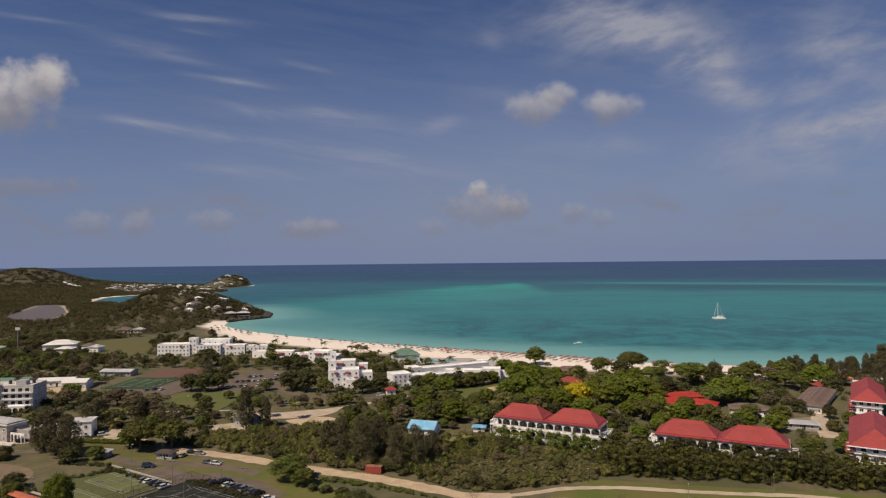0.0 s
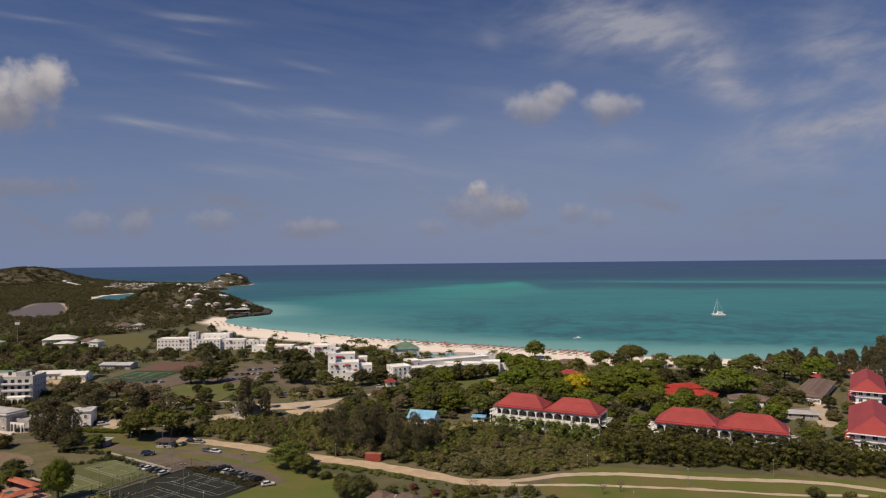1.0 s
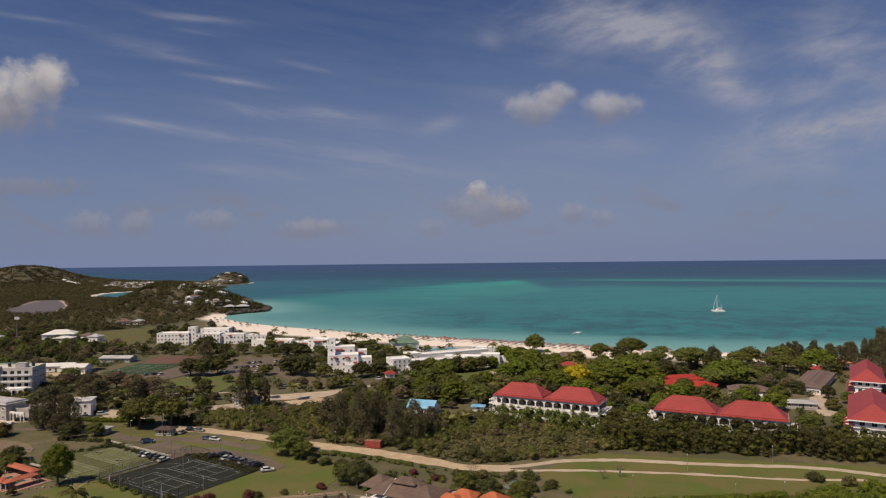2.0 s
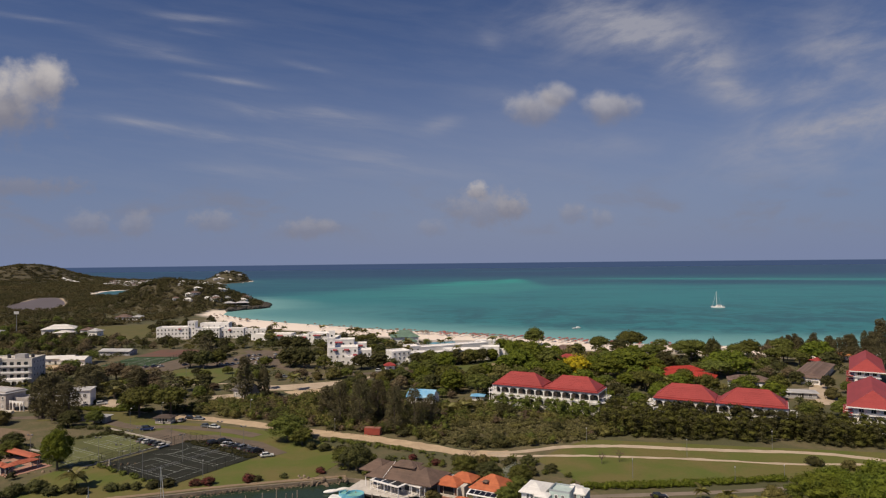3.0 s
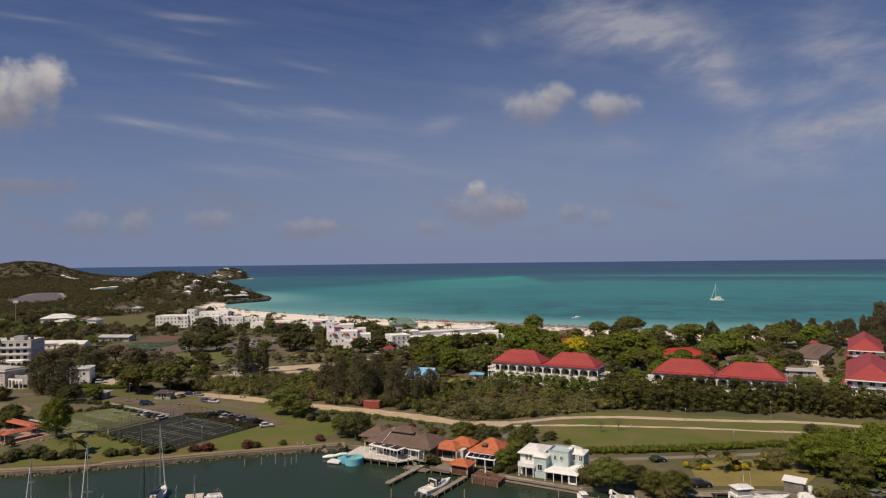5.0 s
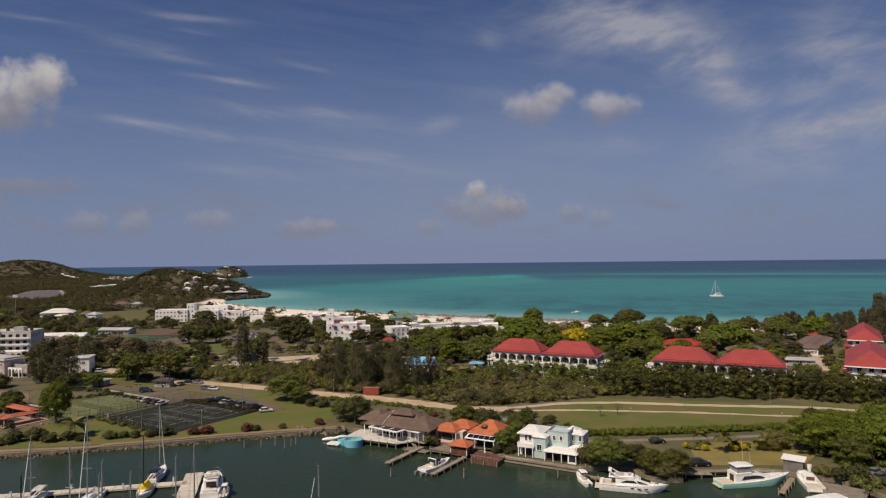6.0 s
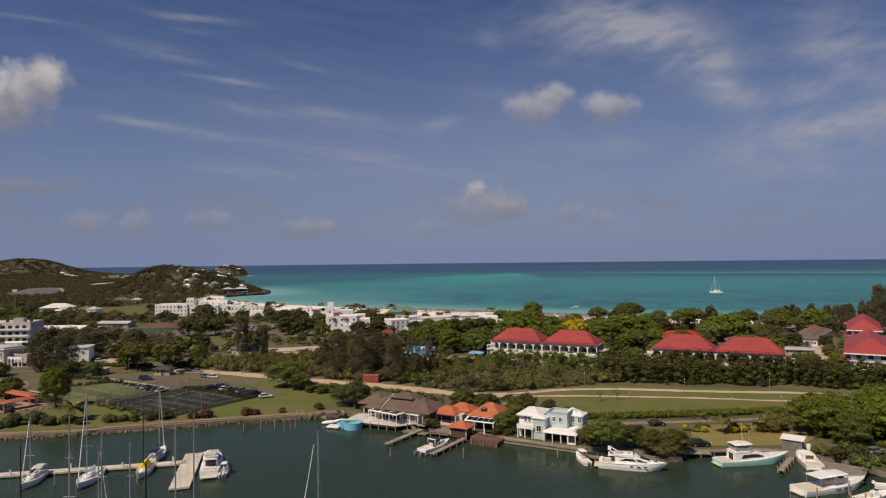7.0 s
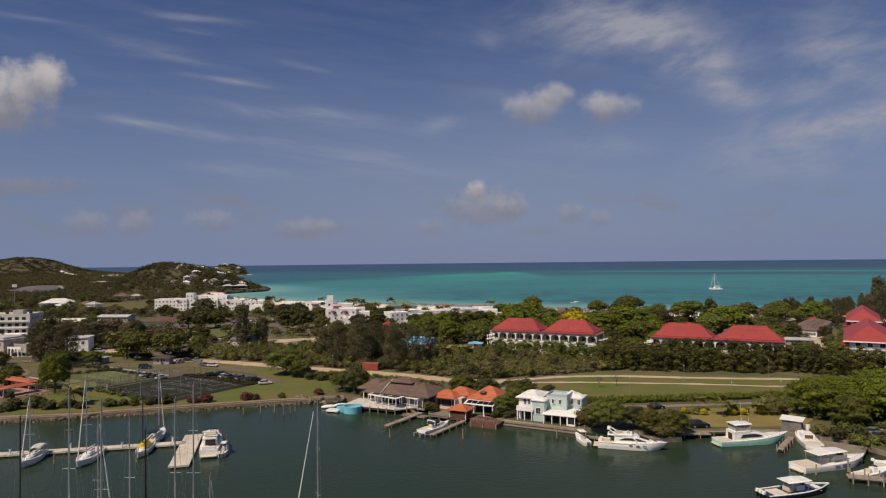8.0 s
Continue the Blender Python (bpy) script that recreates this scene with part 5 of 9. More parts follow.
    # pergola stairs at the ends
    for s in (-1, 1):
        px = s * (length / 2 + 2.6)
        for k in range(4):
            part("pergola_post", boxes((px, -4 + 2.4 * k, 0, 0.22, 0.22, 6.6)), WHITE, h)
            part("pergola_beam", boxes((s * (length / 2 + 1.4), -4 + 2.4 * k, 6.5, 3.0, 0.18, 0.22)), WHITE, h)
        part("pergola_beam", boxes((px, -0.4, 6.3, 0.25, 8.4, 0.22)), WHITE, h)
        part("landing", boxes((s * (length / 2 + 1.6), -0.4, f2 - 0.3, 2.6, 8.4, 0.3)), WHITE, h)
        part("handrail", boxes((px + s * 0.1, -0.4, f2 + 0.8, 0.08, 8.4, 0.1)), WHITE, h)
    return h


arcade_hotel(45.0, 277.3, -28, 46.5, 2, 12, "white two-storey hotel wing with arcades and red hipped roofs")
arcade_hotel(105.0, 246.6, -27, 46.5, 2, 12, "white arcaded hotel wing with red roofs behind a tall hedge")


def end_block(x, y, rz, length, depth, label):
    """A hotel wing seen end-on, three storeys, with curved balconies along its side and one long red roof."""
    h = thing("hotel_block", x, y, LAND, rz, label, "hotel", "hotel wings")
    footprint(x, y, rz, length + 4, depth + 4, 0)
    part("wall", boxes((0, 0, -0.5, length - 2, depth - 2.0, 9.9)), WHITE, h)
    for k, z in enumerate((3.1, 6.2)):
        part("floor_slab", boxes((0, 0, z, length - 0.8, depth - 1.0, 0.35)), WHITE, h)
    windows_on(h, -depth / 2 + 1.5, depth / 2 - 1.5, -length / 2 + 0.98, 7.2, 3, 1.6, 1.5, -90)
    windows_on(h, -depth / 2 + 1.5, depth / 2 - 1.5, -length / 2 + 0.98, 4.1, 3, 1.6, 1.5, -90)
    windows_on(h, -depth / 2 + 1.5, depth / 2 - 1.5, -length / 2 + 0.98, 1.0, 3, 1.6, 1.5, -90)
    slab_src = None
    for i in range(3):
        for z in (3.4, 6.5):
            m = pose(-length / 2 + 2.8 + 5.2 * i, depth / 2 - 0.8, z)
            if slab_src is None:
                pts = [(2.4 * math.cos(a), 0.2 + 3.0 * math.sin(a)) for a in [math.pi * k / 8 for k in range(9)]]
                bm = bmesh.new()
                slab(bm, pts, 0, 0.22)
                slab_src = part("balcony", bm, WHITE, h)
                slab_src.matrix_basis = m
                bm = bmesh.new()
                rim = [[bm.verts.new((ax * k, 0.2 + (ay - 0.2) * k, az)) for k, az in ((1.0, 0.22), (1.0, 0.62), (0.95, 0.62), (0.95, 0.22))] for ax, ay in pts]
                for q0, q1 in zip(rim, rim[1:]):
                    for j in range(4):
                        bm.faces.new((q0[j], q1[j], q1[(j + 1) % 4], q0[(j + 1) % 4]))
                bm.faces.new(rim[0])
                bm.faces.new(rim[-1][::-1])
                rail_src = part("railing", bm, RED, slab_src, "low red curved parapet")
                bm = bmesh.new()
                slab(bm, [(ax * 1.03, 0.2 + (ay - 0.2) * 1.03) for ax, ay in pts], 0.02, 0.16)
                trim_src = part("trim", bm, REDB, slab_src, "thin red edge of the balcony")
            else:
                b = again("balcony", slab_src, h, m)
                again("railing", rail_src, b, Matrix())
                again("trim", trim_src, b, Matrix())
    bm = bmesh.new()
    hip(bm, 0, 0, 9.3, length + 1.6, depth + 2.4, 5.2, length - 13.0, 0.3, 9)
    part("roof", bm, RED, h, "red sheet-metal hipped roof")
    part("fascia", boxes((-(length + 1.6) / 2 - 0.05, 0, 8.9, 0.12, depth + 2.4, 0.42)), WHITE, h)
    return h


def corner_block(cx, cy, rz, length, depth):
    m = pose(cx, cy, 0, 0, 0, rz) @ Vector((length / 2, -depth / 2, 0))
    return m.x, m.y


bx, by = corner_block(146.2, 232.5, 57.5, 46, 14)
end_block(bx, by, 57.5, 46, 14, "white hotel block with curved balconies under a long red roof")
bx, by = corner_block(192.5, 304.5, 57.5, 46, 12)
end_block(bx, by, 57.5, 46, 12, "white hotel block with curved balconies and a red roof further back")


def simple_house(name, x, y, rz, lx, ly, wall_h, roof_h, wall, roof, label, category="house", courses=6, over=0.8, nwin=3, z=None, group="", gable=False, floors=1):
    """A house with a hipped or gabled roof, windows and a door."""
    z = one_z(x, y) if z is None else z
    h = thing(name, x, y, z, rz, label, category, group)
    footprint(x, y, rz, lx, ly)
    part("wall", boxes((0, 0, -1.0, lx, ly, wall_h + 1.0)), wall, h)
    fh = wall_h / floors
    for f in range(floors):
        windows_on(h, -lx / 2 + 0.6, lx / 2 - 0.6, -ly / 2 - 0.02, f * fh + 0.9, nwin, 1.3, 1.3, 0)
        if ly > 4:
            windows_on(h, -ly / 2 + 0.6, ly / 2 - 0.6, lx / 2 + 0.02, f * fh + 0.9, max(1, nwin - 1), 1.2, 1.3, 90)
            windows_on(h, -ly / 2 + 0.6, ly / 2 - 0.6, -lx / 2 - 0.02, f * fh + 0.9, max(1, nwin - 1), 1.2, 1.3, -90)
    part("door", boxes((lx * 0.08, -ly / 2 - 0.04, 0, 1.0, 0.1, 2.1)), SHADEIN, h)
    bm = bmesh.new()
    if gable:
        a, b = lx / 2 + over * 0.5, ly / 2 + over
        for s in (-1, 1):
            for c in range(courses):
                u, v = c / courses, (c + 1) / courses
                face(bm, (-a, s * b * (1 - u), wall_h + roof_h * u + 0.05), (a, s * b * (1 - u), wall_h + roof_h * u + 0.05), (a, s * b * (1 - v), wall_h + roof_h * v + 0.05), (-a, s * b * (1 - v), wall_h + roof_h * v + 0.05))
            face(bm, (-a, s * b, wall_h - 0.2), (a, s * b, wall_h - 0.2), (a, s * b, wall_h + 0.05), (-a, s * b, wall_h + 0.05))
        bmesh.ops.remove_doubles(bm, verts=bm.verts, dist=0.001)
        gb = bmesh.new()
        for s in (-1, 1):
            face(gb, (s * lx / 2, -ly / 2, wall_h - 0.05), (s * lx / 2, ly / 2, wall_h - 0.05), (s * lx / 2, 0, wall_h + roof_h * 0.93))
        part("gable", gb, wall, h)
    else:
        hip(bm, 0, 0, wall_h, lx + 2 * over, ly + 2 * over, roof_h, None, 0.2, courses)
    part("roof", bm, roof, h)
    return h


# the low wing behind, the red-roofed bungalow group, houses in the scrub
simple_house("guest_wing", 195, 340, 52, 50, 12, 3.6, 2.2, WHITE, BROWNT, "long low white guest wing with a brown roof", "guest house", nwin=12)
simple_house("low_house", 150, 318, -20, 18, 9, 3.2, 2.2, WHITE, BROWNT, "low white house with a weathered brown roof", nwin=4)
simple_house("low_house", 160, 292, -18, 14, 7, 2.6, 0.7, GREYW, GREYR, "low grey shed with a pale roof", "shed", nwin=3)
simple_house("bungalow", 119, 336, -14, 19, 10, 2.7, 2.0, CREAM, REDB, "bungalow with a bright red roof among trees", nwin=4)
simple_house("bungalow", 132, 332, -30, 14, 9, 2.7, 2.1, CREAM, REDB, "bungalow with a bright red roof among trees", nwin=4)
simple_house("bungalow", 129, 350, 10, 20, 9, 2.7, 2.2, CREAM, REDB, "bungalow with a bright red roof among trees", nwin=4)
simple_house("pavilion", 113, 347, 20, 7, 7, 3.6, 3.2, DARKWOOD, RED, "small pavilion with a dark red pointed roof", "pavilion", nwin=2)
simple_house("pavilion", 216, 372, 10, 6, 5, 3.4, 1.8, WHITE, RED, "small white pavilion with a red roof", "pavilion", nwin=2)
simple_house("bungalow", 76, 392, -20, 13, 10, 3.0, 2.8, WHITE, RED, "white bungalow with a red roof among trees", nwin=3)
simple_house("beach_house", 82, 425, -15, 16, 9, 4.4, 2.6, WHITE, BROWNT, "white beach house with a brown roof", nwin=4)
simple_house("beach_bar", 240, 395, 20, 16, 7, 2.8, 1.6, WHITE, mat("orange_canvas", (0.55, 0.23, 0.08), (0.45, 0.2, 0.08), 0.3, 3.0), "open beach bar with an orange roof", "beach bar", nwin=4)
simple_house("beach_bar", 258, 388, 20, 14, 7, 2.8, 1.2, WHITE, GREYR, "open beach bar with a pale roof", "beach bar", nwin=4)
simple_house("thatched_shelter", 139, 426, 0, 9, 8, 2.4, 3.0, mat("pale_timber", (0.45, 0.40, 0.33)), mat("grey_thatch", (0.32, 0.28, 0.23), (0.26, 0.23, 0.19), 0.5, 5.0, 0.95, 0.4, island=0.2), "thatched shelter on the beach", "shelter", nwin=2)
simple_house("cottage", -9.2, 290, -18, 12, 8.5, 3.0, 2.7, WHITE, BLUER, "small white cottage with a pale blue roof in the scrub", nwin=3, gable=True, courses=5)
simple_house("tool_shed", 15.5, 292, -10, 5, 3.4, 2.3, 0.8, WHITE, BLUER, "small shed with a pale blue roof", "shed", nwin=1)
simple_house("grey_house", -93, 306, -30, 10, 7, 3.6, 2.6, GREYW, mat("dark_grey_tile", (0.15, 0.14, 0.14), (0.11, 0.10, 0.10), 0.3, 3.0, 0.85, 0.2), "grey house half hidden by a tall tree", nwin=3, gable=True)
simple_house("booth", -110.5, 257, -6, 6.4, 3.6, 2.5, 1.0, mat("pale_pink_render", (0.52, 0.45, 0.42)), mat("dark_brown_tile", (0.10, 0.07, 0.06), (0.08, 0.06, 0.05)), "small pale gatehouse with a brown roof", "booth", nwin=2)
simple_house("pump_house", -136.5, 259.5, -8, 4.6, 3.4, 2.6, 0.4, GREYW, GREYR, "small grey concrete hut", "hut", nwin=1)
simple_house("low_hall", -224, 446, -6, 22, 9, 3.0, 1.3, GREYW, GREYR, "long low hall with a pale sheet roof", "hall", nwin=9, gable=True)
WHITER = mat("white_sheet_roof", (0.78, 0.75, 0.71), (0.68, 0.65, 0.61), 0.15, 2.0, 0.7, 0.05, island=0.06)
simple_house("shop", -246, 412, 8, 22, 12, 3.6, 1.2, WHITE, WHITER, "low white shop with a flat pale roof", "shop", nwin=6, gable=True)
simple_house("shop", -228, 402, 8, 14, 11, 4.2, 1.6, WHITE, WHITER, "white shop with a low gabled roof", "shop", nwin=3, gable=True)
simple_house("villa", -346, 585, 15, 26, 16, 5.2, 3.6, WHITE, WHITER, "large white villa with a white roof", nwin=5)
simple_house("villa", -329, 562, 8, 14, 10, 4.0, 1.6, mat("yellow_render", (0.62, 0.52, 0.36)), WHITER, "pale yellow villa with a white roof", nwin=3)
simple_house("villa", -316, 577, -12, 10, 9, 4.6, 2.2, WHITE, BROWNT, "white villa with a brown roof", nwin=2)
simple_house("villa", -304, 566, -12, 9, 8, 4.6, 2.2, WHITE, GREYR, "white villa with a pale roof", nwin=2)
simple_house("villa", -356, 722, 8, 15, 11, 4.0, 3.0, WHITE, BROWNT, "white villa with a brown roof at the field's edge", nwin=4)
simple_house("villa", -341, 724, 8, 10, 9, 4.0, 2.2, WHITE, GREYR, "white villa with a pale roof at the field's edge", nwin=2)
simple_house("stand", -395, 560, 12, 22, 12, 5.2, 2.0, CREAM, GREYR, "low cream hall with a pale roof", "hall", nwin=5)
simple_house("green_hall", -275, 402, 10, 34, 16, 4.6, 2.0, GREYW, GREENR, "low hall with a dull green roof", "hall", nwin=6, gable=True)


def storey_block(name, x, y, rz, blocks, label, category="apartment building", wall=None, group="", z=None):
    """A flat-roofed building of several boxes (x, y, lx, ly, height, windows across, storeys) with parapets, windows and terraces."""
    z = one_z(x, y) if z is None else z
    wall = wall or WHITE
    h = thing(name, x, y, z, rz, label, category, group)
    for (bx, by, lx, ly, ht, nw, fl) in blocks:
        part("wall", boxes((bx, by, -1.0, lx, ly, ht + 1.0)), wall, h)
        part("parapet", boxes((bx, by - ly / 2 + 0.1, ht, lx + 0.1, 0.3, 0.7), (bx, by + ly / 2 - 0.1, ht, lx + 0.1, 0.3, 0.7), (bx - lx / 2 + 0.1, by, ht, 0.3, ly - 0.5, 0.7), (bx + lx / 2 - 0.1, by, ht, 0.3, ly - 0.5, 0.7)), wall, h)
        if nw and fl:
            for f in range(fl):
                zz = ht / fl * f + 0.9
                for i in range(nw):
                    window(h, bx - lx / 2 + lx * (i + 0.5) / nw, by - ly / 2 - 0.02, zz, 1.15, 1.35, 0)
                m = max(1, int(ly / 4))
                for i in range(m):
                    window(h, bx - lx / 2 - 0.02, by - ly / 2 + ly * (i + 0.5) / m, zz, 1.1, 1.3, -90)
        m_ = pose(x, y, 0, 0, 0, rz) @ Vector((bx, by, 0))
        footprint(m_.x, m_.y, rz, lx, ly, 1.0)
    return h


def awnings(h, rows, material):
    for (x, y, z, w, d) in rows:
        bm = bmesh.new()
        face(bm, (x - w / 2, y, z), (x + w / 2, y, z), (x + w / 2, y - d, z - 0.6), (x - w / 2, y - d, z - 0.6))
        face(bm, (x - w / 2, y - d, z - 0.6), (x + w / 2, y - d, z - 0.6), (x + w / 2, y - d, z - 0.85), (x - w / 2, y - d, z - 0.85))
        face(bm, (x - w / 2, y, z - 0.12), (x - w / 2, y - d, z - 0.72), (x + w / 2, y - d, z - 0.72), (x + w / 2, y, z - 0.12))
        part("awning", bm, material, h, "dark red canvas awning")


AWN = mat("dark_red_canvas", (0.30, 0.05, 0.06), (0.25, 0.05, 0.055), 0.5, 4.0, 0.9, 0.05)
# the white beach hotel: stepped blocks with towers
simple_house("gatehouse", -31, 374, 15, 5, 4, 3.0, 1.6, WHITE, RED, "small white gatehouse with a red roof", "gatehouse", nwin=1)
w1 = storey_block("beach_hotel", -61, 402, 8, [(-1, 0, 18, 12, 9.8, 5, 3), (-8.5, 1, 4.5, 5, 15.0, 1, 4), (12.2, 2, 8, 10, 7.4, 3, 2), (4, -8, 8, 4, 4.4, 2, 1)],
                  "white stepped beach hotel with square towers and red awnings", "hotel")
awnings(w1, [(-6, -6.05, 9.4, 2.4, 1.2), (1, -6.05, 9.4, 3.0, 1.2), (6, -6.05, 6.2, 2.4, 1.2)], AWN)
w2 = storey_block("beach_hotel", -24, 400, 24, [(-4, 0, 12, 12, 7.6, 4, 3), (10, 1, 18, 9, 5.6, 4, 2), (30, 3, 24, 8, 4.6, 5, 1), (4, -8, 10, 5, 2.8, 3, 1)], "white terraced hotel wing stepping down along the beach", "hotel")
w3 = storey_block("beach_hotel", 30, 414, -6, [(0, 0, 12, 9, 7.4, 3, 2), (8.5, 3, 6, 7, 5.0, 1, 1), (-18, 12, 26, 7, 4.4, 5, 1)], "white two-storey hotel wing beside the beach", "hotel")
w4 = storey_block("beach_hotel", -214, 541, 3, [(-10, 0, 26, 12, 9.4, 9, 3), (5, -1, 6, 7, 14.0, 2, 4), (18.2, 0, 20, 12, 8.4, 7, 3), (38, 1, 19, 9, 7.6, 6, 2), (58, 2, 20, 9, 6.6, 6, 2), (20, 13, 24, 10, 11.2, 5, 3)],
                  "long white hotel with stepped roofs and a square tower", "hotel")
awnings(w4, [(-4, -6.05, 9.0, 2.2, 1.0), (36, -3.55, 7.4, 2.6, 1.0)], AWN)
w5 = storey_block("beach_hotel", -128, 516, -10, [(0, 0, 18, 9, 6.0, 4, 2), (16, -4, 14, 8, 4.6, 3, 1), (34, -6, 14, 9, 7.6, 3, 2), (46, -14, 12, 8, 6.0, 3, 2), (-20, 6, 16, 8, 4.6, 3, 1)], "white low hotel wings with red-trimmed roofs among palms", "hotel")
awnings(w5, [(34, -10.55, 7.2, 5, 1.4), (46, -18.05, 5.8, 4, 1.4), (0, -4.55, 5.6, 5, 1.3)], AWN)
w6 = storey_block("beach_hotel", -94, 494, -14, [(0, 0, 16, 10, 8.6, 4, 3), (-13, 4, 10, 9, 6.2, 2, 2), (12, -6, 9, 9, 6.0, 2, 2)], "white hotel block with flat roofs behind trees", "hotel")
awnings(w6, [(0, -5.05, 8.0, 6, 1.4), (-13, -0.55, 5.8, 4, 1.4)], AWN)
simple_house("beach_restaurant", -30, 500, 12, 20, 14, 5.2, 4.6, WHITE, GREENR, "two-tier beach restaurant with a sage green roof", "restaurant", nwin=5)
simple_house("beach_restaurant", -25, 486, 12, 9, 8, 3.0, 2.6, WHITE, GREENR, "small pavilion with a sage green roof", "pavilion", nwin=3)
pool = plot("swimming_pool", [(-12, 487), (0, 490), (9, 495), (8, 502), (-4, 498), (-13, 495)], 0.35, mat("pool_water", (0.10, 0.36, 0.42), (0.14, 0.42, 0.46), 0.1, 2.0, 0.15, 0.02), "pale turquoise hotel swimming pool", "pool", round_it=True)
plot("pool_terrace", [(-24, 484), (14, 478), (32, 484), (22, 508), (-12, 512)], 0.15, CONC, "pale paved pool terrace", "terrace")
w7 = storey_block("beach_hotel", 5, 441, 26, [(0, 0, 54, 9, 5.4, 9, 1), (-30, -3, 8, 11, 7.0, 2, 2)], "long low white hotel wing with a flat roof", "hotel")
w8 = storey_block("beach_hotel", 30, 462, 6, [(0, 0, 14, 8, 5.6, 4, 1)], "white flat-roofed pavilion behind the beach", "hotel")
w9 = storey_block("beach_hotel", -66, 430, 6, [(0, 0, 14, 10, 11.0, 3, 3), (-8, 4, 4.0, 4.0, 16.0, 1, 4), (10, 2, 10, 8, 8.0, 3, 2)], "white hotel block with a square tower and red awnings", "hotel")
awnings(w9, [(-3, -5.05, 10.4, 5, 1.4), (10, -2.05, 7.6, 5, 1.4)], AWN)
# pale apartment blocks on the lane
a1 = storey_block("apartment_building", -230, 346, 6, [(0, 0, 26, 14, 13.2, 0, 0), (-6, -7.6, 7, 3, 13.8, 2, 4)], "pale grey four-storey apartment block with balconies and arched porches", wall=mat("pale_warm_render", (0.64, 0.60, 0.55), (0.56, 0.52, 0.47), 0.2, 3.0, 0.85, 0.05))
for u in (-9, -3, 3, 9):
    part("water_tank", tubes(((u, 2, 13.2), (u, 2, 15.0), 0.8, 0.8), n=10), mat("tank_black", (0.05, 0.05, 0.055)), a1)
part("stair_head", boxes((5, -1, 13.2, 5, 4, 2.4)), GREYW, a1)
for f in range(1, 4):
    for s_, u0, wd in ((0, 5.2, 14.6), (0, -11.4, 3.0)):
        part("balcony", boxes((u0, -7.7, 3.3 * f - 0.15, wd, 1.6, 0.2), (u0, -8.45, 3.3 * f, wd, 0.12, 0.85)), WHITE, a1, "white balcony with a solid parapet")
for f in range(4):
    for u in (-0.5, 3, 6.5, 10):
        part("balcony_door", boxes((u, -7.02, 3.3 * f + 0.1, 1.9, 0.1, 2.2)), GLASS, a1)
    windows_on(a1, -6, 6, 13.02, 3.3 * f + 0.9, 4, 1.2, 1.4, 90)
for k in range(4):
    ob = part("porch_arch", arch_wall(3, 0, 3.2, 1, 0.5), WHITE, a1)
    ob.matrix_basis = pose(0 + 3 * k, -10.5, 0)
part("porch_roof", boxes((4.5, -9.2, 3.4, 12.8, 3.0, 0.3)), WHITE, a1)
a2 = storey_block("apartment_building", -199, 290, -22, [(0, 0, 22, 9, 7.4, 6, 2), (16, 2, 9, 6, 4.6, 0, 0)], "pale two-storey house with a terrace wall", wall=mat("pale_grey_render", (0.47, 0.43, 0.40)))
bm = bmesh.new()
hip(bm, 0, 0, 7.4, 23.4, 10.4, 1.2, None, 0.25, 4)
part("roof", bm, GREYR, a2)
for k in range(4):
    ob = part("porch_arch", arch_wall(2.25, 0, 4.0, 1, 0.4), WHITE, a2)
    ob.matrix_basis = pose(12.6 + 2.25 * k, -3.1, 0)
for k in range(3):
    part("terrace_step", boxes((2, -7 - 1.6 * k, -0.6, 34, 1.5, 1.6 - 0.5 * k)), CREAM, a2)
a3 = storey_block("apartment_building", -163, 292, 14, [(0, 0, 9, 9, 6.6, 2, 2), (-12, 3, 16, 8, 4.2, 3, 1)], "white two-storey house behind casuarinas")
part("roof_edge", boxes((0, 0, 6.9, 9.8, 9.8, 0.3), (-12, 3, 4.5, 16.6, 8.6, 0.3)), GREYR, a3)

# ---- the waterfront ----
def piles(parent, pts, z0, z1, r=0.14, material=None):
    src = None
    for x, y in pts:
        if src is None:
            src = part("post", tubes(((0, 0, z0), (0, 0, z1), r, r * 0.95), n=8), material or WOOD, parent)
            src.matrix_basis = pose(x, y, 0)
        else:
            again("post", src, parent, pose(x, y, 0))


def jetty(x0, y0, x1, y1, width, z, label, pile_step=3.0, pile_top=0.5, material=None, group="jetties"):
    """A plank jetty on piles from one point to another."""
    L = math.hypot(x1 - x0, y1 - y0)
    j = thing("jetty", x0, y0, 0, math.degrees(math.atan2(y1 - y0, x1 - x0)), label, "jetty", group)
    n = int(L / 0.32)
    first = part("plank", boxes((0, 0, 0, 0.28, width, 0.07)), material or WOOD, j)
    first.matrix_basis = pose(0.15, 0, z)
    for i in range(1, n):
        again("plank", first, j, pose(0.15 + i * L / n, 0, z + 0.008 * ((i * 7) % 3)))
    part("beam", boxes((L / 2, -width * 0.38, z - 0.26, L, 0.14, 0.25), (L / 2, width * 0.38, z - 0.26, L, 0.14, 0.25)), material or WOOD, j)
    k = max(2, int(L / pile_step))
    piles(j, [(L * (i + 0.3) / k, s * (width / 2 + 0.1)) for i in range(k) for s in (-1, 1)], -2.0, z + pile_top, 0.13, material)
    return j


def decking(parent, pts, z, material, name="deck"):
    """Boards over an outline, cut along its own length."""
    bm = bmesh.new()
    area = sum(x0 * y1 - x1 * y0 for (x0, y0), (x1, y1) in zip(pts, [*pts[1:], pts[0]]))
    slab(bm, pts if area > 0 else pts[::-1], z - 0.25, z)
    return part(name, bm, material, parent)


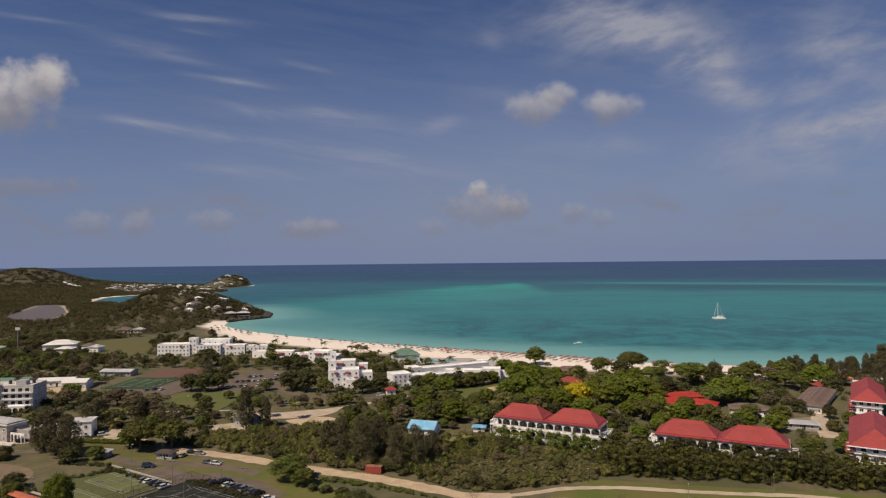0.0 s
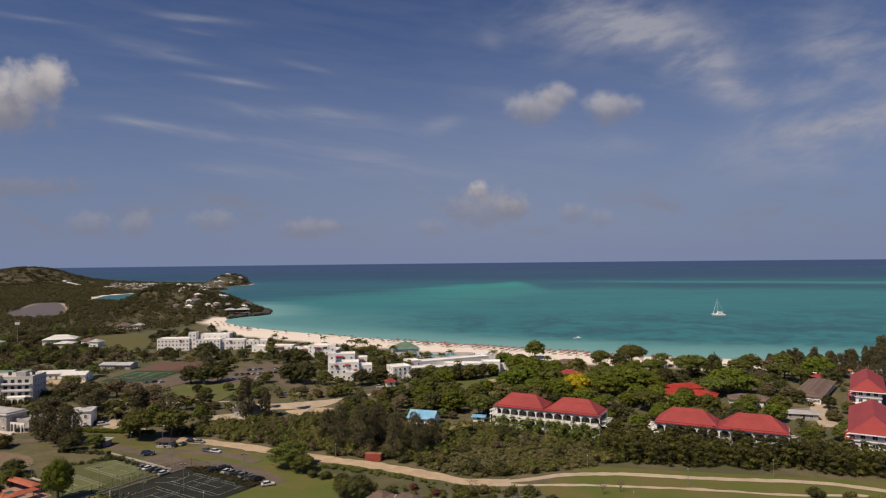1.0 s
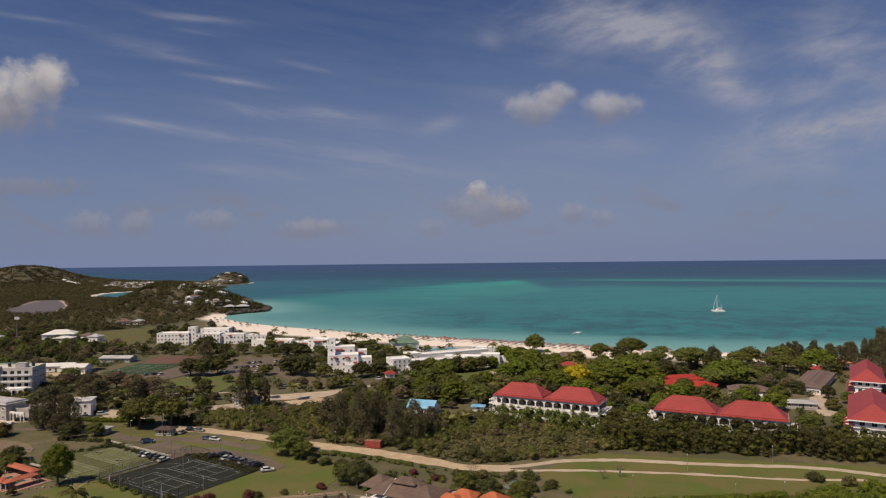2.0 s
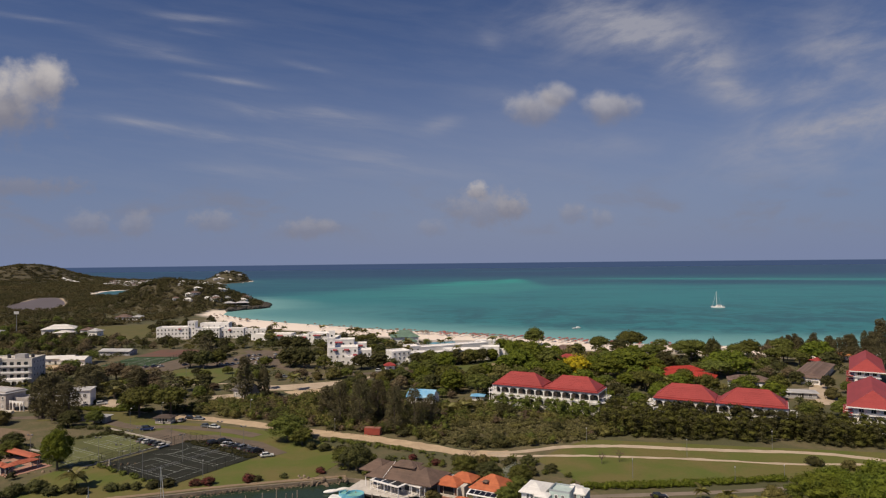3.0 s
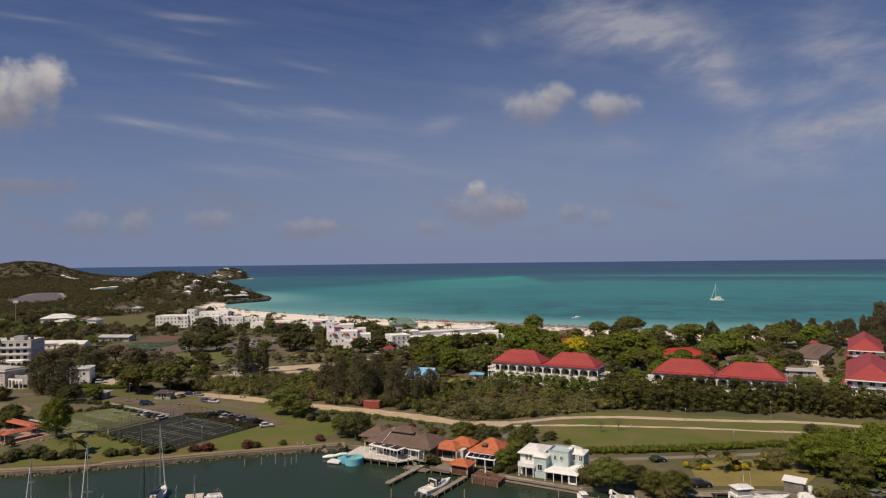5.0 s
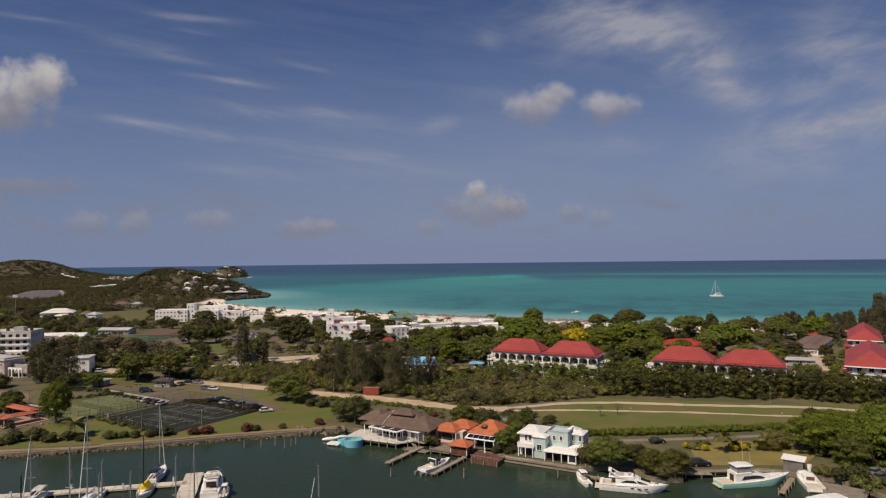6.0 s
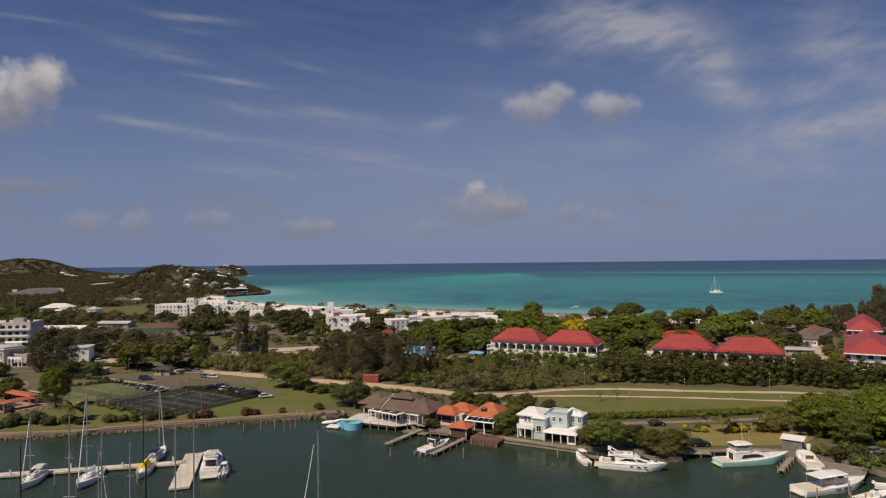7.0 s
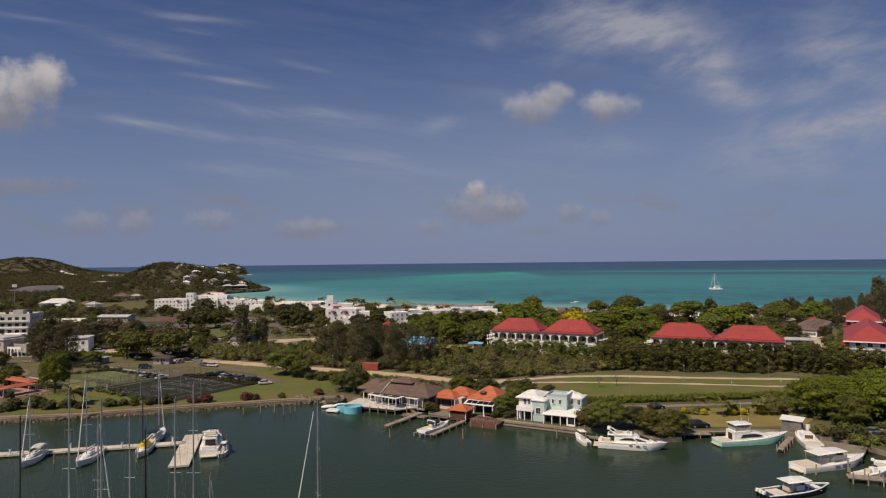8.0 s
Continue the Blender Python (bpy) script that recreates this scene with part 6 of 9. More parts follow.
# restaurant with brown hipped roofs on a deck over the water
R0 = (-11.0, 183.0)
rest = thing("restaurant", R0[0], R0[1], LAND, -27, "waterfront restaurant with brown shingled hipped roofs and a white veranda", "restaurant")
footprint(R0[0], R0[1], -27, 24, 16, 1)
part("wall", boxes((0.5, 0.8, -0.6, 16.0, 8.6, 3.9)), CREAM, rest)
part("floor", boxes((0, 0, -0.3, 20, 12, 0.35)), CONC, rest)
bm = bmesh.new()
hip(bm, 0, 0, 3.2, 19.4, 12.2, 3.0, 8.0, 0.25, 12)
main_roof = part("roof", bm, BROWN, rest, "brown shingle hipped roof")
bm = bmesh.new()
hip(bm, 7.0, -0.4, 3.35, 9.4, 12.6, 2.6, 0.1, 0.25, 11)
part("roof", bm, BROWN, rest)
bm = bmesh.new()
hip(bm, -10.5, 3.0, 3.0, 8.5, 9.0, 2.4, 1.0, 0.25, 9)
part("roof", bm, BROWN, rest)
part("cupola_wall", boxes((0.6, 0.2, 5.1, 5.6, 3.8, 0.9)), SHADEIN, rest, "dark louvred clerestory")
bm = bmesh.new()
hip(bm, 0.6, 0.2, 5.9, 7.4, 5.4, 1.15, 2.2, 0.22, 6)
part("cupola_roof", bm, BROWN, rest)
part("gutter", tubes(((-3.6, -6.2, 3.35), (-2.9, -0.4, 6.5), 0.07), n=5), WHITE, rest)
for i in range(9):
    part("post", boxes((-9.4 + 2.35 * i, -5.9, 0, 0.18, 0.18, 3.1)), WHITE, rest)
# its white veranda, in front and turned along the water
ver = thing("veranda", -14.8, 177.6, 1.25, -38, "white open veranda with roof panels beside the restaurant", "veranda")
part("roof", boxes((0, 0, 2.65, 10.6, 5.4, 0.2)), WHITE, ver)
for k in range(3):
    part("roof_panel", boxes((-3.3 + 3.2 * k, -0.2, 2.86, 2.7, 3.6, 0.06)), GLASS, ver, "dark glazed roof panel")
for sx_ in (-5.1, -2.5, 0, 2.5, 5.1):
    for sy_ in (-2.5, 2.5):
        part("post", boxes((sx_, sy_, 0, 0.16, 0.16, 2.7)), WHITE, ver)
part("window_wall", boxes((0, 2.3, 0, 10, 0.1, 2.6)), GLASS, ver)
part("railing", boxes((0, -2.6, 0.85, 10.4, 0.07, 0.08), (0, -2.6, 0.45, 10.4, 0.05, 0.05), (-5.2, 0, 0.85, 0.07, 5.2, 0.08)), WHITE, ver)
ver2 = thing("veranda", -7.6, 176.0, 1.25, -38, "small white open veranda beside the restaurant", "veranda")
part("roof", boxes((0, 0, 2.45, 6.0, 4.4, 0.2)), WHITE, ver2)
for sx_ in (-2.8, 0, 2.8):
    for sy_ in (-2.0, 2.0):
        part("post", boxes((sx_, sy_, 0, 0.16, 0.16, 2.5)), WHITE, ver2)
part("railing", boxes((0, -2.1, 0.85, 5.8, 0.07, 0.08), (2.9, 0, 0.85, 0.07, 4.2, 0.08)), WHITE, ver2)
for i in range(14):
    part("baluster", boxes((-2.7 + 0.42 * i, -2.1, 0, 0.05, 0.05, 0.85)), WHITE, ver2)
deck = thing("restaurant_deck", 0, 0, 0, 0, "white timber deck on piles over the harbour", "deck")
decking(deck, [(-27.5, 178.5), (-12.5, 171.6), (-4.6, 175.4), (-8, 181), (-24, 187)], 1.3, mat("white_decking", (0.62, 0.58, 0.53), (0.52, 0.48, 0.44), 0.5, 5.0, 0.8, 0.1))
part("fascia", boxes((-20.0, 175.0, 0.75, 16.4, 0.12, 0.5, -24.7)), SHADEIN, deck)
piles(deck, [(-26.5 + 2.33 * i, 177.6 - 1.07 * i) for i in range(7)] + [(-9.5, 172.8), (-6.6, 174.2)], -2, 1.7, 0.16)
STEPS = thing("steps", -7.5, 172.6, 0, -38, "grey timber steps down to a landing", "steps")
for k in range(5):
    part("tread", boxes((0.5 * k, -0.6 - 0.3 * k, 1.0 - 0.17 * k, 1.6, 0.35, 0.08)), WOOD, STEPS)
decking(STEPS, [(-0.5, -4.6), (6.5, -3.4), (6.5, -1.2), (-0.5, -2.0)], 0.55, WOOD, "landing")
piles(STEPS, [(0, -4.2), (3, -3.8), (6, -3.2)], -2, 1.1)
tub = thing("float_bar", -24.6, 175.2, 0.0, -20, "pale blue round float with an open top beside the deck", "float")
for (ox, oy, r, hh) in ((0.4, 0, 2.5, 1.75), (-2.9, 0.6, 1.7, 1.5)):
    bm = bmesh.new()
    for rr in (r, r - 0.18):
        bmesh.ops.create_cone(bm, cap_ends=False, segments=28, radius1=rr, radius2=rr, depth=hh, matrix=Matrix.Translation((ox, oy, hh / 2)))
    for i in range(28):
        a0, a1 = 2 * math.pi * i / 28, 2 * math.pi * (i + 1) / 28
        face(bm, *[(ox + q * math.cos(a), oy + q * math.sin(a), hh) for q, a in ((r, a0), (r, a1), (r - 0.18, a1), (r - 0.18, a0))])
    part("wall", bm, BLUEC, tub)
    bm = bmesh.new()
    bmesh.ops.create_cone(bm, cap_ends=True, segments=28, radius1=r - 0.2, radius2=r - 0.2, depth=0.1, matrix=Matrix.Translation((ox, oy, hh * 0.72)))
    part("floor", bm, mat("sea_green_canvas", (0.22, 0.50, 0.46)), tub)
raft = thing("raft", -29.4, 175.8, 0.2, -20, "small white floating platform", "raft")
part("platform", boxes((0, 0, 0, 3.6, 2.6, 0.5, 0, 0, 0, 0.08)), GEL, raft)
part("float", boxes((-1.2, -1.0, -0.3, 0.5, 0.5, 0.4), (1.2, -1.0, -0.3, 0.5, 0.5, 0.4)), RUBBER, raft)
for (bx, by, rz, s) in ((-31.5, 180.5, 15, 1.0), (-28.6, 181.5, 25, 0.9)):
    kb = thing("dinghy", bx, by, 0.55 if by > 181 else 0.35, rz, "upturned small white dinghy on the bank", "dinghy", "dinghies")
    bm = bmesh.new()
    bmesh.ops.create_uvsphere(bm, u_segments=16, v_segments=8, radius=1.0, matrix=Matrix.Diagonal((2.3 * s, 0.8 * s, 0.55 * s, 1)))
    part("hull", bm, GEL, kb, smooth=True)
jetty(-13.7, 157.2, -5.6, 170.4, 1.5, 0.75, "grey plank jetty below the restaurant", 3.4, 0.35)
jetty(-2.6, 148.6, 5.4, 161.4, 1.3, 0.75, "grey plank jetty beside a moored cruiser", 3.0, 0.4)

# two villas with orange tiled roofs, a boathouse and decks
va = thing("villa", 3.2, 178.2, LAND, -28, "waterfront villa with orange tiled hipped roofs", "house", "waterfront houses")
va.matrix_basis = va.matrix_basis @ Matrix.Diagonal((0.86, 0.86, 0.86, 1))
footprint(3.6, 177.8, -28, 14, 12)
part("wall", boxes((0, 0.5, -1, 9.6, 9.0, 4.1)), CREAM, va)
bm = bmesh.new()
hip(bm, -1.2, -1.8, 3.2, 8.8, 7.8, 1.9, 2.0, 0.2, 10)
part("roof", bm, ORANGE, va, "orange clay-tiled roof")
bm = bmesh.new()
hip(bm, 1.8, 2.6, 3.6, 8.4, 7.4, 1.9, 2.0, 0.2, 10)
part("roof", bm, ORANGE, va)
part("terrace_wall", boxes((-1, -6.0, -1.2, 9, 0.3, 1.9), (3.4, -4.6, -0.2, 0.3, 3, 3.2)), CREAM, va)
part("door", boxes((-0.6, -4.06, 0, 3.4, 0.12, 2.3)), SHADEIN, va)
part("shutter", boxes((-3.2, -4.07, 0, 1.1, 0.12, 2.3)), DARKWOOD, va)
part("shutter", boxes((2.0, -4.07, 0, 1.1, 0.12, 2.3)), DARKWOOD, va)
part("floor", boxes((-0.6, -5.0, -1.1, 9.6, 3.4, 1.1)), mat("terracotta_paving", (0.36, 0.17, 0.11), (0.28, 0.13, 0.09)), va)
vb = thing("villa", 12.8, 173.2, LAND, -29, "waterfront villa with a steep orange roof and solar panels", "house", "waterfront houses")
vb.matrix_basis = vb.matrix_basis @ Matrix.Diagonal((0.86, 0.86, 0.84, 1))
footprint(12.4, 174.0, -29, 13, 13)
part("wall", boxes((0, 0.4, -1, 9.4, 9.4, 4.6)), CREAM, vb)
bm = bmesh.new()
hip(bm, 0, 0.3, 3.75, 11.4, 11.2, 3.3, 1.2, 0.22, 13)
vroof = part("roof", bm, ORANGE, vb, "steep orange clay-tiled roof")
part("ridge_cap", tubes(((-0.6, 0.3, 7.08), (-5.7, -5.3, 3.8), 0.1), ((0.6, 0.3, 7.08), (5.7, -5.3, 3.8), 0.1), ((0.6, 0.3, 7.08), (5.7, 5.9, 3.8), 0.1), ((-0.6, 0.3, 7.08), (0.6, 0.3, 7.08), 0.1), n=5), ORANGE, vroof)
bm = bmesh.new()
box(bm, -0.9, -2.9, 5.15, 1.3, 1.4, 0.5)
hip(bm, -0.9, -3.0, 5.7, 1.9, 1.9, 0.6, 0.1, 0.08, 2)
part("dormer", bm, BROWN, vb, "small dark roof dormer")
bm = bmesh.new()
face(bm, (-5.2, -5.2, 3.5), (-5.2, -8.0, 2.75), (4.6, -8.0, 2.75), (4.6, -5.2, 3.5))
face(bm, (-5.2, -5.2, 3.4), (4.6, -5.2, 3.4), (4.6, -8.0, 2.6), (-5.2, -8.0, 2.6))
face(bm, (-5.2, -8.0, 2.6), (4.6, -8.0, 2.6), (4.6, -8.0, 2.75), (-5.2, -8.0, 2.75))
part("porch_roof", bm, WHITE, vb)
for k in range(5):
    bm = bmesh.new()
    u = -4.6 + 1.8 * k
    face(bm, (u, -5.6, 3.47), (u, -7.6, 2.93), (u + 1.65, -7.6, 2.93), (u + 1.65, -5.6, 3.47))
    part("solar_panel", bm, mat("solar_cell", (0.012, 0.014, 0.022), (0.02, 0.02, 0.03), 1.0, 3.0, 0.2), vb, "dark blue-black solar panel")
for u in (-5.0, -1.8, 1.4, 4.4):
    part("post", boxes((u, -7.8, -0.4, 0.22, 0.22, 3.1)), WHITE, vb)
part("door", boxes((0, -4.36, 0, 5.4, 0.12, 2.4)), SHADEIN, vb)
gz = thing("boathouse", 4.7, 165.0, 0.0, -28, "timber boathouse on the water with an orange tiled roof", "boathouse")
gz.matrix_basis = gz.matrix_basis @ Matrix.Diagonal((0.80, 0.80, 0.86, 1))
part("floor", boxes((0, 0, 0.55, 6.2, 5.0, 0.3)), DARKWOOD, gz)
for sx_ in (-2.8, 2.8):
    for sy_ in (-2.2, 2.2):
        part("post", boxes((sx_, sy_, -1.5, 0.22, 0.22, 5.0)), WHITE, gz)
for face_no, (cx_, cy_, lx_, ly_) in enumerate(((0, -2.25, 5.4, 0.06), (2.85, 0, 0.06, 4.2), (-2.85, 0, 0.06, 4.2))):
    for k in range(9):
        part("slat", boxes((cx_, cy_, 0.95 + 0.2 * k, lx_, ly_, 0.15)), DARKWOOD, gz)
# near-black box behind the slats paints the shade inside
part("inner_wall", boxes((0, 0.4, 0.85, 5.2, 3.2, 2.2)), SHADEIN, gz)
bm = bmesh.new()
hip(bm, 0, 0, 3.45, 7.4, 6.2, 1.4, 1.4, 0.18, 7)
part("roof", bm, ORANGE, gz, "orange clay-tiled roof")
dk = thing("villa_deck", 0, 0, 0, 0, "brown timber deck with railings over the water", "deck")
decking(dk, [(6.6, 159.2), (13.0, 155.6), (15.4, 160.4), (12, 166.5), (8, 167)], 1.0, DARKWOOD)
decking(dk, [(-3.6, 166.5), (1.4, 163.6), (3.4, 167.5), (0, 172)], 1.0, WOOD)
part("skirt", boxes((9.8, 157.3, -0.2, 7.4, 0.1, 1.1, -29.4), (14.2, 158.0, -0.2, 5.4, 0.1, 1.1, 63)), DARKWOOD, dk)
for k in range(9):
    part("baluster", boxes((6.8 + 0.78 * k, 159.1 - 0.44 * k, 1.0, 0.08, 0.08, 0.95)), WOOD, dk)
part("railing", boxes((9.8, 157.35, 1.9, 7.3, 0.1, 0.08, -29.4), (-1.1, 165.0, 1.9, 5.8, 0.1, 0.08, -30), (-1.1, 165.0, 1.3, 5.8, 0.06, 0.4, -30)), WOOD, dk)
piles(dk, [(7, 158.6), (9.8, 157.0), (12.8, 155.5), (14.6, 159.6), (-3.2, 166.2), (-0.8, 164.8)], -2, 1.2)
umb = thing("sun_umbrella", 10.3, 160.6, 1.0, 0, "folded white sun umbrella on a deck", "umbrella")
part("pole", tubes(((0, 0, 0), (0, 0, 2.3), 0.04), n=6), WOOD, umb)
part("canopy", tubes(((0, 0, 0.9), (0, 0, 2.4), 0.24, 0.05), n=8), GEL, umb)

# white and mint house with its terrace
wh = thing("waterfront_house", 25.4, 159.6, LAND, -27, "white and pale mint two-storey house with white roofs", "house", "waterfront houses")
wh.matrix_basis = wh.matrix_basis @ Matrix.Diagonal((0.80, 0.80, 0.86, 1))
footprint(25.4, 160.6, -27, 18, 14)
WR = mat("white_painted_roof", (0.86, 0.84, 0.81), (0.78, 0.76, 0.73), 0.2, 2.0, 0.6, 0.05, island=0.05)
part("wall", boxes((-5.2, 4.6, -1, 6.4, 10.4, 7.3)), WHITE, wh, "white rendered wing")
bm = bmesh.new()
hip(bm, -5.2, 4.4, 6.3, 7.8, 11.8, 1.5, 0.05, 0.22, 8)
part("roof", bm, WR, wh, "white sheet-metal hipped roof")
part("wall", boxes((-1.6, 0.2, -1, 3.9, 4.4, 7.0)), MINT, wh, "pale mint rendered tower")
bm = bmesh.new()
hip(bm, -1.6, 0.2, 6.0, 4.6, 5.1, 0.7, 0.4, 0.2, 3)
part("roof", bm, WR, wh)
part("wall", boxes((3.2, 4.6, -1, 6.4, 6.6, 7.9)), MINT, wh, "pale mint rendered block")
part("parapet", boxes((3.2, 1.4, 6.9, 6.6, 0.25, 0.5), (6.4, 4.6, 6.9, 0.25, 6.6, 0.5), (0.1, 4.6, 6.9, 0.25, 6.6, 0.5), (3.2, 7.8, 6.9, 6.6, 0.25, 0.5)), mat("grey_blue_render", (0.42, 0.47, 0.50)), wh)
part("wall", boxes((7.6, 7.6, -1, 5.4, 6.4, 7.3)), MINT, wh)
bm = bmesh.new()
hip(bm, 6.0, 8.6, 6.4, 4.4, 5.6, 1.3, 0.05, 0.2, 6)
part("roof", bm, WR, wh)
bm = bmesh.new()
hip(bm, 8.6, 7.2, 6.3, 3.9, 6.2, 0.8, 0.5, 0.2, 4)
part("roof", bm, WR, wh)
part("porch_slab", boxes((8.6, 3.0, 2.9, 4.4, 3.6, 0.3)), WHITE, wh)
bm = bmesh.new()
hip(bm, 5.4, -0.8, 2.75, 10.6, 6.6, 0.75, 5.6, 0.2, 5)
part("veranda_roof", bm, WR, wh, "white sheet-metal veranda roof")
for u in (0.6, 3.2, 5.8, 8.0, 10.2):
    part("post", boxes((u, -3.7, -0.2, 0.22, 0.22, 2.8)), WHITE, wh)
# near-black slab paints the shade at the back of the veranda
part("inner_wall", boxes((4.6, -0.2, -0.2, 8.4, 0.3, 2.8)), SHADEIN, wh)
part("wall", boxes((9.0, -1.6, -0.4, 2.6, 4.0, 0.9), (9.0, -1.6, 2.4, 2.6, 4.0, 0.4), (7.8, -3.5, -0.4, 0.25, 0.25, 3.0)), WHITE, wh)
part("screen", boxes((9.0, -3.5, 0.5, 2.4, 0.06, 1.9), (10.2, -1.6, 0.5, 0.06, 3.8, 1.9)), GLASS, wh)
for (u, v, z, w_, h_) in ((-6.3, -0.66, 4.3, 0.8, 1.6), (-5.0, -0.66, 4.3, 0.8, 1.6), (-1.6, -2.06, 2.2, 1.5, 1.7), (2.2, 1.22, 4.8, 0.9, 1.3), (4.3, 1.22, 4.8, 0.9, 1.3), (7.3, 4.22, 4.4, 1.0, 1.8), (9.4, 4.22, 4.4, 1.0, 1.6)):
    window(wh, u, v, z, w_, h_, 0)
window(wh, -8.46, 3.0, 4.2, 1.1, 1.4, -90)
window(wh, -8.46, 7.0, 4.2, 1.1, 1.4, -90)
part("balcony", boxes((-5.8, -1.6, 2.7, 5.4, 2.2, 0.25), (-5.8, -2.65, 2.9, 5.4, 0.12, 1.0), (-8.45, -1.6, 2.9, 0.12, 2.2, 1.0)), WHITE, wh)
# flat dark sheet on the solid wall paints the porch shade below the balcony
part("porch_opening", boxes((-5.4, -0.7, 0, 4.0, 0.1, 2.3)), SHADEIN, wh)
for u in (-8.2, -5.9, -3.6):
    part("post", boxes((u, -2.5, -0.2, 0.25, 0.25, 2.9)), WHITE, wh)
for k, (u, v) in enumerate(((1.8, -2.2), (3.0, -1.8), (4.6, -2.0), (6.0, -2.3))):
    part("table", boxes((u, v, 0.45, 0.7, 0.7, 0.05), (u, v, -0.2, 0.08, 0.08, 0.65)), DARKWOOD, wh)
tr = thing("terrace", 0, 0, 0, 0, "pale paved waterfront terrace with timber edge", "terrace")
decking(tr, [(13.6, 161.4), (16.4, 159.6), (32.0, 151.0), (33.4, 153.4), (29, 158), (18, 166)], 0.98, CONC, "paving")
part("edge_beam", boxes((23.0, 155.75, 0.55, 21.4, 0.4, 0.5, -29.0), (22.4, 155.2, 0.1, 20.0, 0.3, 0.35, -29.0)), WOOD, tr)
piles(tr, [(15.0 + 2.7 * i, 159.9 - 1.5 * i) for i in range(7)], -2, 0.9, 0.12)

# docks on the far side of the basin
jetty(31.4, 146.4, 38.0, 142.8, 1.6, 0.75, "brown plank dock beside the terrace", 2.4, 0.5)
jetty(53.6, 147.6, 60.6, 147.0, 3.2, 0.85, "brown timber landing at the lawn's edge", 2.4, 0.2)
jetty(69.8, 134.0, 77.0, 143.0, 1.2, 0.8, "grey plank dock between two boats", 2.6, 0.7)
dr = thing("boat_deck", 0, 0, 0, 0, "weathered timber deck on piles at the boat slips", "deck")
decking(dr, [(77.2, 131.0), (83.6, 128.6), (88.6, 134.6), (81.6, 140.6)], 0.9, WOOD)
piles(dr, [(77.4, 131.2), (80.2, 130.0), (83.4, 128.8), (86.2, 132.2), (80, 135.2), (81.8, 139.6)], -2, 1.7)
part("rail", boxes((88.2, 133.8, 1.6, 14.2, 0.08, 0.08, 50.3)), WOOD, dr)
jetty(73.2, 117.2, 86.0, 112.0, 2.6, 0.9, "weathered timber dock with tall posts", 2.0, 1.2)
jetty(57.5, 148.6, 78.0, 147.6, 1.6, 0.85, "brown timber quay along the lawn", 3.0, 0.1)
hut = thing("boat_hut", 79.8, 147.4, LAND, -38, "weathered grey timber hut with a white roof", "hut")
hut.matrix_basis = hut.matrix_basis @ Matrix.Diagonal((0.78, 0.78, 0.95, 1))
footprint(80.4, 148.2, -38, 7, 5)
for k in range(12):
    part("board", boxes((0, -1.7, 0.24 * k, 5.0, 0.08, 0.21), (2.5, 0, 0.24 * k, 0.08, 3.4, 0.21), (-2.5, 0, 0.24 * k, 0.08, 3.4, 0.21)), mat("grey_boards", (0.20, 0.18, 0.165), (0.14, 0.125, 0.115), 0.8, 6.0, island=0.2), hut)
# near-black box fills the hut, its inner shade put into the colour
part("inner_wall", boxes((0, 0.1, -0.3, 4.8, 3.3, 3.1)), SHADEIN, hut)
part("roof", boxes((0, 0, 2.95, 6.2, 4.4, 0.14, 0, 5, 0)), GEL, hut)
tk = thing("water_tank", 82.6, 146.2, LAND + 0.2, 0, "small pale plastic water tank", "tank")
part("body", tubes(((0, 0, 0), (0, 0, 1.5), 0.6, 0.55), n=14), GEL, tk)

# floating pontoon on the other side
pon = thing("pontoon", -57.5, 145.4, 0.0, 0, "long pale floating pontoon with finger piers", "pontoon")
pl = math.hypot(70, 14)
ang = math.degrees(math.atan2(-14.0, -70.0))
first = part("deck_panel", boxes((0, 0, 0.28, 2.9, 2.5, 0.36)), mat("pale_pontoon_deck", (0.62, 0.55, 0.47), (0.52, 0.46, 0.39), 0.5, 5.0, 0.85, 0.15, each=0.1), pon)
for i in range(24):
    m = pose(0, 0, 0, 0, 0, ang) @ pose(1.5 + 3.0 * i, 0, 0)
    if i == 0:
        first.matrix_basis = m
    else:
        again("deck_panel", first, pon, m)
first = part("float", boxes((0, 0, -0.3, 2.0, 2.0, 0.6)), RUBBER, pon)
for i in range(24):
    m = pose(0, 0, 0, 0, 0, ang) @ pose(1.5 + 3.0 * i, 0, 0)
    if i == 0:
        first.matrix_basis = m
    else:
        again("float", first, pon, m)
ping = thing("pontoon", -55.3, 140.3, 0.0, 104, "wide pale pontoon end beside a motor yacht", "pontoon")
first = part("deck_panel", boxes((0, 0, 0.28, 3.9, 3.9, 0.36)), MATS["pale_pontoon_deck"], ping)
first.matrix_basis = pose(-10, 0, 0)
for i in range(1, 6):
    again("deck_panel", first, ping, pose(-10 + 4.0 * i, 0, 0))
part("float", boxes((0, 0, -0.3, 22, 3.2, 0.6)), RUBBER, ping)
for k, d in enumerate((1, 11, 22, 33, 44, 52)):
    p = pose(-57.5, 145.4, 0, 0, 0, ang) @ Vector((d + 2, 1.0 if k % 2 else -1.0, 0))
    pd = thing("power_pedestal", p.x, p.y, 0.62, 0, "white power pedestal on the pontoon", "pedestal", "pedestals")
    part("body", boxes((0, 0, 0, 0.32, 0.32, 1.0, 0, 0, 0, 0.04)), GEL, pd)
    part("cap", boxes((0, 0, 1.0, 0.4, 0.4, 0.14)), BLUEC, pd)
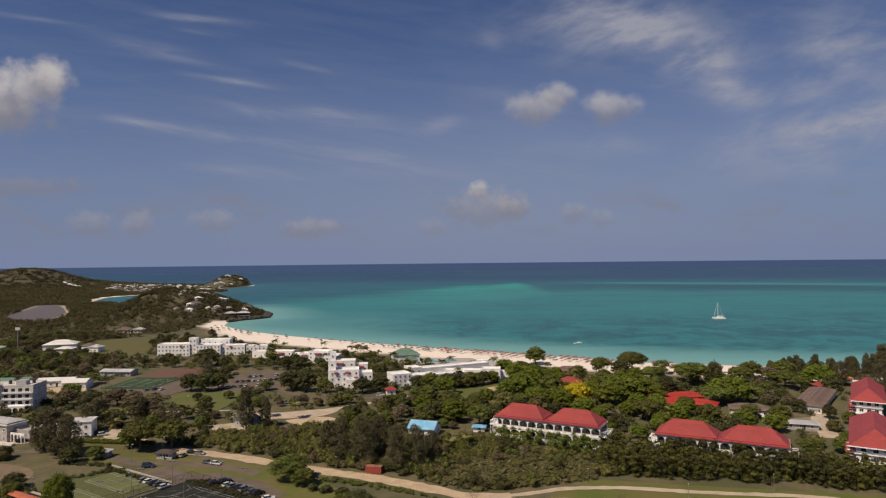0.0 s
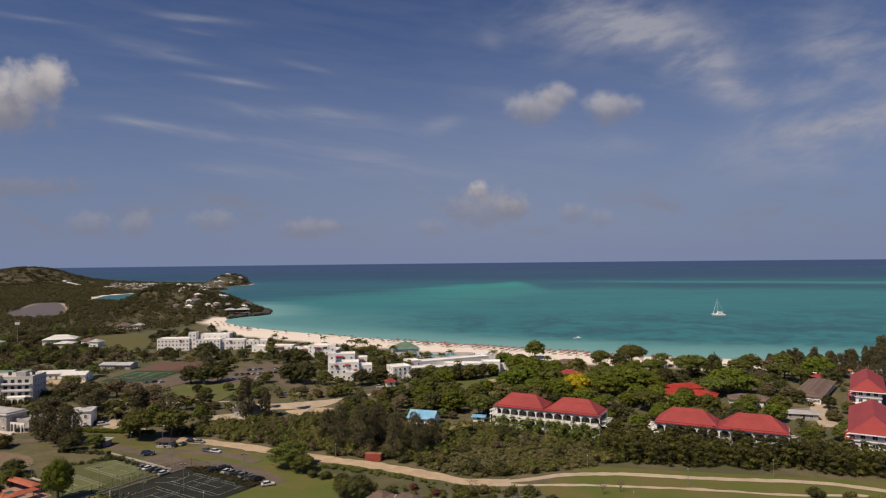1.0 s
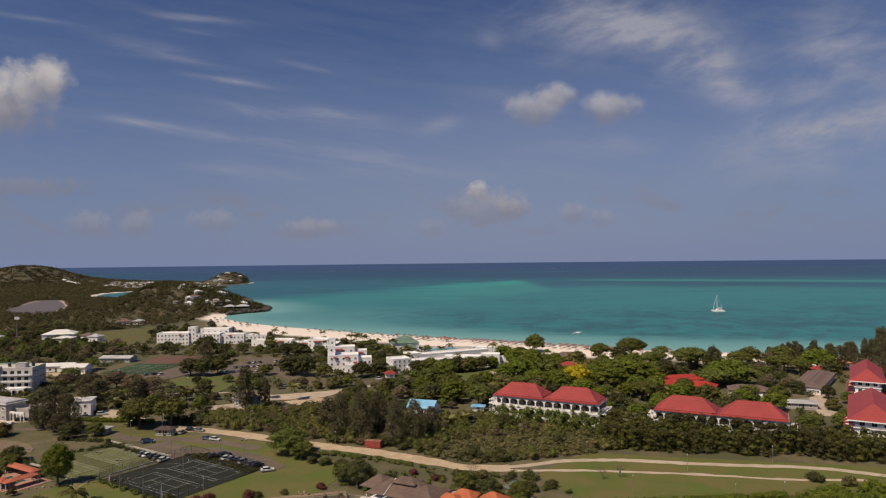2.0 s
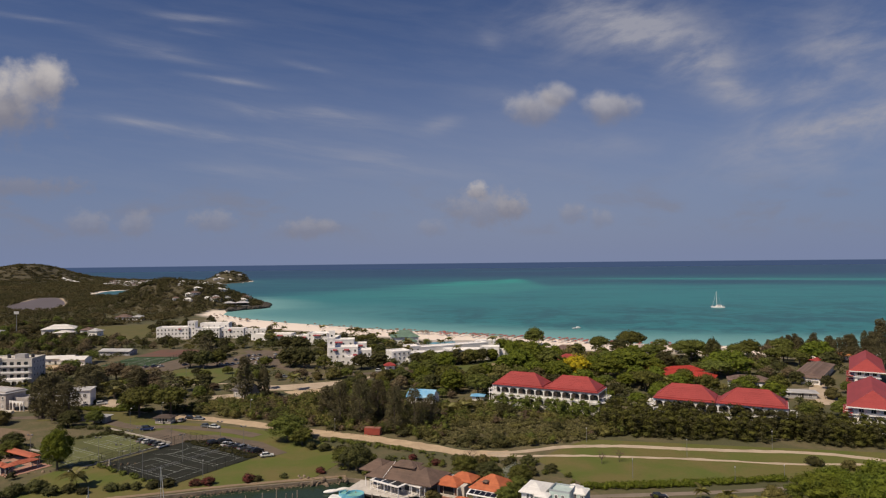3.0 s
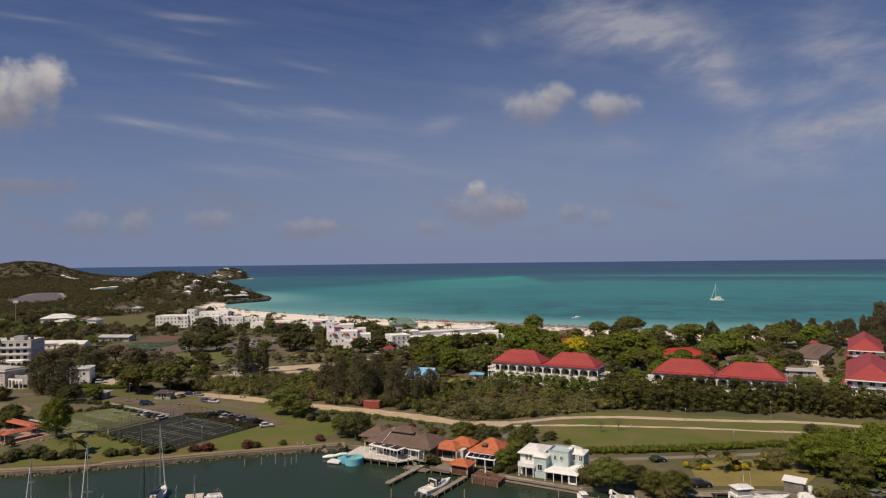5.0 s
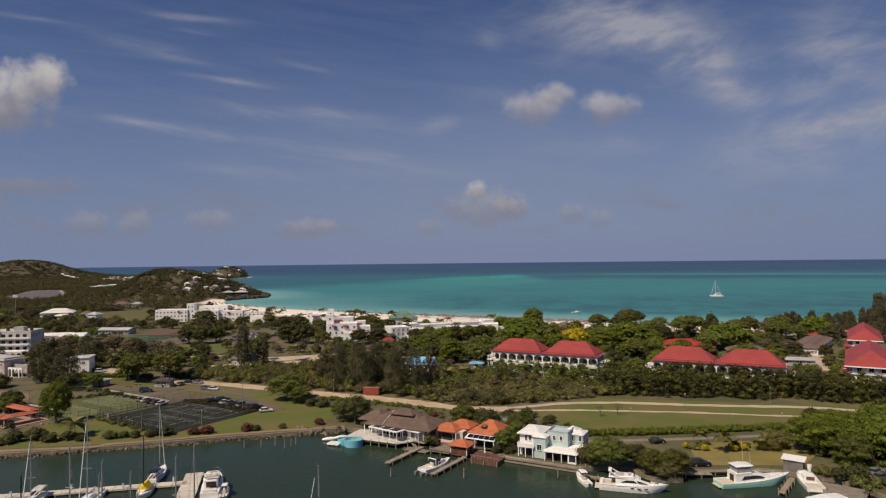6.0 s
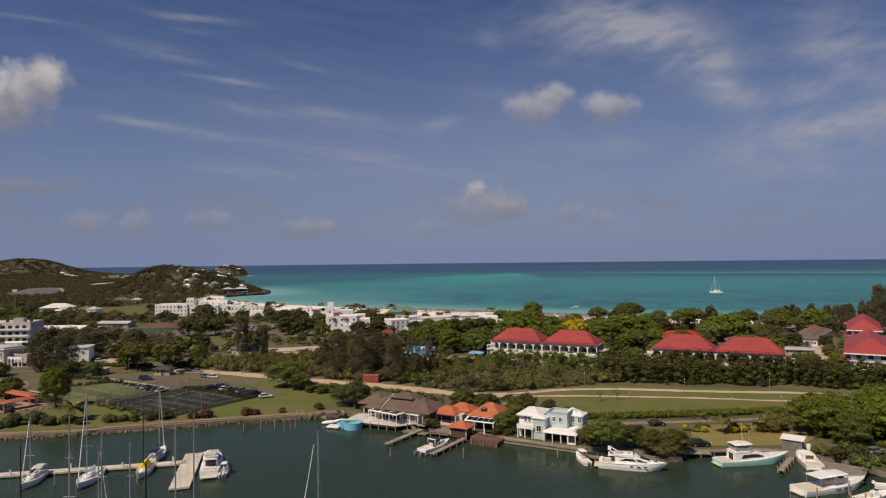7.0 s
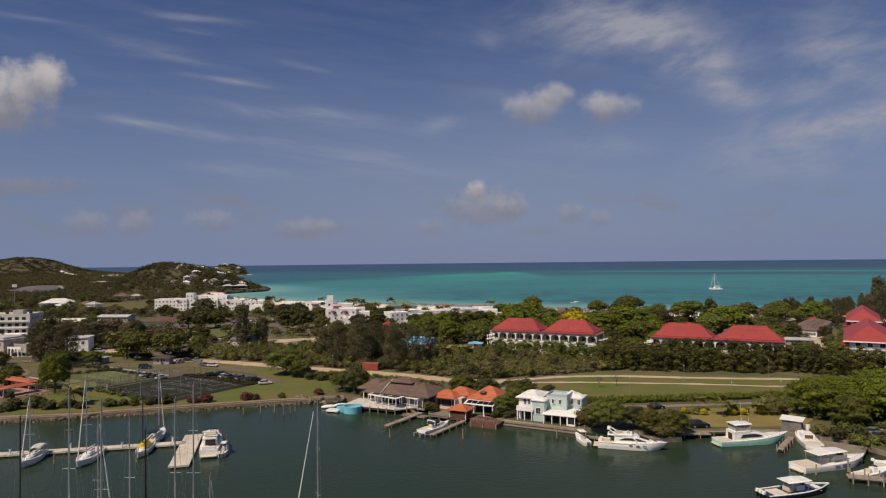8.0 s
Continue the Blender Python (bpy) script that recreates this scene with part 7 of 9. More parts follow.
for k, (x, y) in enumerate(((-12.2, 149.6), (4.6, 147.8), (26, 147.4), (-53.3, 173.6), (-49, 174.4), (-42.3, 173), (-41, 174.7), (-40, 176), (-45.5, 175.5), (-86, 150), (-79.6, 133), (-63, 133.5), (69.5, 120.6), (76.5, 122.2), (51.2, 143.4), (44, 144.4))):
    m = thing("mooring_pile", x, y, 0, 0, "weathered timber mooring pile in the water", "pile", "mooring piles")
    part("post", tubes(((0, 0, -2), (0.05, 0, 1.9 + 0.3 * (k % 3)), 0.16, 0.14), n=8), WOOD, m)
    part("cap", tubes(((0.05, 0, 1.9 + 0.3 * (k % 3)), (0.05, 0, 2.0 + 0.3 * (k % 3)), 0.17, 0.1), n=8), WOOD, m)

# ---- boats ----
PAINTBAR = mat("violet_lettering", (0.16, 0.15, 0.30), (0.13, 0.12, 0.25), 1.0, 4.0, 0.6, 0.0)


def hull_bm(L, B, free, rise=0.5, stern=0.8, draft=0.4, flare=0.86, n=16, bow=2.2, deck_drop=0.05, lean=0.07):
    """A hull with its waterline at z 0, stern at -L/2, bow at +L/2; the deck closes it a little under the rail."""
    bm = bmesh.new()
    rowsv = []
    for i in range(n + 1):
        t = i / n
        half = B / 2 * (stern + (1 - stern) * math.sin(min(t / 0.55, 1) * math.pi / 2)) * (1 - max(0, (t - 0.45) / 0.55) ** bow)
        half = max(half, 0.03)
        z = free + rise * t ** 2
        x = -L / 2 + L * t
        rake = lean * L * max(0, (t - 0.7) / 0.3)
        keel = -draft * (1 - 0.8 * max(0, (t - 0.75) / 0.25))
        row = []
        for s in (-1, 1):
            row.append([bm.verts.new((x - rake, 0, keel)) if s < 0 else None, bm.verts.new((x - rake * 0.8, s * half * min(flare, 1.0) * 0.92, 0.05)), bm.verts.new((x - rake * 0.3, s * half * (flare * 0.5 + 0.48), z * 0.55)), bm.verts.new((x, s * half, z)),
                        bm.verts.new((x, s * max(half - 0.12, 0.015), z)), bm.verts.new((x, s * max(half - 0.14, 0.01), z - deck_drop))])
        row[1][0] = row[0][0]
        rowsv.append(row)
    for a, b in zip(rowsv, rowsv[1:]):
        for s in (0, 1):
            for k in range(5):
                q = (a[s][k], b[s][k], b[s][k + 1], a[s][k + 1])
                bm.faces.new(q if s == 0 else q[::-1])
        bm.faces.new((a[0][5], b[0][5], b[1][5], a[1][5]))
    st = rowsv[0]
    bm.faces.new([st[0][k] for k in range(6)] + [st[1][k] for k in range(5, 0, -1)])
    bmesh.ops.recalc_face_normals(bm, faces=bm.faces)
    return bm


def loft(bm, sections):
    """A solid from stations (x, half width at foot, half width at top, z foot, z top) along x."""
    rowsv = []
    for x, w0, w1, z0, z1 in sections:
        rowsv.append([bm.verts.new(p) for p in ((x, -w0, z0), (x, -w1, z1 - 0.12), (x, -w1 * 0.82, z1), (x, w1 * 0.82, z1), (x, w1, z1 - 0.12), (x, w0, z0))])
    for a, b in zip(rowsv, rowsv[1:]):
        for k in range(6):
            bm.faces.new((a[k], b[k], b[(k + 1) % 6], a[(k + 1) % 6]))
    bm.faces.new(rowsv[0])
    bm.faces.new(rowsv[-1][::-1])
    bmesh.ops.recalc_face_normals(bm, faces=bm.faces)
    return bm


def rails(bm, L, B, z, h, t0=0.45, rise=0.4):
    """A bow rail of tubes with stanchions."""
    last = None
    for s in (-1, 1):
        last = None
        for i in range(9):
            t = t0 + (0.98 - t0) * i / 8
            half = B / 2 * (1 - max(0, (t - 0.45) / 0.55) ** 2.2) - 0.1
            p = Vector((-L / 2 + L * t, s * max(half, 0.05), z + rise * t * t + h))
            tube(bm, p - Vector((0, 0, h)), p, 0.018, n=4)
            if last:
                tube(bm, last, p, 0.022, n=4)
            last = p
    return bm


def boat_root(name, x, y, rz, label, category="boat", group="boats"):
    return thing(name, x, y, 0, rz, label, category, group)


def sailboat(x, y, rz, L, mast, label, hull=None, cover=None, cover_mat=None, mast_mat=None, bimini=None, jib=True, lean=0.0):
    """A moored sloop: hull, cabin, cockpit, mast with spreaders, boom with stowed sail, furled jib, rigging."""
    b = boat_root("sailboat", x, y, rz, label, "sailboat", "sailboats")
    B = L * 0.31
    mast_mat = mast_mat or ALU
    part("hull", hull_bm(L, B, 0.95, 0.55, 0.72, 0.6, 1.05), hull or GEL, b, smooth=False)
    part("boot_stripe", hull_bm(L * 0.985, B * 1.0, 0.22, 0.02, 0.72, 0.3), NAVYHULL, b)
    bm = bmesh.new()
    loft(bm, [(-0.12 * L, B * 0.30, B * 0.26, 0.9, 1.5), (0.05 * L, B * 0.30, B * 0.26, 0.95, 1.55), (0.2 * L, B * 0.22, B * 0.18, 1.0, 1.5), (0.3 * L, B * 0.08, B * 0.05, 1.1, 1.25)])
    cabin = part("cabin", bm, GEL, b)
    part("cabin_window", boxes((0.03 * L, B * 0.29, 1.15, 0.22 * L, 0.03, 0.2), (0.03 * L, -B * 0.29, 1.15, 0.22 * L, 0.03, 0.2)), GLASS, cabin)
    part("cockpit", boxes((-0.3 * L, 0, 0.93, 0.3 * L, B * 0.42, 0.05)), TEAK, b)
    part("coaming", boxes((-0.3 * L, B * 0.25, 0.9, 0.32 * L, 0.12, 0.4), (-0.3 * L, -B * 0.25, 0.9, 0.32 * L, 0.12, 0.4)), GEL, b)
    mx = 0.1 * L
    part("mast", tubes(((mx, 0, 1.3), (mx, 0, mast), 0.15 if mast > 19 else 0.12, 0.095), n=8), mast_mat, b)
    for f in (0.42, 0.70):
        part("spreader", tubes(((mx, -B * 0.33 * (1.25 - f), mast * f), (mx, B * 0.33 * (1.25 - f), mast * f), 0.04), n=5), mast_mat, b)
    part("boom", tubes(((mx, 0, 2.1), (mx - 0.38 * L, 0, 2.2), 0.08), n=6), mast_mat, b)
    bm = bmesh.new()
    tube(bm, (mx - 0.1, 0, 2.38), (mx - 0.36 * L, 0, 2.36), 0.26, 0.14, 8)
    part("sail_cover", bm, cover_mat or NAVYHULL, b)
    wires = bmesh.new()
    for s in (-1, 1):
        tube(wires, (mx, s * B * 0.46, 1.1), (mx, s * B * 0.33 * 0.55, mast * 0.70), 0.014, n=3)
        tube(wires, (mx, s * B * 0.33 * 0.55, mast * 0.70), (mx, 0, mast), 0.014, n=3)
    tube(wires, (-0.49 * L, 0, 1.0), (mx, 0, mast), 0.014, n=3)
    part("rigging", wires, STEEL, b)
    if jib:
        part("furled_jib", tubes(((0.47 * L, 0, 1.5), (mx + 0.05 * L, 0, mast * 0.93), 0.11, 0.05), n=6), GEL, b)
    else:
        part("forestay", tubes(((0.48 * L, 0, 1.5), (mx, 0, mast * 0.95), 0.016), n=3), STEEL, b)
    part("pulpit", rails(bmesh.new(), L, B, 0.95, 0.6, 0.15, 0.55), STEEL, b)
    part("winch", tubes(((-0.2 * L, B * 0.27, 1.3), (-0.2 * L, B * 0.27, 1.5), 0.1), ((-0.2 * L, -B * 0.27, 1.3), (-0.2 * L, -B * 0.27, 1.5), 0.1), n=8), STEEL, b)
    part("masthead", boxes((mx, 0, mast, 0.5, 0.06, 0.06), (mx + 0.2, 0, mast + 0.05, 0.05, 0.05, 0.4)), mast_mat, b)
    if bimini:
        bm = bmesh.new()
        loft(bm, [(-0.46 * L, B * 0.34, B * 0.30, 2.3, 2.55), (-0.3 * L, B * 0.36, B * 0.32, 2.35, 2.7), (-0.12 * L, B * 0.34, B * 0.30, 2.25, 2.5)])
        part("bimini", bm, bimini, b)
        part("bimini_frame", tubes(*[((u * L, s * B * 0.33, 1.0), (u * L, s * B * 0.33, 2.35), 0.025) for u in (-0.44, -0.14) for s in (-1, 1)], n=5), STEEL, b)
    if cover:
        bm = bmesh.new()
        loft(bm, [(-0.20 * L, B * 0.40, B * 0.10, 1.4, 2.5), (0.0 * L, B * 0.42, B * 0.10, 1.4, 2.7), (0.14 * L, B * 0.30, B * 0.08, 1.4, 2.3)])
        part("boat_cover", bm, cover, b, "bright yellow canvas cover")
    return b


# at the pontoon
sailboat(-85.1, 134.6, -80, 10.2, 14.0, "white sailing yacht with a cream cockpit awning", bimini=mat("cream_canvas", (0.62, 0.60, 0.55)))
sailboat(-73.7, 135.2, -82, 11.8, 18.0, "white sailing yacht with a long furled jib", cover_mat=GEL)
sailboat(-64.3, 139.8, -80, 9.6, 12.6, "white sailing yacht under a yellow cover", cover=YELLOW, cover_mat=YELLOW, mast_mat=BLACKM, jib=False)
sailboat(-66.4, 151.2, 96, 9.6, 16.5, "white sailing yacht with a dark cockpit awning", bimini=NAVYHULL, cover_mat=NAVYHULL)
# the nearer row, of which the masts rise highest
sailboat(-63.8, 97.1, 88, 9.4, 17.8, "white sailing yacht with a dark slim mast", mast_mat=BLACKM, jib=False)
sailboat(-58.2, 99.9, 88, 11.4, 21.4, "white sailing yacht with a tall pale mast", cover_mat=GEL, jib=False)
sailboat(-47.9, 89.9, 88, 11.0, 21.9, "white sailing yacht with a pale mast and folded awning", bimini=mat("cream_canvas", (0.62, 0.60, 0.55)), jib=False)
sailboat(-53.9, 100.5, 88, 9.8, 16.7, "white sailing yacht with blue sail cover", jib=True)
sailboat(-49.7, 102.0, 88, 9.6, 16.4, "white sailing yacht with a grey mast", jib=False, cover_mat=GEL)
sailboat(-38.5, 83.1, 88, 9.2, 19.1, "dark-hulled sailing yacht with a black mast", mast_mat=BLACKM, jib=False, hull=NAVYHULL)
sailboat(-41.7, 100.0, 88, 10.0, 19.5, "white sailing yacht with double spreaders", jib=False)
sailboat(-37.3, 95.8, 88, 12.0, 22.4, "large white sailing yacht with a thick mast", cover_mat=GEL, jib=False)
sailboat(-32.3, 89.2, 88, 7.6, 11.2, "small white sailing boat with a short mast", jib=True)
sailboat(-16.0, 88.6, 213, 11.4, 22.0, "white sailing yacht with a furled jib", cover_mat=GEL, jib=True)


def motor_yacht(x, y, rz, L, label, high=1.0):
    """A sleek flybridge motor yacht: a raked hull, a long low saloon with dark window bands and an open bridge."""
    b = boat_root("motor_yacht", x, y, rz, label, "motor yacht")
    b.matrix_basis = b.matrix_basis @ Matrix.Diagonal((1, 1, high, 1))
    B = L * 0.29
    part("hull", hull_bm(L, B, 1.45, 0.35, 0.88, 0.5, 1.05, n=20, bow=2.0, lean=0.15), GEL, b)
    bm = bmesh.new()
    loft(bm, [(-0.26 * L, B * 0.36, B * 0.33, 1.35, 2.75), (-0.06 * L, B * 0.39, B * 0.34, 1.45, 2.95), (0.06 * L, B * 0.38, B * 0.31, 1.5, 2.8), (0.16 * L, B * 0.35, B * 0.25, 1.55, 2.35), (0.27 * L, B * 0.27, B * 0.17, 1.6, 1.95), (0.38 * L, B * 0.15, B * 0.08, 1.65, 1.75)])
    sup = part("saloon", bm, GEL, b)
    for s in (-1, 1):
        bm = bmesh.new()
        face(bm, (-0.20 * L, s * B * 0.375, 1.95), (-0.10 * L, s * B * 0.375, 2.50), (0.00, s * B * 0.378, 2.52), (0.06 * L, s * B * 0.380, 2.02))
        part("side_window", bm, GLASS, sup)
        bm = bmesh.new()
        face(bm, (0.075 * L, s * B * 0.375, 2.02), (0.04 * L, s * B * 0.366, 2.50), (0.11 * L, s * B * 0.333, 2.36), (0.22 * L, s * B * 0.304, 1.82))
        part("side_window", bm, GLASS, sup)
        for u in (-0.02, 0.08, 0.18):
            part("port_light", boxes((u * L, s * B * (0.515 if u < 0.1 else 0.485), 0.98, 0.05 * L, 0.06, 0.2)), GLASS, b)
        part("rub_rail", tubes(((-0.5 * L, s * B * 0.435, 1.30), (-0.2 * L, s * B * 0.498, 1.34), 0.05), ((-0.2 * L, s * B * 0.498, 1.34), (0.05 * L, s * B * 0.505, 1.44), 0.05), n=5), GREYW, b)
    bm = bmesh.new()
    face(bm, (0.105 * L, -B * 0.23, 2.66), (0.105 * L, B * 0.23, 2.66), (0.245 * L, B * 0.16, 2.10), (0.245 * L, -B * 0.16, 2.10))
    part("windscreen", bm, GLASS, sup)
    bm = bmesh.new()
    loft(bm, [(-0.36 * L, B * 0.33, B * 0.35, 2.78, 2.98), (-0.16 * L, B * 0.38, B * 0.39, 2.82, 3.28), (0.0, B * 0.34, B * 0.32, 2.86, 3.36), (0.08 * L, B * 0.2, B * 0.12, 2.8, 2.96)])
    fly = part("flybridge", bm, GEL, b)
    part("fly_seat", boxes((-0.2 * L, 0, 3.15, 0.12 * L, B * 0.5, 0.25), (-0.06 * L, 0, 3.25, 0.04 * L, B * 0.4, 0.3)), mat("pale_cushion", (0.56, 0.50, 0.42)), fly)
    part("fly_screen", boxes((0.0, 0, 3.3, 0.05, B * 0.56, 0.38, 0, 0, 30)), GLASS, fly)
    bm = bmesh.new()
    for s in (-1, 1):
        tube(bm, (-0.22 * L, s * B * 0.35, 3.1), (-0.34 * L, s * B * 0.31, 4.1), 0.16, 0.1, 6)
    box(bm, -0.34 * L, 0, 4.03, 0.7, B * 0.66, 0.14)
    part("radar_arch", bm, GEL, b)
    part("radar_dome", tubes(((-0.34 * L, 0, 4.17), (-0.34 * L, 0, 4.42), 0.28, 0.2), n=10), GEL, b)
    part("cockpit", boxes((-0.38 * L, 0, 1.40, 0.20 * L, B * 0.66, 0.06)), TEAK, b)
    part("cockpit_seat", boxes((-0.46 * L, 0, 1.4, 0.04 * L, B * 0.6, 0.45)), GEL, b)
    part("swim_platform", boxes((-0.53 * L, 0, 0.35, 0.08 * L, B * 0.8, 0.15, 0, 0, 0, 0.04)), TEAK, b)
    part("saloon_door", boxes((-0.262 * L, 0, 1.45, 0.04, B * 0.5, 1.15)), GLASS, sup)
    part("bow_rail", rails(bmesh.new(), L, B, 1.45, 0.55, 0.5, 0.35), STEEL, b)
    part("hatch", boxes((0.33 * L, 0, 1.84, 0.6, 0.6, 0.06)), GLASS, b)
    return b


motor_yacht(40.7, 138.9, -17, 14.2, "white flybridge motor yacht moored stern-to")
motor_yacht(-50.6, 142.6, 103, 14.4, "white motor yacht alongside the pontoon end", 1.2)


def sport_fisher(x, y, rz, L, label, hull, tower=True, hardtop=False, beige=True):
    """An open-cockpit fishing boat with a raised house and a tower or a hardtop."""
    b = boat_root("fishing_boat", x, y, rz, label, "fishing boat")
    b.matrix_basis = b.matrix_basis @ Matrix.Diagonal((1, 1, 1.04, 1))
    B = L * (0.255 if tower else 0.36 if L < 12 else 0.275)
    sheer = 0.95 if tower else 0.7
    part("hull", hull_bm(L, B, 1.0, sheer, 0.92, 0.5, 1.0, bow=2.7, lean=0.13), hull, b)
    bm = bmesh.new()
    n = 14
    prev = None
    for i in range(n + 1):                    # white foredeck
        t = (0.24 if tower else 0.34) + (0.755 if tower else 0.655) * i / n
        half = B / 2 * (0.92 + 0.08 * math.sin(min(t / 0.55, 1) * math.pi / 2)) * (1 - max(0, (t - 0.45) / 0.55) ** 2.7)
        z = 1.0 + sheer * t * t + 0.03
        row = [bm.verts.new((-L / 2 + L * t, -max(half, 0.03), z)), bm.verts.new((-L / 2 + L * t, 0, z + 0.14)), bm.verts.new((-L / 2 + L * t, max(half, 0.03), z))]
        if prev:
            bm.faces.new((prev[0], row[0], row[1], prev[1]))
            bm.faces.new((prev[1], row[1], row[2], prev[2]))
        prev = row
    part("foredeck", bm, GEL, b)
    part("cockpit", boxes(((-0.39 if tower else -0.36) * L, 0, 0.98, (0.19 if tower else 0.24) * L, B * 0.78, 0.05)), TEAK if beige else GEL, b)
    part("gunwale", boxes((-0.34 * L, B * 0.44, 0.96, 0.32 * L, 0.22, 0.2), (-0.34 * L, -B * 0.44, 0.96, 0.32 * L, 0.22, 0.2), (-0.495 * L, 0, 0.8, 0.12, B * 0.85, 0.38)), GEL, b)
    if tower:
        bm = bmesh.new()
        loft(bm, [(-0.31 * L, B * 0.42, B * 0.37, 1.0, 2.6), (-0.08 * L, B * 0.42, B * 0.36, 1.1, 2.7), (0.05 * L, B * 0.39, B * 0.31, 1.2, 2.4), (0.14 * L, B * 0.35, B * 0.24, 1.3, 2.0), (0.24 * L, B * 0.27, B * 0.15, 1.4, 1.62)])
        house = part("house", bm, GEL, b)
        for s in (-1, 1):
            bm = bmesh.new()
            face(bm, (-0.24 * L, s * B * 0.425, 1.62), (-0.20 * L, s * B * 0.402, 2.30), (-0.04 * L, s * B * 0.392, 2.34), (0.03 * L, s * B * 0.385, 2.16), (0.10 * L, s * B * 0.384, 1.72))
            part("side_window", bm, GLASS, house)
        part("house_door", boxes((-0.312 * L, 0, 1.1, 0.04, B * 0.34, 1.3)), SHADEIN, house)
        bm = bmesh.new()
        loft(bm, [(-0.31 * L, B * 0.38, B * 0.38, 2.5, 3.0), (-0.09 * L, B * 0.36, B * 0.36, 2.5, 3.1), (-0.02 * L, B * 0.22, B * 0.2, 2.5, 2.8)])
        part("bridge", bm, GEL, b)
        part("enclosure", boxes((-0.19 * L, 0, 3.0, 0.19 * L, B * 0.66, 1.25)), mat("clear_vinyl", (0.42, 0.40, 0.37), (0.30, 0.29, 0.27), 0.5, 3.0, 0.2), b, "clear vinyl bridge enclosure")
        bm = bmesh.new()
        loft(bm, [(-0.31 * L, B * 0.38, B * 0.36, 4.25, 4.42), (-0.17 * L, B * 0.40, B * 0.38, 4.25, 4.52), (-0.06 * L, B * 0.35, B * 0.32, 4.25, 4.40)])
        part("hardtop", bm, GEL, b)
        part("top_frame", tubes(*[((u * L, s * B * 0.34, 3.0), (u * L, s * B * 0.35, 4.3), 0.05) for u in (-0.28, -0.09) for s in (-1, 1)], n=6), ALU, b)
        part("aerial", tubes(((-0.1 * L, B * 0.3, 4.6), (-0.12 * L, B * 0.3, 9.4), 0.03, 0.012), ((-0.1 * L, -B * 0.3, 4.6), (-0.12 * L, -B * 0.3, 8.2), 0.03, 0.012), n=4), GEL, b)
        part("outrigger", tubes(((-0.1 * L, B * 0.42, 2.6), (-0.34 * L, B * 0.6, 6.2), 0.03, 0.012), ((-0.1 * L, -B * 0.42, 2.6), (-0.34 * L, -B * 0.6, 6.2), 0.03, 0.012), n=4), ALU, b)
    if hardtop:
        bm = bmesh.new()
        loft(bm, [(-0.30 * L, B * 0.40, B * 0.38, 2.95, 3.08), (-0.06 * L, B * 0.42, B * 0.4, 3.05, 3.28), (0.14 * L, B * 0.36, B * 0.34, 3.0, 3.15)])
        part("hardtop", bm, GEL, b)
        part("top_frame", tubes(*[((u * L, s * B * 0.36, 1.1), (u * L, s * B * 0.38, 3.05), 0.05) for u in (-0.27, -0.05, 0.12) for s in (-1, 1)], n=6), ALU, b)
        part("windscreen", boxes((0.1 * L, 0, 1.7, 0.05, B * 0.66, 1.0, 0, 0, -18)), GLASS, b)
        part("console", boxes((0.02 * L, 0, 1.0, 0.1 * L, B * 0.36, 1.2, 0, 0, 0, 0.08)), GEL, b)
        part("helm_seat", boxes((-0.09 * L, 0, 1.0, 0.05 * L, B * 0.4, 1.0, 0, 0, 0, 0.06)), TEAK, b)
        part("side_curtain", boxes((0.02 * L, B * 0.385, 1.75, 0.18 * L, 0.03, 0.85), (0.02 * L, -B * 0.385, 1.75, 0.18 * L, 0.03, 0.85)), mat("clear_vinyl", (0.30, 0.29, 0.27)), b)
    part("bow_rail", rails(bmesh.new(), L, B, 1.0, 0.6, 0.6, sheer), STEEL, b)
    part("transom_step", boxes((-0.515 * L, 0, 0.2, 0.04 * L, B * 0.7, 0.12)), TEAK, b)
    return b


sport_fisher(68.0, 141.9, 8.5, 17.0, "fishing yacht with a pale teal hull and covered bridge", TEALHULL)
sport_fisher(75.2, 125.2, 16, 16.4, "white open fishing boat with a long hardtop", GEL, tower=False, hardtop=True)
sport_fisher(79.6, 141.4, 76, 10.8, "white fishing boat moored stern-out at a deck", GEL, tower=False, hardtop=False)
open_boat = bpy.data.objects["fishing_boat.001"]
part("lettering", boxes((1.2, -2.27, 0.75, 1.9, 0.03, 0.3), (-0.9, -2.27, 0.7, 1.2, 0.03, 0.26)), PAINTBAR, open_boat, "faded violet lettering on the hull side")
bow = bpy.data.objects["fishing_boat.002"]
part("house", loft(bmesh.new(), [(-1.6, 1.3, 1.2, 1.0, 2.2), (0.6, 1.3, 1.15, 1.1, 2.3), (2.2, 1.0, 0.7, 1.2, 1.8)]), GEL, bow)
part("house_window", boxes((-1.62, 0, 1.3, 0.05, 1.6, 0.7)), DARKWOOD, bow)


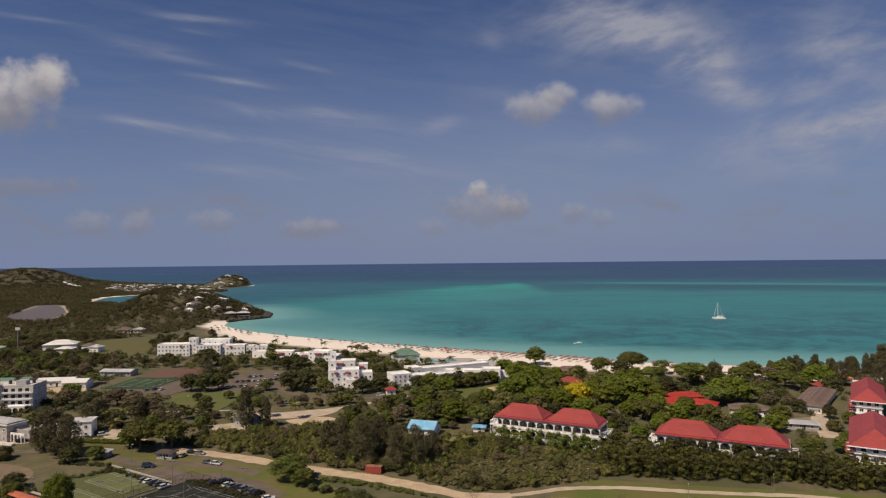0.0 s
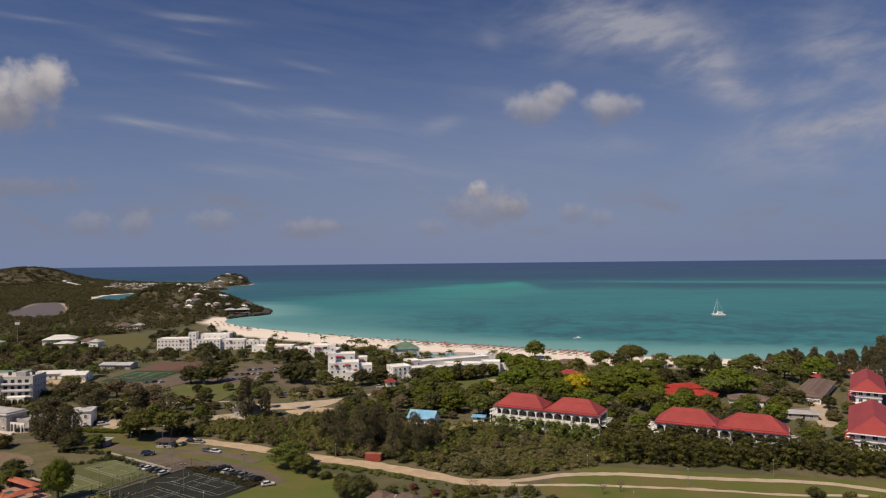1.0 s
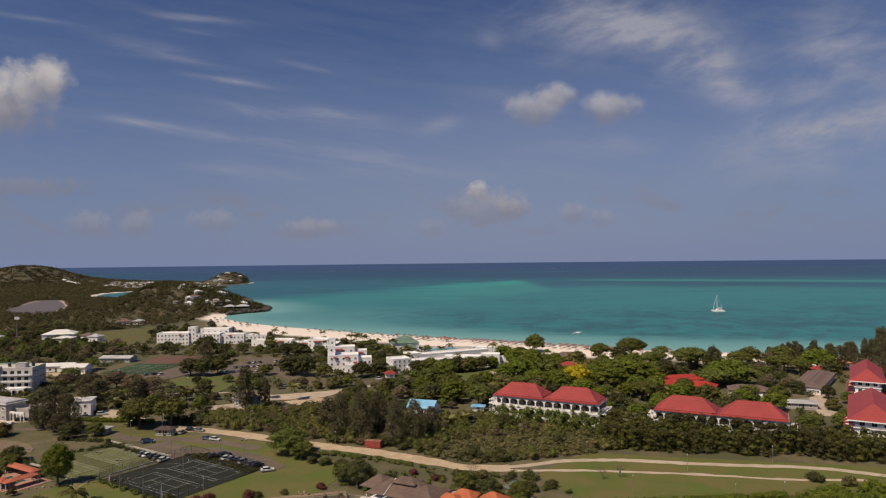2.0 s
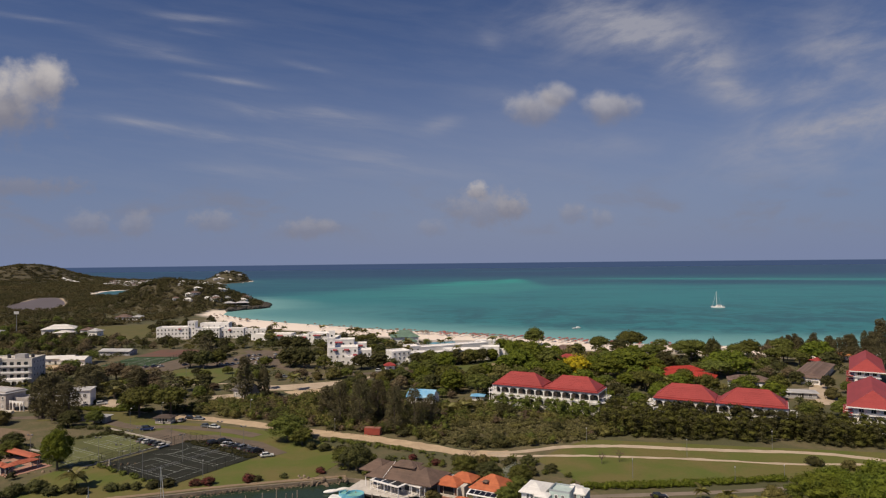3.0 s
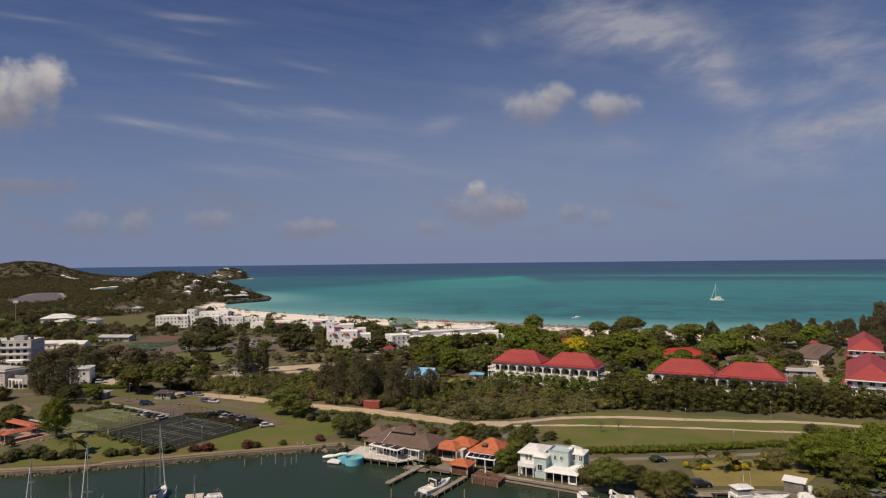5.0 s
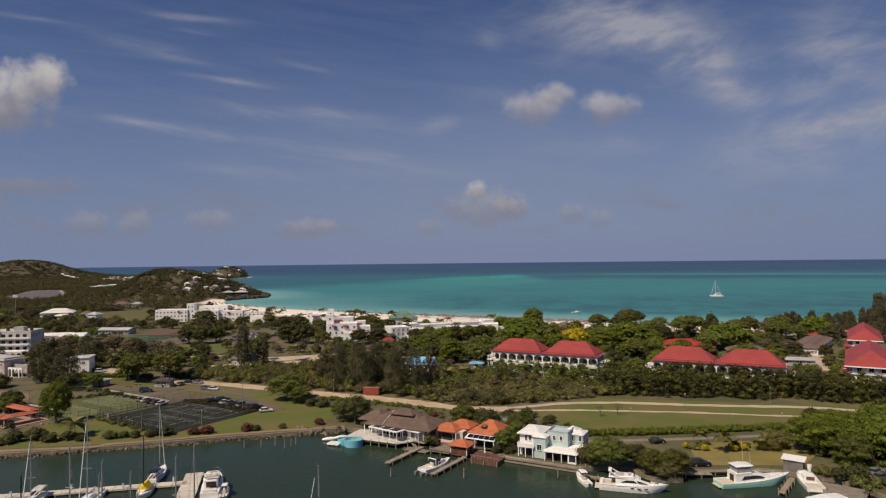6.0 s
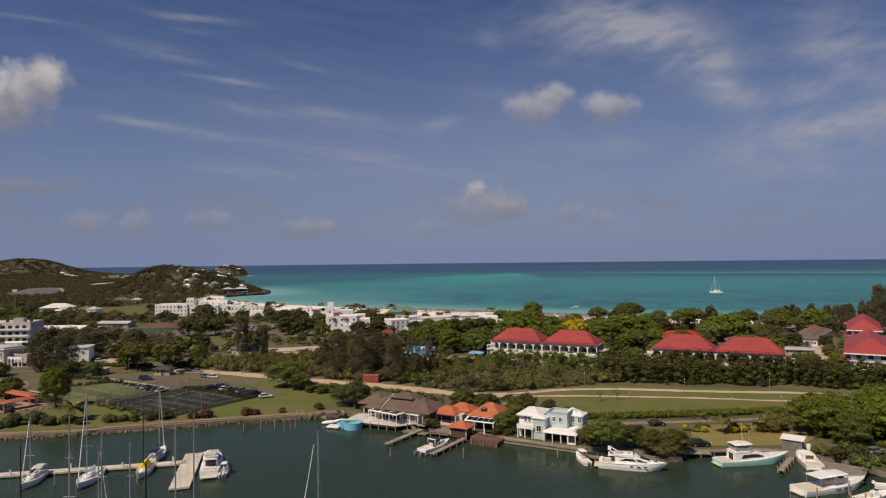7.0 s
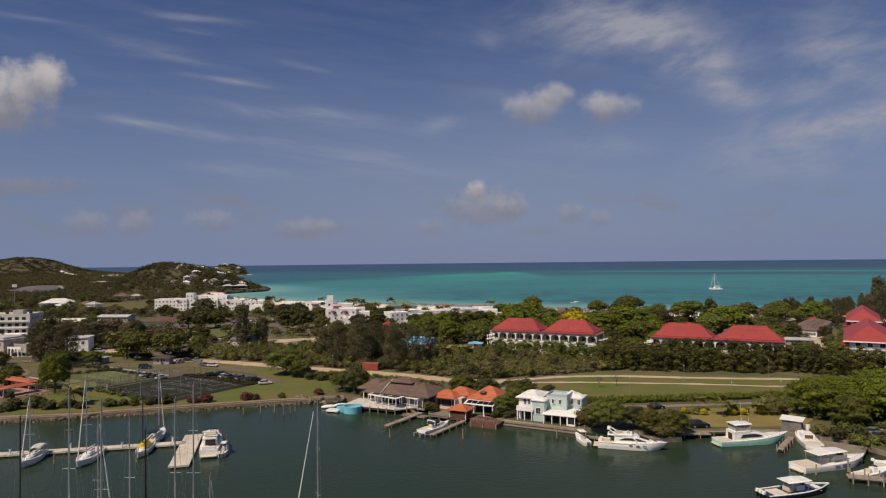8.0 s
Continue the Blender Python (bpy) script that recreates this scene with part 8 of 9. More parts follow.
def console_boat(x, y, rz, L, label, hull, top=None, engines=2):
    """A small open boat with a T-top console and outboard engines."""
    b = boat_root("console_boat", x, y, rz, label, "motor boat")
    B = L * 0.30
    part("hull", hull_bm(L, B, 0.75, 0.45, 0.9, 0.35, 1.04), hull, b)
    part("cockpit_sole", boxes((-0.05 * L, 0, 0.70, 0.7 * L, B * 0.7, 0.04)), mat("pale_deck", (0.66, 0.62, 0.55), (0.56, 0.52, 0.46)), b)
    bm = bmesh.new()
    for s in (-1, 1):
        prev = None
        for i in range(13):
            t = i / 12
            half = B / 2 * (0.9 + 0.1 * math.sin(min(t / 0.55, 1) * math.pi / 2)) * (1 - max(0, (t - 0.45) / 0.55) ** 2.2)
            p = Vector((-L / 2 + L * t, s * max(half - 0.05, 0.02), 0.78 + 0.45 * t * t))
            if prev:
                tube(bm, prev, p, 0.12, n=6)
            prev = p
    part("gunwale", bm, GEL, b)
    part("console", boxes((0.02 * L, 0, 0.7, 0.12 * L, B * 0.4, 0.95, 0, 0, 0, 0.06)), GEL, b)
    part("windscreen", boxes((0.07 * L, 0, 1.6, 0.04, B * 0.4, 0.45, 0, 0, -15)), GLASS, b)
    part("helm_seat", boxes((-0.12 * L, 0, 0.7, 0.08 * L, B * 0.4, 0.75, 0, 0, 0, 0.05)), TEAK, b)
    part("bow_seat", boxes((0.26 * L, 0, 0.75, 0.14 * L, B * 0.4, 0.3, 0, 0, 0, 0.05)), GEL, b)
    if top:
        bm = bmesh.new()
        loft(bm, [(-0.2 * L, B * 0.38, B * 0.36, 2.45, 2.55), (0.0, B * 0.40, B * 0.38, 2.48, 2.66), (0.16 * L, B * 0.36, B * 0.33, 2.45, 2.55)])
        part("t_top", bm, top, b)
        part("top_frame", tubes(*[((u * L, s * B * 0.28, 0.8), (u * L * 1.3, s * B * 0.34, 2.5), 0.035) for u in (-0.1, 0.1) for s in (-1, 1)], n=5), ALU, b)
        part("aerial", tubes(((0, B * 0.3, 2.6), (-0.3, B * 0.3, 4.6), 0.02, 0.01), ((0, -B * 0.3, 2.6), (-0.3, -B * 0.3, 4.2), 0.02, 0.01), n=4), GEL, b)
    for k in range(engines):
        v = (k - (engines - 1) / 2) * 0.75
        e = part("outboard", boxes((-0.53 * L, v, 0.75, 0.6, 0.45, 0.65, 0, 0, 8, 0.1)), GEL, b)
        part("engine_leg", boxes((-0.53 * L, v, -0.4, 0.25, 0.16, 1.2)), BLACKM, e)
    return b


console_boat(60.6, 111.2, 13, 13.4, "white open motor boat with a dark hull side and hardtop", NAVYHULL, GEL, 3)
console_boat(31.0, 144.4, 100, 6.6, "small white open motor boat with a sun top", GEL, GEL, 1)
console_boat(-46.6, 138.4, 96, 5.4, "small white tender with a hardtop", GEL, GEL, 2)
console_boat(79.4, 119.6, 20, 8.6, "white open motor boat beside a timber dock", GEL, None, 1)
console_boat(86.4, 124.4, -28, 6.0, "small white skiff at the bank", GEL, None, 1)
cr = console_boat(-1.8, 154.4, 46, 9.4, "white cabin cruiser on a lift beside a jetty", GEL, None, 0)
cr.matrix_basis = cr.matrix_basis @ Matrix.Diagonal((1, 1.1, 1.35, 1))
part("cuddy", loft(bmesh.new(), [(-0.6, 1.2, 1.1, 0.8, 1.7), (1.2, 1.15, 1.0, 0.85, 1.75), (3.0, 0.7, 0.4, 1.0, 1.35)]), GEL, cr)
part("windscreen", loft(bmesh.new(), [(-1.4, 1.15, 1.0, 1.1, 1.9), (0.2, 1.15, 0.95, 1.2, 2.1), (1.3, 0.95, 0.6, 1.6, 1.85)]), GLASS, cr, "dark wraparound windscreen")
part("arch", boxes((-1.2, 0, 2.0, 0.35, 2.2, 0.12), (-1.2, 1.1, 1.0, 0.35, 0.1, 1.1), (-1.2, -1.1, 1.0, 0.35, 0.1, 1.1)), GEL, cr)
part("lift_frame", boxes((-4.6, 0, 0.1, 0.3, 3.4, 0.3), (-5.4, 0.9, -0.2, 1.2, 0.5, 0.7), (-5.4, -0.9, -0.2, 1.2, 0.5, 0.7), (-3.0, 1.7, 0.1, 4.4, 0.25, 0.25), (-3.0, -1.7, 0.1, 4.4, 0.25, 0.25)), STEEL, cr)

# out in the bay
cat = boat_root("catamaran", 352, 826, 176, "white sailing catamaran anchored in the bay", "catamaran", "sailboats")
for s in (-1, 1):
    ob = part("hull", hull_bm(15.5, 2.0, 1.5, 0.5, 0.8, 0.6), GEL, cat)
    ob.matrix_basis = pose(0, s * 3.2, 0)
part("bridge_deck", boxes((-1, 0, 1.0, 9.5, 6.6, 0.6, 0, 0, 0, 0.1)), GEL, cat)
part("saloon", loft(bmesh.new(), [(-4.5, 2.6, 2.4, 1.6, 3.4), (0.5, 2.6, 2.3, 1.6, 3.4), (2.8, 2.0, 1.4, 1.6, 2.3)]), GEL, cat)
part("saloon_window", boxes((-1.0, 2.56, 2.3, 5.0, 0.12, 0.6), (-1.0, -2.56, 2.3, 5.0, 0.12, 0.6)), GLASS, cat)
part("mast", tubes(((1.2, 0, 3.0), (1.2, 0, 21.0), 0.16, 0.12), n=8), GEL, cat)
part("boom", tubes(((1.2, 0, 4.4), (-5.4, 0, 4.7), 0.2, 0.16), n=6), GEL, cat)
part("furled_jib", tubes(((6.6, 0, 1.8), (1.4, 0, 19.4), 0.17, 0.09), n=6), GEL, cat)
part("rigging", tubes(((-6.5, 3.0, 1.6), (1.2, 0, 20.6), 0.05), ((-6.5, -3.0, 1.6), (1.2, 0, 20.6), 0.05), ((1.2, 3.8, 1.6), (1.2, 0, 16.0), 0.05), n=3), GEL, cat)
sk = boat_root("motor_boat", 124, 596, 10, "small white motor boat off the beach", "motor boat")
part("hull", hull_bm(8.5, 2.6, 0.9, 0.5, 0.9, 0.4), GEL, sk)
part("cabin", boxes((0.4, 0, 0.8, 2.6, 1.6, 1.1, 0, 0, 0, 0.12)), GEL, sk)

# ---- vehicles, lamps, beach things ----
def car_bm(L, W, H, cabin):
    bm = bmesh.new()
    hw = W / 2
    prof = [(-L / 2, 0.35), (-L / 2, 0.85), (-L / 2 + 0.1, H * 0.60), (L / 2 - 1.0 if cabin != "suv" else L / 2 - 0.9, H * 0.60), (L / 2 - 0.1, H * 0.52), (L / 2, 0.5), (L / 2, 0.3)]
    rowsv = []
    for s in (-1, 1):
        rowsv.append([bm.verts.new((x, s * hw, z)) for x, z in prof])
    n = len(prof)
    for k in range(n):
        bm.faces.new((rowsv[0][k], rowsv[0][(k + 1) % n], rowsv[1][(k + 1) % n], rowsv[1][k]))
    bm.faces.new(rowsv[0][::-1])
    bm.faces.new(rowsv[1])
    bmesh.ops.recalc_face_normals(bm, faces=bm.faces)
    bmesh.ops.bevel(bm, geom=[e for e in bm.edges], offset=0.07, segments=1, affect="EDGES")
    return bm


PAINTS = [mat("paint_white", (0.75, 0.75, 0.74), rough=0.25, bump=0.0), mat("paint_silver", (0.38, 0.39, 0.40), rough=0.25, bump=0.0, metal=0.4), mat("paint_black", (0.02, 0.02, 0.024), rough=0.2, bump=0.0),
          mat("paint_blue", (0.03, 0.05, 0.13), rough=0.2, bump=0.0), mat("paint_grey", (0.14, 0.15, 0.16), rough=0.25, bump=0.0), mat("paint_red", (0.35, 0.03, 0.03), rough=0.25, bump=0.0)]
PAINTNAME = ["white", "silver", "black", "dark blue", "grey", "red"]
CARS = {}


def car(x, y, rz, paint, suv=False, where="in the car park", z=None):
    """A parked car: body, glasshouse, windows, four wheels with rims, lamps."""
    key = (paint, suv)
    L, W, H = (4.7, 1.9, 1.75) if suv else (4.3, 1.75, 1.42)
    z = one_z(x, y) + 0.09 if z is None else z
    m = pose(x, y, z, 0, 0, rz)
    if key in CARS:
        return copy_thing(CARS[key], m)
    c = thing("car", x, y, z, rz, f"parked {PAINTNAME[paint]} {'off-road car' if suv else 'car'} {where}", "car", "parked cars")
    part("body", car_bm(L, W, H, "suv" if suv else "car"), PAINTS[paint], c)
    bm = bmesh.new()
    b0, b1 = (-L / 2 + 0.15, L / 2 - 1.35) if suv else (-L / 2 + 0.6, L / 2 - 1.2)
    loft(bm, [(b0, W * 0.46, W * 0.40, H * 0.58, H * 0.97), ((b0 + b1) / 2, W * 0.46, W * 0.41, H * 0.58, H), (b1 - 0.55, W * 0.46, W * 0.40, H * 0.58, H * 0.96), (b1, W * 0.45, W * 0.44, H * 0.56, H * 0.64)])
    part("glasshouse", bm, GLASS, c, "dark glazed cabin")
    part("roof", boxes(((b0 + b1) / 2 - 0.25, 0, H * 0.985, (b1 - b0) * 0.68, W * 0.74, 0.05)), PAINTS[paint], c)
    w0 = None
    for sx_ in (-L * 0.30, L * 0.31):
        for s in (-1, 1):
            mm = pose(sx_, s * (W / 2 - 0.08), 0.33)
            if w0 is None:
                w0 = part("wheel", tubes(((0, -0.11, 0), (0, 0.11, 0), 0.33), n=14), RUBBER, c)
                r0 = part("rim", tubes(((0, -0.125, 0), (0, 0.125, 0), 0.2), n=10), ALU, w0)
                w0.matrix_basis = mm
            else:
                w = again("wheel", w0, c, mm)
                again("rim", r0, w, Matrix())
    for s in (-1, 1):
        part("headlight", boxes((L / 2 - 0.06, s * W * 0.36, H * 0.42, 0.1, 0.34, 0.16)), GEL, c)
        part("tail_light", boxes((-L / 2 + 0.01, s * W * 0.40, H * 0.45, 0.08, 0.22, 0.22)), PAINTS[5], c)
    CARS[key] = c
    return c


# beside the tennis courts
for x, y, rz, p, s in ((-106.8, 229.6, 60, 1, False), (-104.4, 228.4, 60, 0, False), (-101.6, 226.4, 58, 2, False), (-99.4, 225.2, 58, 4, False), (-96.6, 222.8, 58, 0, False), (-112.4, 245.6, 10, 3, True),
                       (-80.0, 225.4, 40, 2, True), (-77.0, 227.2, 40, 2, True), (-75.2, 224.0, 55, 0, False), (-73.0, 222.8, 55, 1, False), (-70.0, 221.2, 55, 2, False), (-67.8, 219.4, 55, 1, True), (-64.6, 217.2, 55, 4, False),
                       (-62.2, 215.2, 55, 2, True), (-57.6, 210.8, 20, 0, False), (-91.4, 249.2, -18, 4, False), (-87.6, 247.8, -18, 0, False), (-104.6, 258.6, 80, 1, False)):
    car(x, y, rz, p, s)
car(60.0, 151.4, 4, 2, True, "on the grass", z=LAND + 0.06)
car(56.4, 170.6, 2, 2, False, "in the lane")
car(96.4, 144.4, 30, 1, False, "by the trees", z=LAND)
car(95.4, 141.2, 30, 4, False, "by the trees", z=LAND)
car(44.0, 165.0, 20, 5, False, "behind the bushes", z=LAND)
car(-153.6, 291.2, 30, 0, True, "in the sandy drive")
car(-158.6, 287.0, 70, 1, False, "in the sandy drive")
car(-183.5, 281.5, 20, 2, True, "by the terrace")
car(-86.4, 352, 15, 1, True, "on the lane")
car(-36.5, 369, 20, 0, True, "on the lane")
car(-102.6, 262.4, -16, 2, False, "by the gatehouse")
car(-98.6, 261.2, -16, 1, False, "by the gatehouse")
rc = random.Random(8)
for r in range(3):
    for i in range(9):
        x, y = -136 + 3.4 * i + 3 * r, 396 + 18 * r + 1.0 * i
        if rc.random() < 0.75 and bool(in_poly(np.array([x]), np.array([y]), [(-150, 392), (-124, 384), (-100, 400), (-112, 458), (-132, 462)])[0]):
            car(x, y, 75 + rc.uniform(-5, 5), rc.choice((0, 0, 1, 1, 2, 4)))
for i in range(9):
    if rc.random() < 0.8:
        car(-192 + 4.2 * i, 387 + 0.9 * i * (1 if i % 2 else 1.4), 70, rc.choice((0, 1, 0, 3, 4)))

cont = thing("shipping_container", -25.9, 236.4, LAND, -12, "rust-red shipping container beside the track", "container")
REDC = mat("rust_red_steel", (0.36, 0.075, 0.05), (0.28, 0.06, 0.045), 0.4, 4.0, 0.7, 0.1)
part("shell", boxes((0, 0, 0.1, 5.9, 2.4, 2.45)), REDC, cont)
rib = part("rib", boxes((0, 0, 0.15, 0.13, 2.48, 2.35)), REDC, cont)
rib.matrix_basis = pose(-2.75, 0, 0)
for i in range(1, 21):
    again("rib", rib, cont, pose(-2.75 + 0.275 * i, 0, 0))
part("door_bar", tubes(*[((2.98, v, 0.25), (2.98, v, 2.4), 0.03) for v in (-0.8, -0.25, 0.25, 0.8)], n=5), STEEL, cont)
part("roof", boxes((0, 0, 2.56, 5.95, 2.45, 0.06)), mat("faded_rust", (0.34, 0.15, 0.11), (0.28, 0.12, 0.09)), cont)
rub = [(-44 + random.Random(3).uniform(0, 1) + 1.1 * i, 241.5 - 0.52 * i + (i % 3) * 0.5, LAND + 0.1) for i in range(18)]
boulders("rubble", rub, 0.34, 9, "pale rubble heap beside the track")
wk = thing("garden_statue", -104.0, 201.6, LAND, 0, "plain pale stone garden monument", "monument")
part("shaft", tubes(((0, 0, 0), (0, 0, 2.4), 0.42, 0.28), n=10), CONC, wk)


def lamp_post(x, y, h, label, head="led", group="lamp posts", z=None):
    p = thing("lamp_post", x, y, one_z(x, y) if z is None else z, 0, label, "lamp post", group)
    part("pole", tubes(((0, 0, -0.3), (0, 0, h), 0.085, 0.05), n=8), STEEL, p)
    if head == "flood":
        part("crossbar", boxes((0, 0, h - 0.2, 1.8, 0.1, 0.1)), STEEL, p)
        for u in (-0.7, 0.7):
            part("floodlight", boxes((u, -0.15, h - 0.1, 0.5, 0.3, 0.42, 0, 25)), STEEL, p)
    elif head == "globe":
        part("lantern", boxes((0, 0, h, 0.28, 0.28, 0.4, 0, 0, 0, 0.07)), GREYR, p)
    else:
        part("arm", tubes(((0, 0, h - 0.1), (0.5, -0.3, h + 0.1), 0.04), n=6), STEEL, p)
        part("lamp_head", boxes((0.7, -0.42, h + 0.05, 0.65, 0.3, 0.14, -31)), GEL, p)
    return p


FL = court_frame(-84.4, 207.6)
for u, v in ((-17.9, -6), (-5.5, -17.2), (6.5, -17.2), (-17.9, 9), (-2, 16.9), (10, 16.9), (1.5, -0.3)):
    q = FL @ Vector((u, v, 0))
    lamp_post(q.x, q.y, 8.6, "tall grey floodlight post at the tennis courts", "flood", "floodlights")
FG = court_frame(-121.0, 222.6)
for u, v in ((18.6, -8), (18.6, 6), (-4, -17.6)):
    q = FG @ Vector((u, v, 0))
    lamp_post(q.x, q.y, 8.2, "tall grey floodlight post at the tennis courts", "flood", "floodlights")
for x, y, h in ((-70.6, 189.6, 5.4), (54.2, 186.6, 5.2), (77.2, 206.0, 5.2), (107.8, 212.8, 5.6), (81.0, 180.6, 4.6), (95.6, 182.2, 4.4), (-40.5, 240.6, 4.6), (-80.0, 268.0, 6.5), (-114, 262, 7.0), (-122, 252, 7.0), (-139, 279.0, 3.0), (49.2, 223.5, 4.6)):
    lamp_post(x, y, h, "slim grey lane lamp post", "globe" if h < 6 else "led")
mast = thing("floodlight_mast", -370, 561, one_z(-370, 561), 0, "tall floodlight mast at the sports field", "light mast")
part("pole", tubes(((0, 0, -0.3), (0, 0, 21), 0.34, 0.2), n=8), STEEL, mast)
part("lamp_panel", boxes((0, 0, 20, 4.2, 0.4, 2.4)), GREYR, mast)
lamp_post(-128, 322, 11, "tall street lamp post", "led")

# an open pool bar under red roofs at the edge of the lawn
pb = thing("pool_bar", -136, 204, LAND, -30, "low terrace with terracotta roofs and a small green pool", "pool bar")
footprint(-136, 204, -30, 26, 18, 0)
part("terrace", boxes((0, 0, -0.5, 22, 13, 0.6)), mat("salmon_paving", (0.42, 0.24, 0.18), (0.36, 0.20, 0.15), 0.3, 4.0), pb)
TERR = mat("terracotta_sheet", (0.46, 0.13, 0.07), (0.38, 0.11, 0.065), 0.3, 3.0, 0.7, 0.1, island=0.15)
for u, v, lx_, ly_, rz in ((-3, 4.6, 16, 3.4, 0), (7.4, -1.5, 3.6, 10, 0), (3, -5.2, 8, 3.0, 0)):
    bm = bmesh.new()
    hip(bm, u, v, 2.6, lx_, ly_, 0.9, None, 0.15, 4)
    part("roof", bm, TERR, pb)
    for a in (-1, 1):
        for b_ in (-1, 1):
            part("post", boxes((u + a * (lx_ / 2 - 0.4), v + b_ * (ly_ / 2 - 0.4), 0, 0.2, 0.2, 2.5)), CREAM, pb)
part("pool", boxes((-1, -0.2, -0.2, 9, 5, 0.34)), mat("green_pool", (0.06, 0.13, 0.12), (0.05, 0.11, 0.10), 0.3, 2.0, 0.15), pb)
part("pergola", boxes((4.0, 7.4, 2.9, 15, 1.2, 0.14)), mat("pale_timber", (0.45, 0.40, 0.33)), pb)
low_wall = [(-126 + 1.9 * i, 196.4 + 0.55 * i, LAND + 0.25) for i in range(16)]
boulders("garden_rocks", low_wall, 0.5, 12, "pale rocks edging the lawn")

# beach: umbrellas and loungers
rb = random.Random(21)
UMB = {}


def beach_umbrella(x, y, colour):
    mats = {"straw": mat("grey_straw", (0.24, 0.17, 0.12), (0.18, 0.13, 0.10), 0.8, 5.0, 0.95, 0.3), "red": mat("faded_red_canvas", (0.36, 0.12, 0.10), (0.30, 0.10, 0.09), 0.5, 4.0)}
    m = pose(x, y, one_z(x, y))
    if colour in UMB:
        return copy_thing(UMB[colour], m)
    u = thing("beach_umbrella", x, y, one_z(x, y), 0, "straw beach umbrella on the sand" if colour == "straw" else "faded red beach umbrella on the sand", "umbrella", "beach umbrellas")
    part("pole", tubes(((0, 0, -0.2), (0, 0, 2.5), 0.06), n=6), WOOD, u)
    bm = bmesh.new()
    bmesh.ops.create_cone(bm, cap_ends=False, segments=10, radius1=1.55, radius2=0.08, depth=0.8, matrix=Matrix.Translation((0, 0, 2.45)))
    bmesh.ops.create_cone(bm, cap_ends=False, segments=10, radius1=1.5, radius2=1.55, depth=0.15, matrix=Matrix.Translation((0, 0, 2.0)))
    part("canopy", bm, mats[colour], u)
    for v in (-1.2, 1.2):
        part("sun_bed", boxes((v, -1.0, 0.25, 0.65, 1.9, 0.08), (v, -0.2, 0.3, 0.65, 0.08, 0.5, 0, -30)), GEL, u, "white sun bed")
    UMB[colour] = u
    return u


def shore_point(s, inland_m):
    """A point s of the way along the beach, from its far end, inland_m from the water."""
    pts = along([p for p in BEACH if -280 < p[0] < 420 and p[1] < 840][::-1], 6.0)
    i = min(len(pts) - 2, max(1, int(s * (len(pts) - 1))))
    (x0, y0), (x1, y1) = pts[i - 1], pts[i + 1]
    k = math.hypot(x1 - x0, y1 - y0)
    return pts[i][0] + (y1 - y0) / k * inland_m, pts[i][1] - (x1 - x0) / k * inland_m


for i in range(250):
    s = rb.uniform(0.02, 0.86) if i % 5 < 2 else rb.uniform(0.40, 0.70)
    x, y = shore_point(s, rb.choice((12, 17, 22, 27)) + rb.uniform(-1.5, 1.5))
    if float(shore(np.array([x]), np.array([y]))[0]) > 8:
        beach_umbrella(x, y, "red" if 0.46 < s < 0.72 and rb.random() < 0.75 else "straw")

# houses on the far slopes
rh = random.Random(31)
FAR = [(WHITE, "white"), (GREYR, "pale grey"), (WHITE, "white"), (BROWNT, "brown"), (GREYR, "pale grey")]
HS = {}


def far_house(x, y, size, k, group):
    z = one_z(x, y)
    m = pose(x, y, z, 0, 0, rh.uniform(-40, 40)) @ Matrix.Scale(size, 4)
    key = (k % 5, y > 1500)
    if key in HS:
        h = copy_thing(HS[key], m)
        return tagged(h, group=group)
    h = thing("hillside_house", x, y, z, 0, f"small white house with a {FAR[k % 5][1]} roof on the slope", "house", group)
    h.matrix_basis = m
    part("wall", boxes((0, 0, -2.5, 11, 8, 5.7), (6, -1, -2.5, 6, 6, 4.9)), WHITE, h)
    bm = bmesh.new()
    hip(bm, 0, 0, 3.2, 12.6, 9.6, 2.4, None, 0.2, 3)
    hip(bm, 6, -1, 2.4, 7.2, 7.2, 1.8, 0.2, 0.2, 3)
    part("roof", bm, FAR[k % 5][0], h)
    if y < 1500:
        for u in (-3.5, 0, 3.5):
            window(h, u, -4.02, 0.9, 1.5, 1.5, 0)
    part("veranda", boxes((-1, -5.6, -0.2, 9, 3, 0.2), (-1, -5.6, 2.6, 9.4, 3.2, 0.15), (-5, -7, -2.4, 0.25, 0.25, 5), (3, -7, -2.4, 0.25, 0.25, 5)), WHITE, h)
    HS[key] = h
    return h


for i in range(30):                              # on the near headland
    x, y = rh.uniform(-385, -278), rh.uniform(882, 975)
    if float(shore(np.array([x]), np.array([y]))[0]) > 20 and x + (y - 900) * 0.4 > -372:
        far_house(x, y, rh.uniform(0.75, 1.1), i, "headland houses")
VILLAGE = [(-812, 1700), (-735, 1688), (-700, 1800), (-600, 1790), (-700, 2080), (-815, 2150), (-900, 2250), (-1140, 2400), (-1240, 2420), (-1030, 1955)]
n = 0
while n < 120:                                   # the village on the far peninsula
    x, y = rh.uniform(-1240, -600), rh.uniform(1690, 2420)
    if bool(in_poly(np.array([x]), np.array([y]), VILLAGE)[0]):
        far_house(x, y, rh.uniform(0.62, 0.95), n, "village houses")
        n += 1
for i in range(7):
    far_house(-700 + rh.uniform(-55, 40), 2130 + rh.uniform(-60, 60), rh.uniform(0.9, 1.3), i, "village houses")
for i in range(6):
    far_house(-660 + rh.uniform(-60, 50), 1800 + rh.uniform(-60, 60), rh.uniform(0.9, 1.3), i, "village houses")
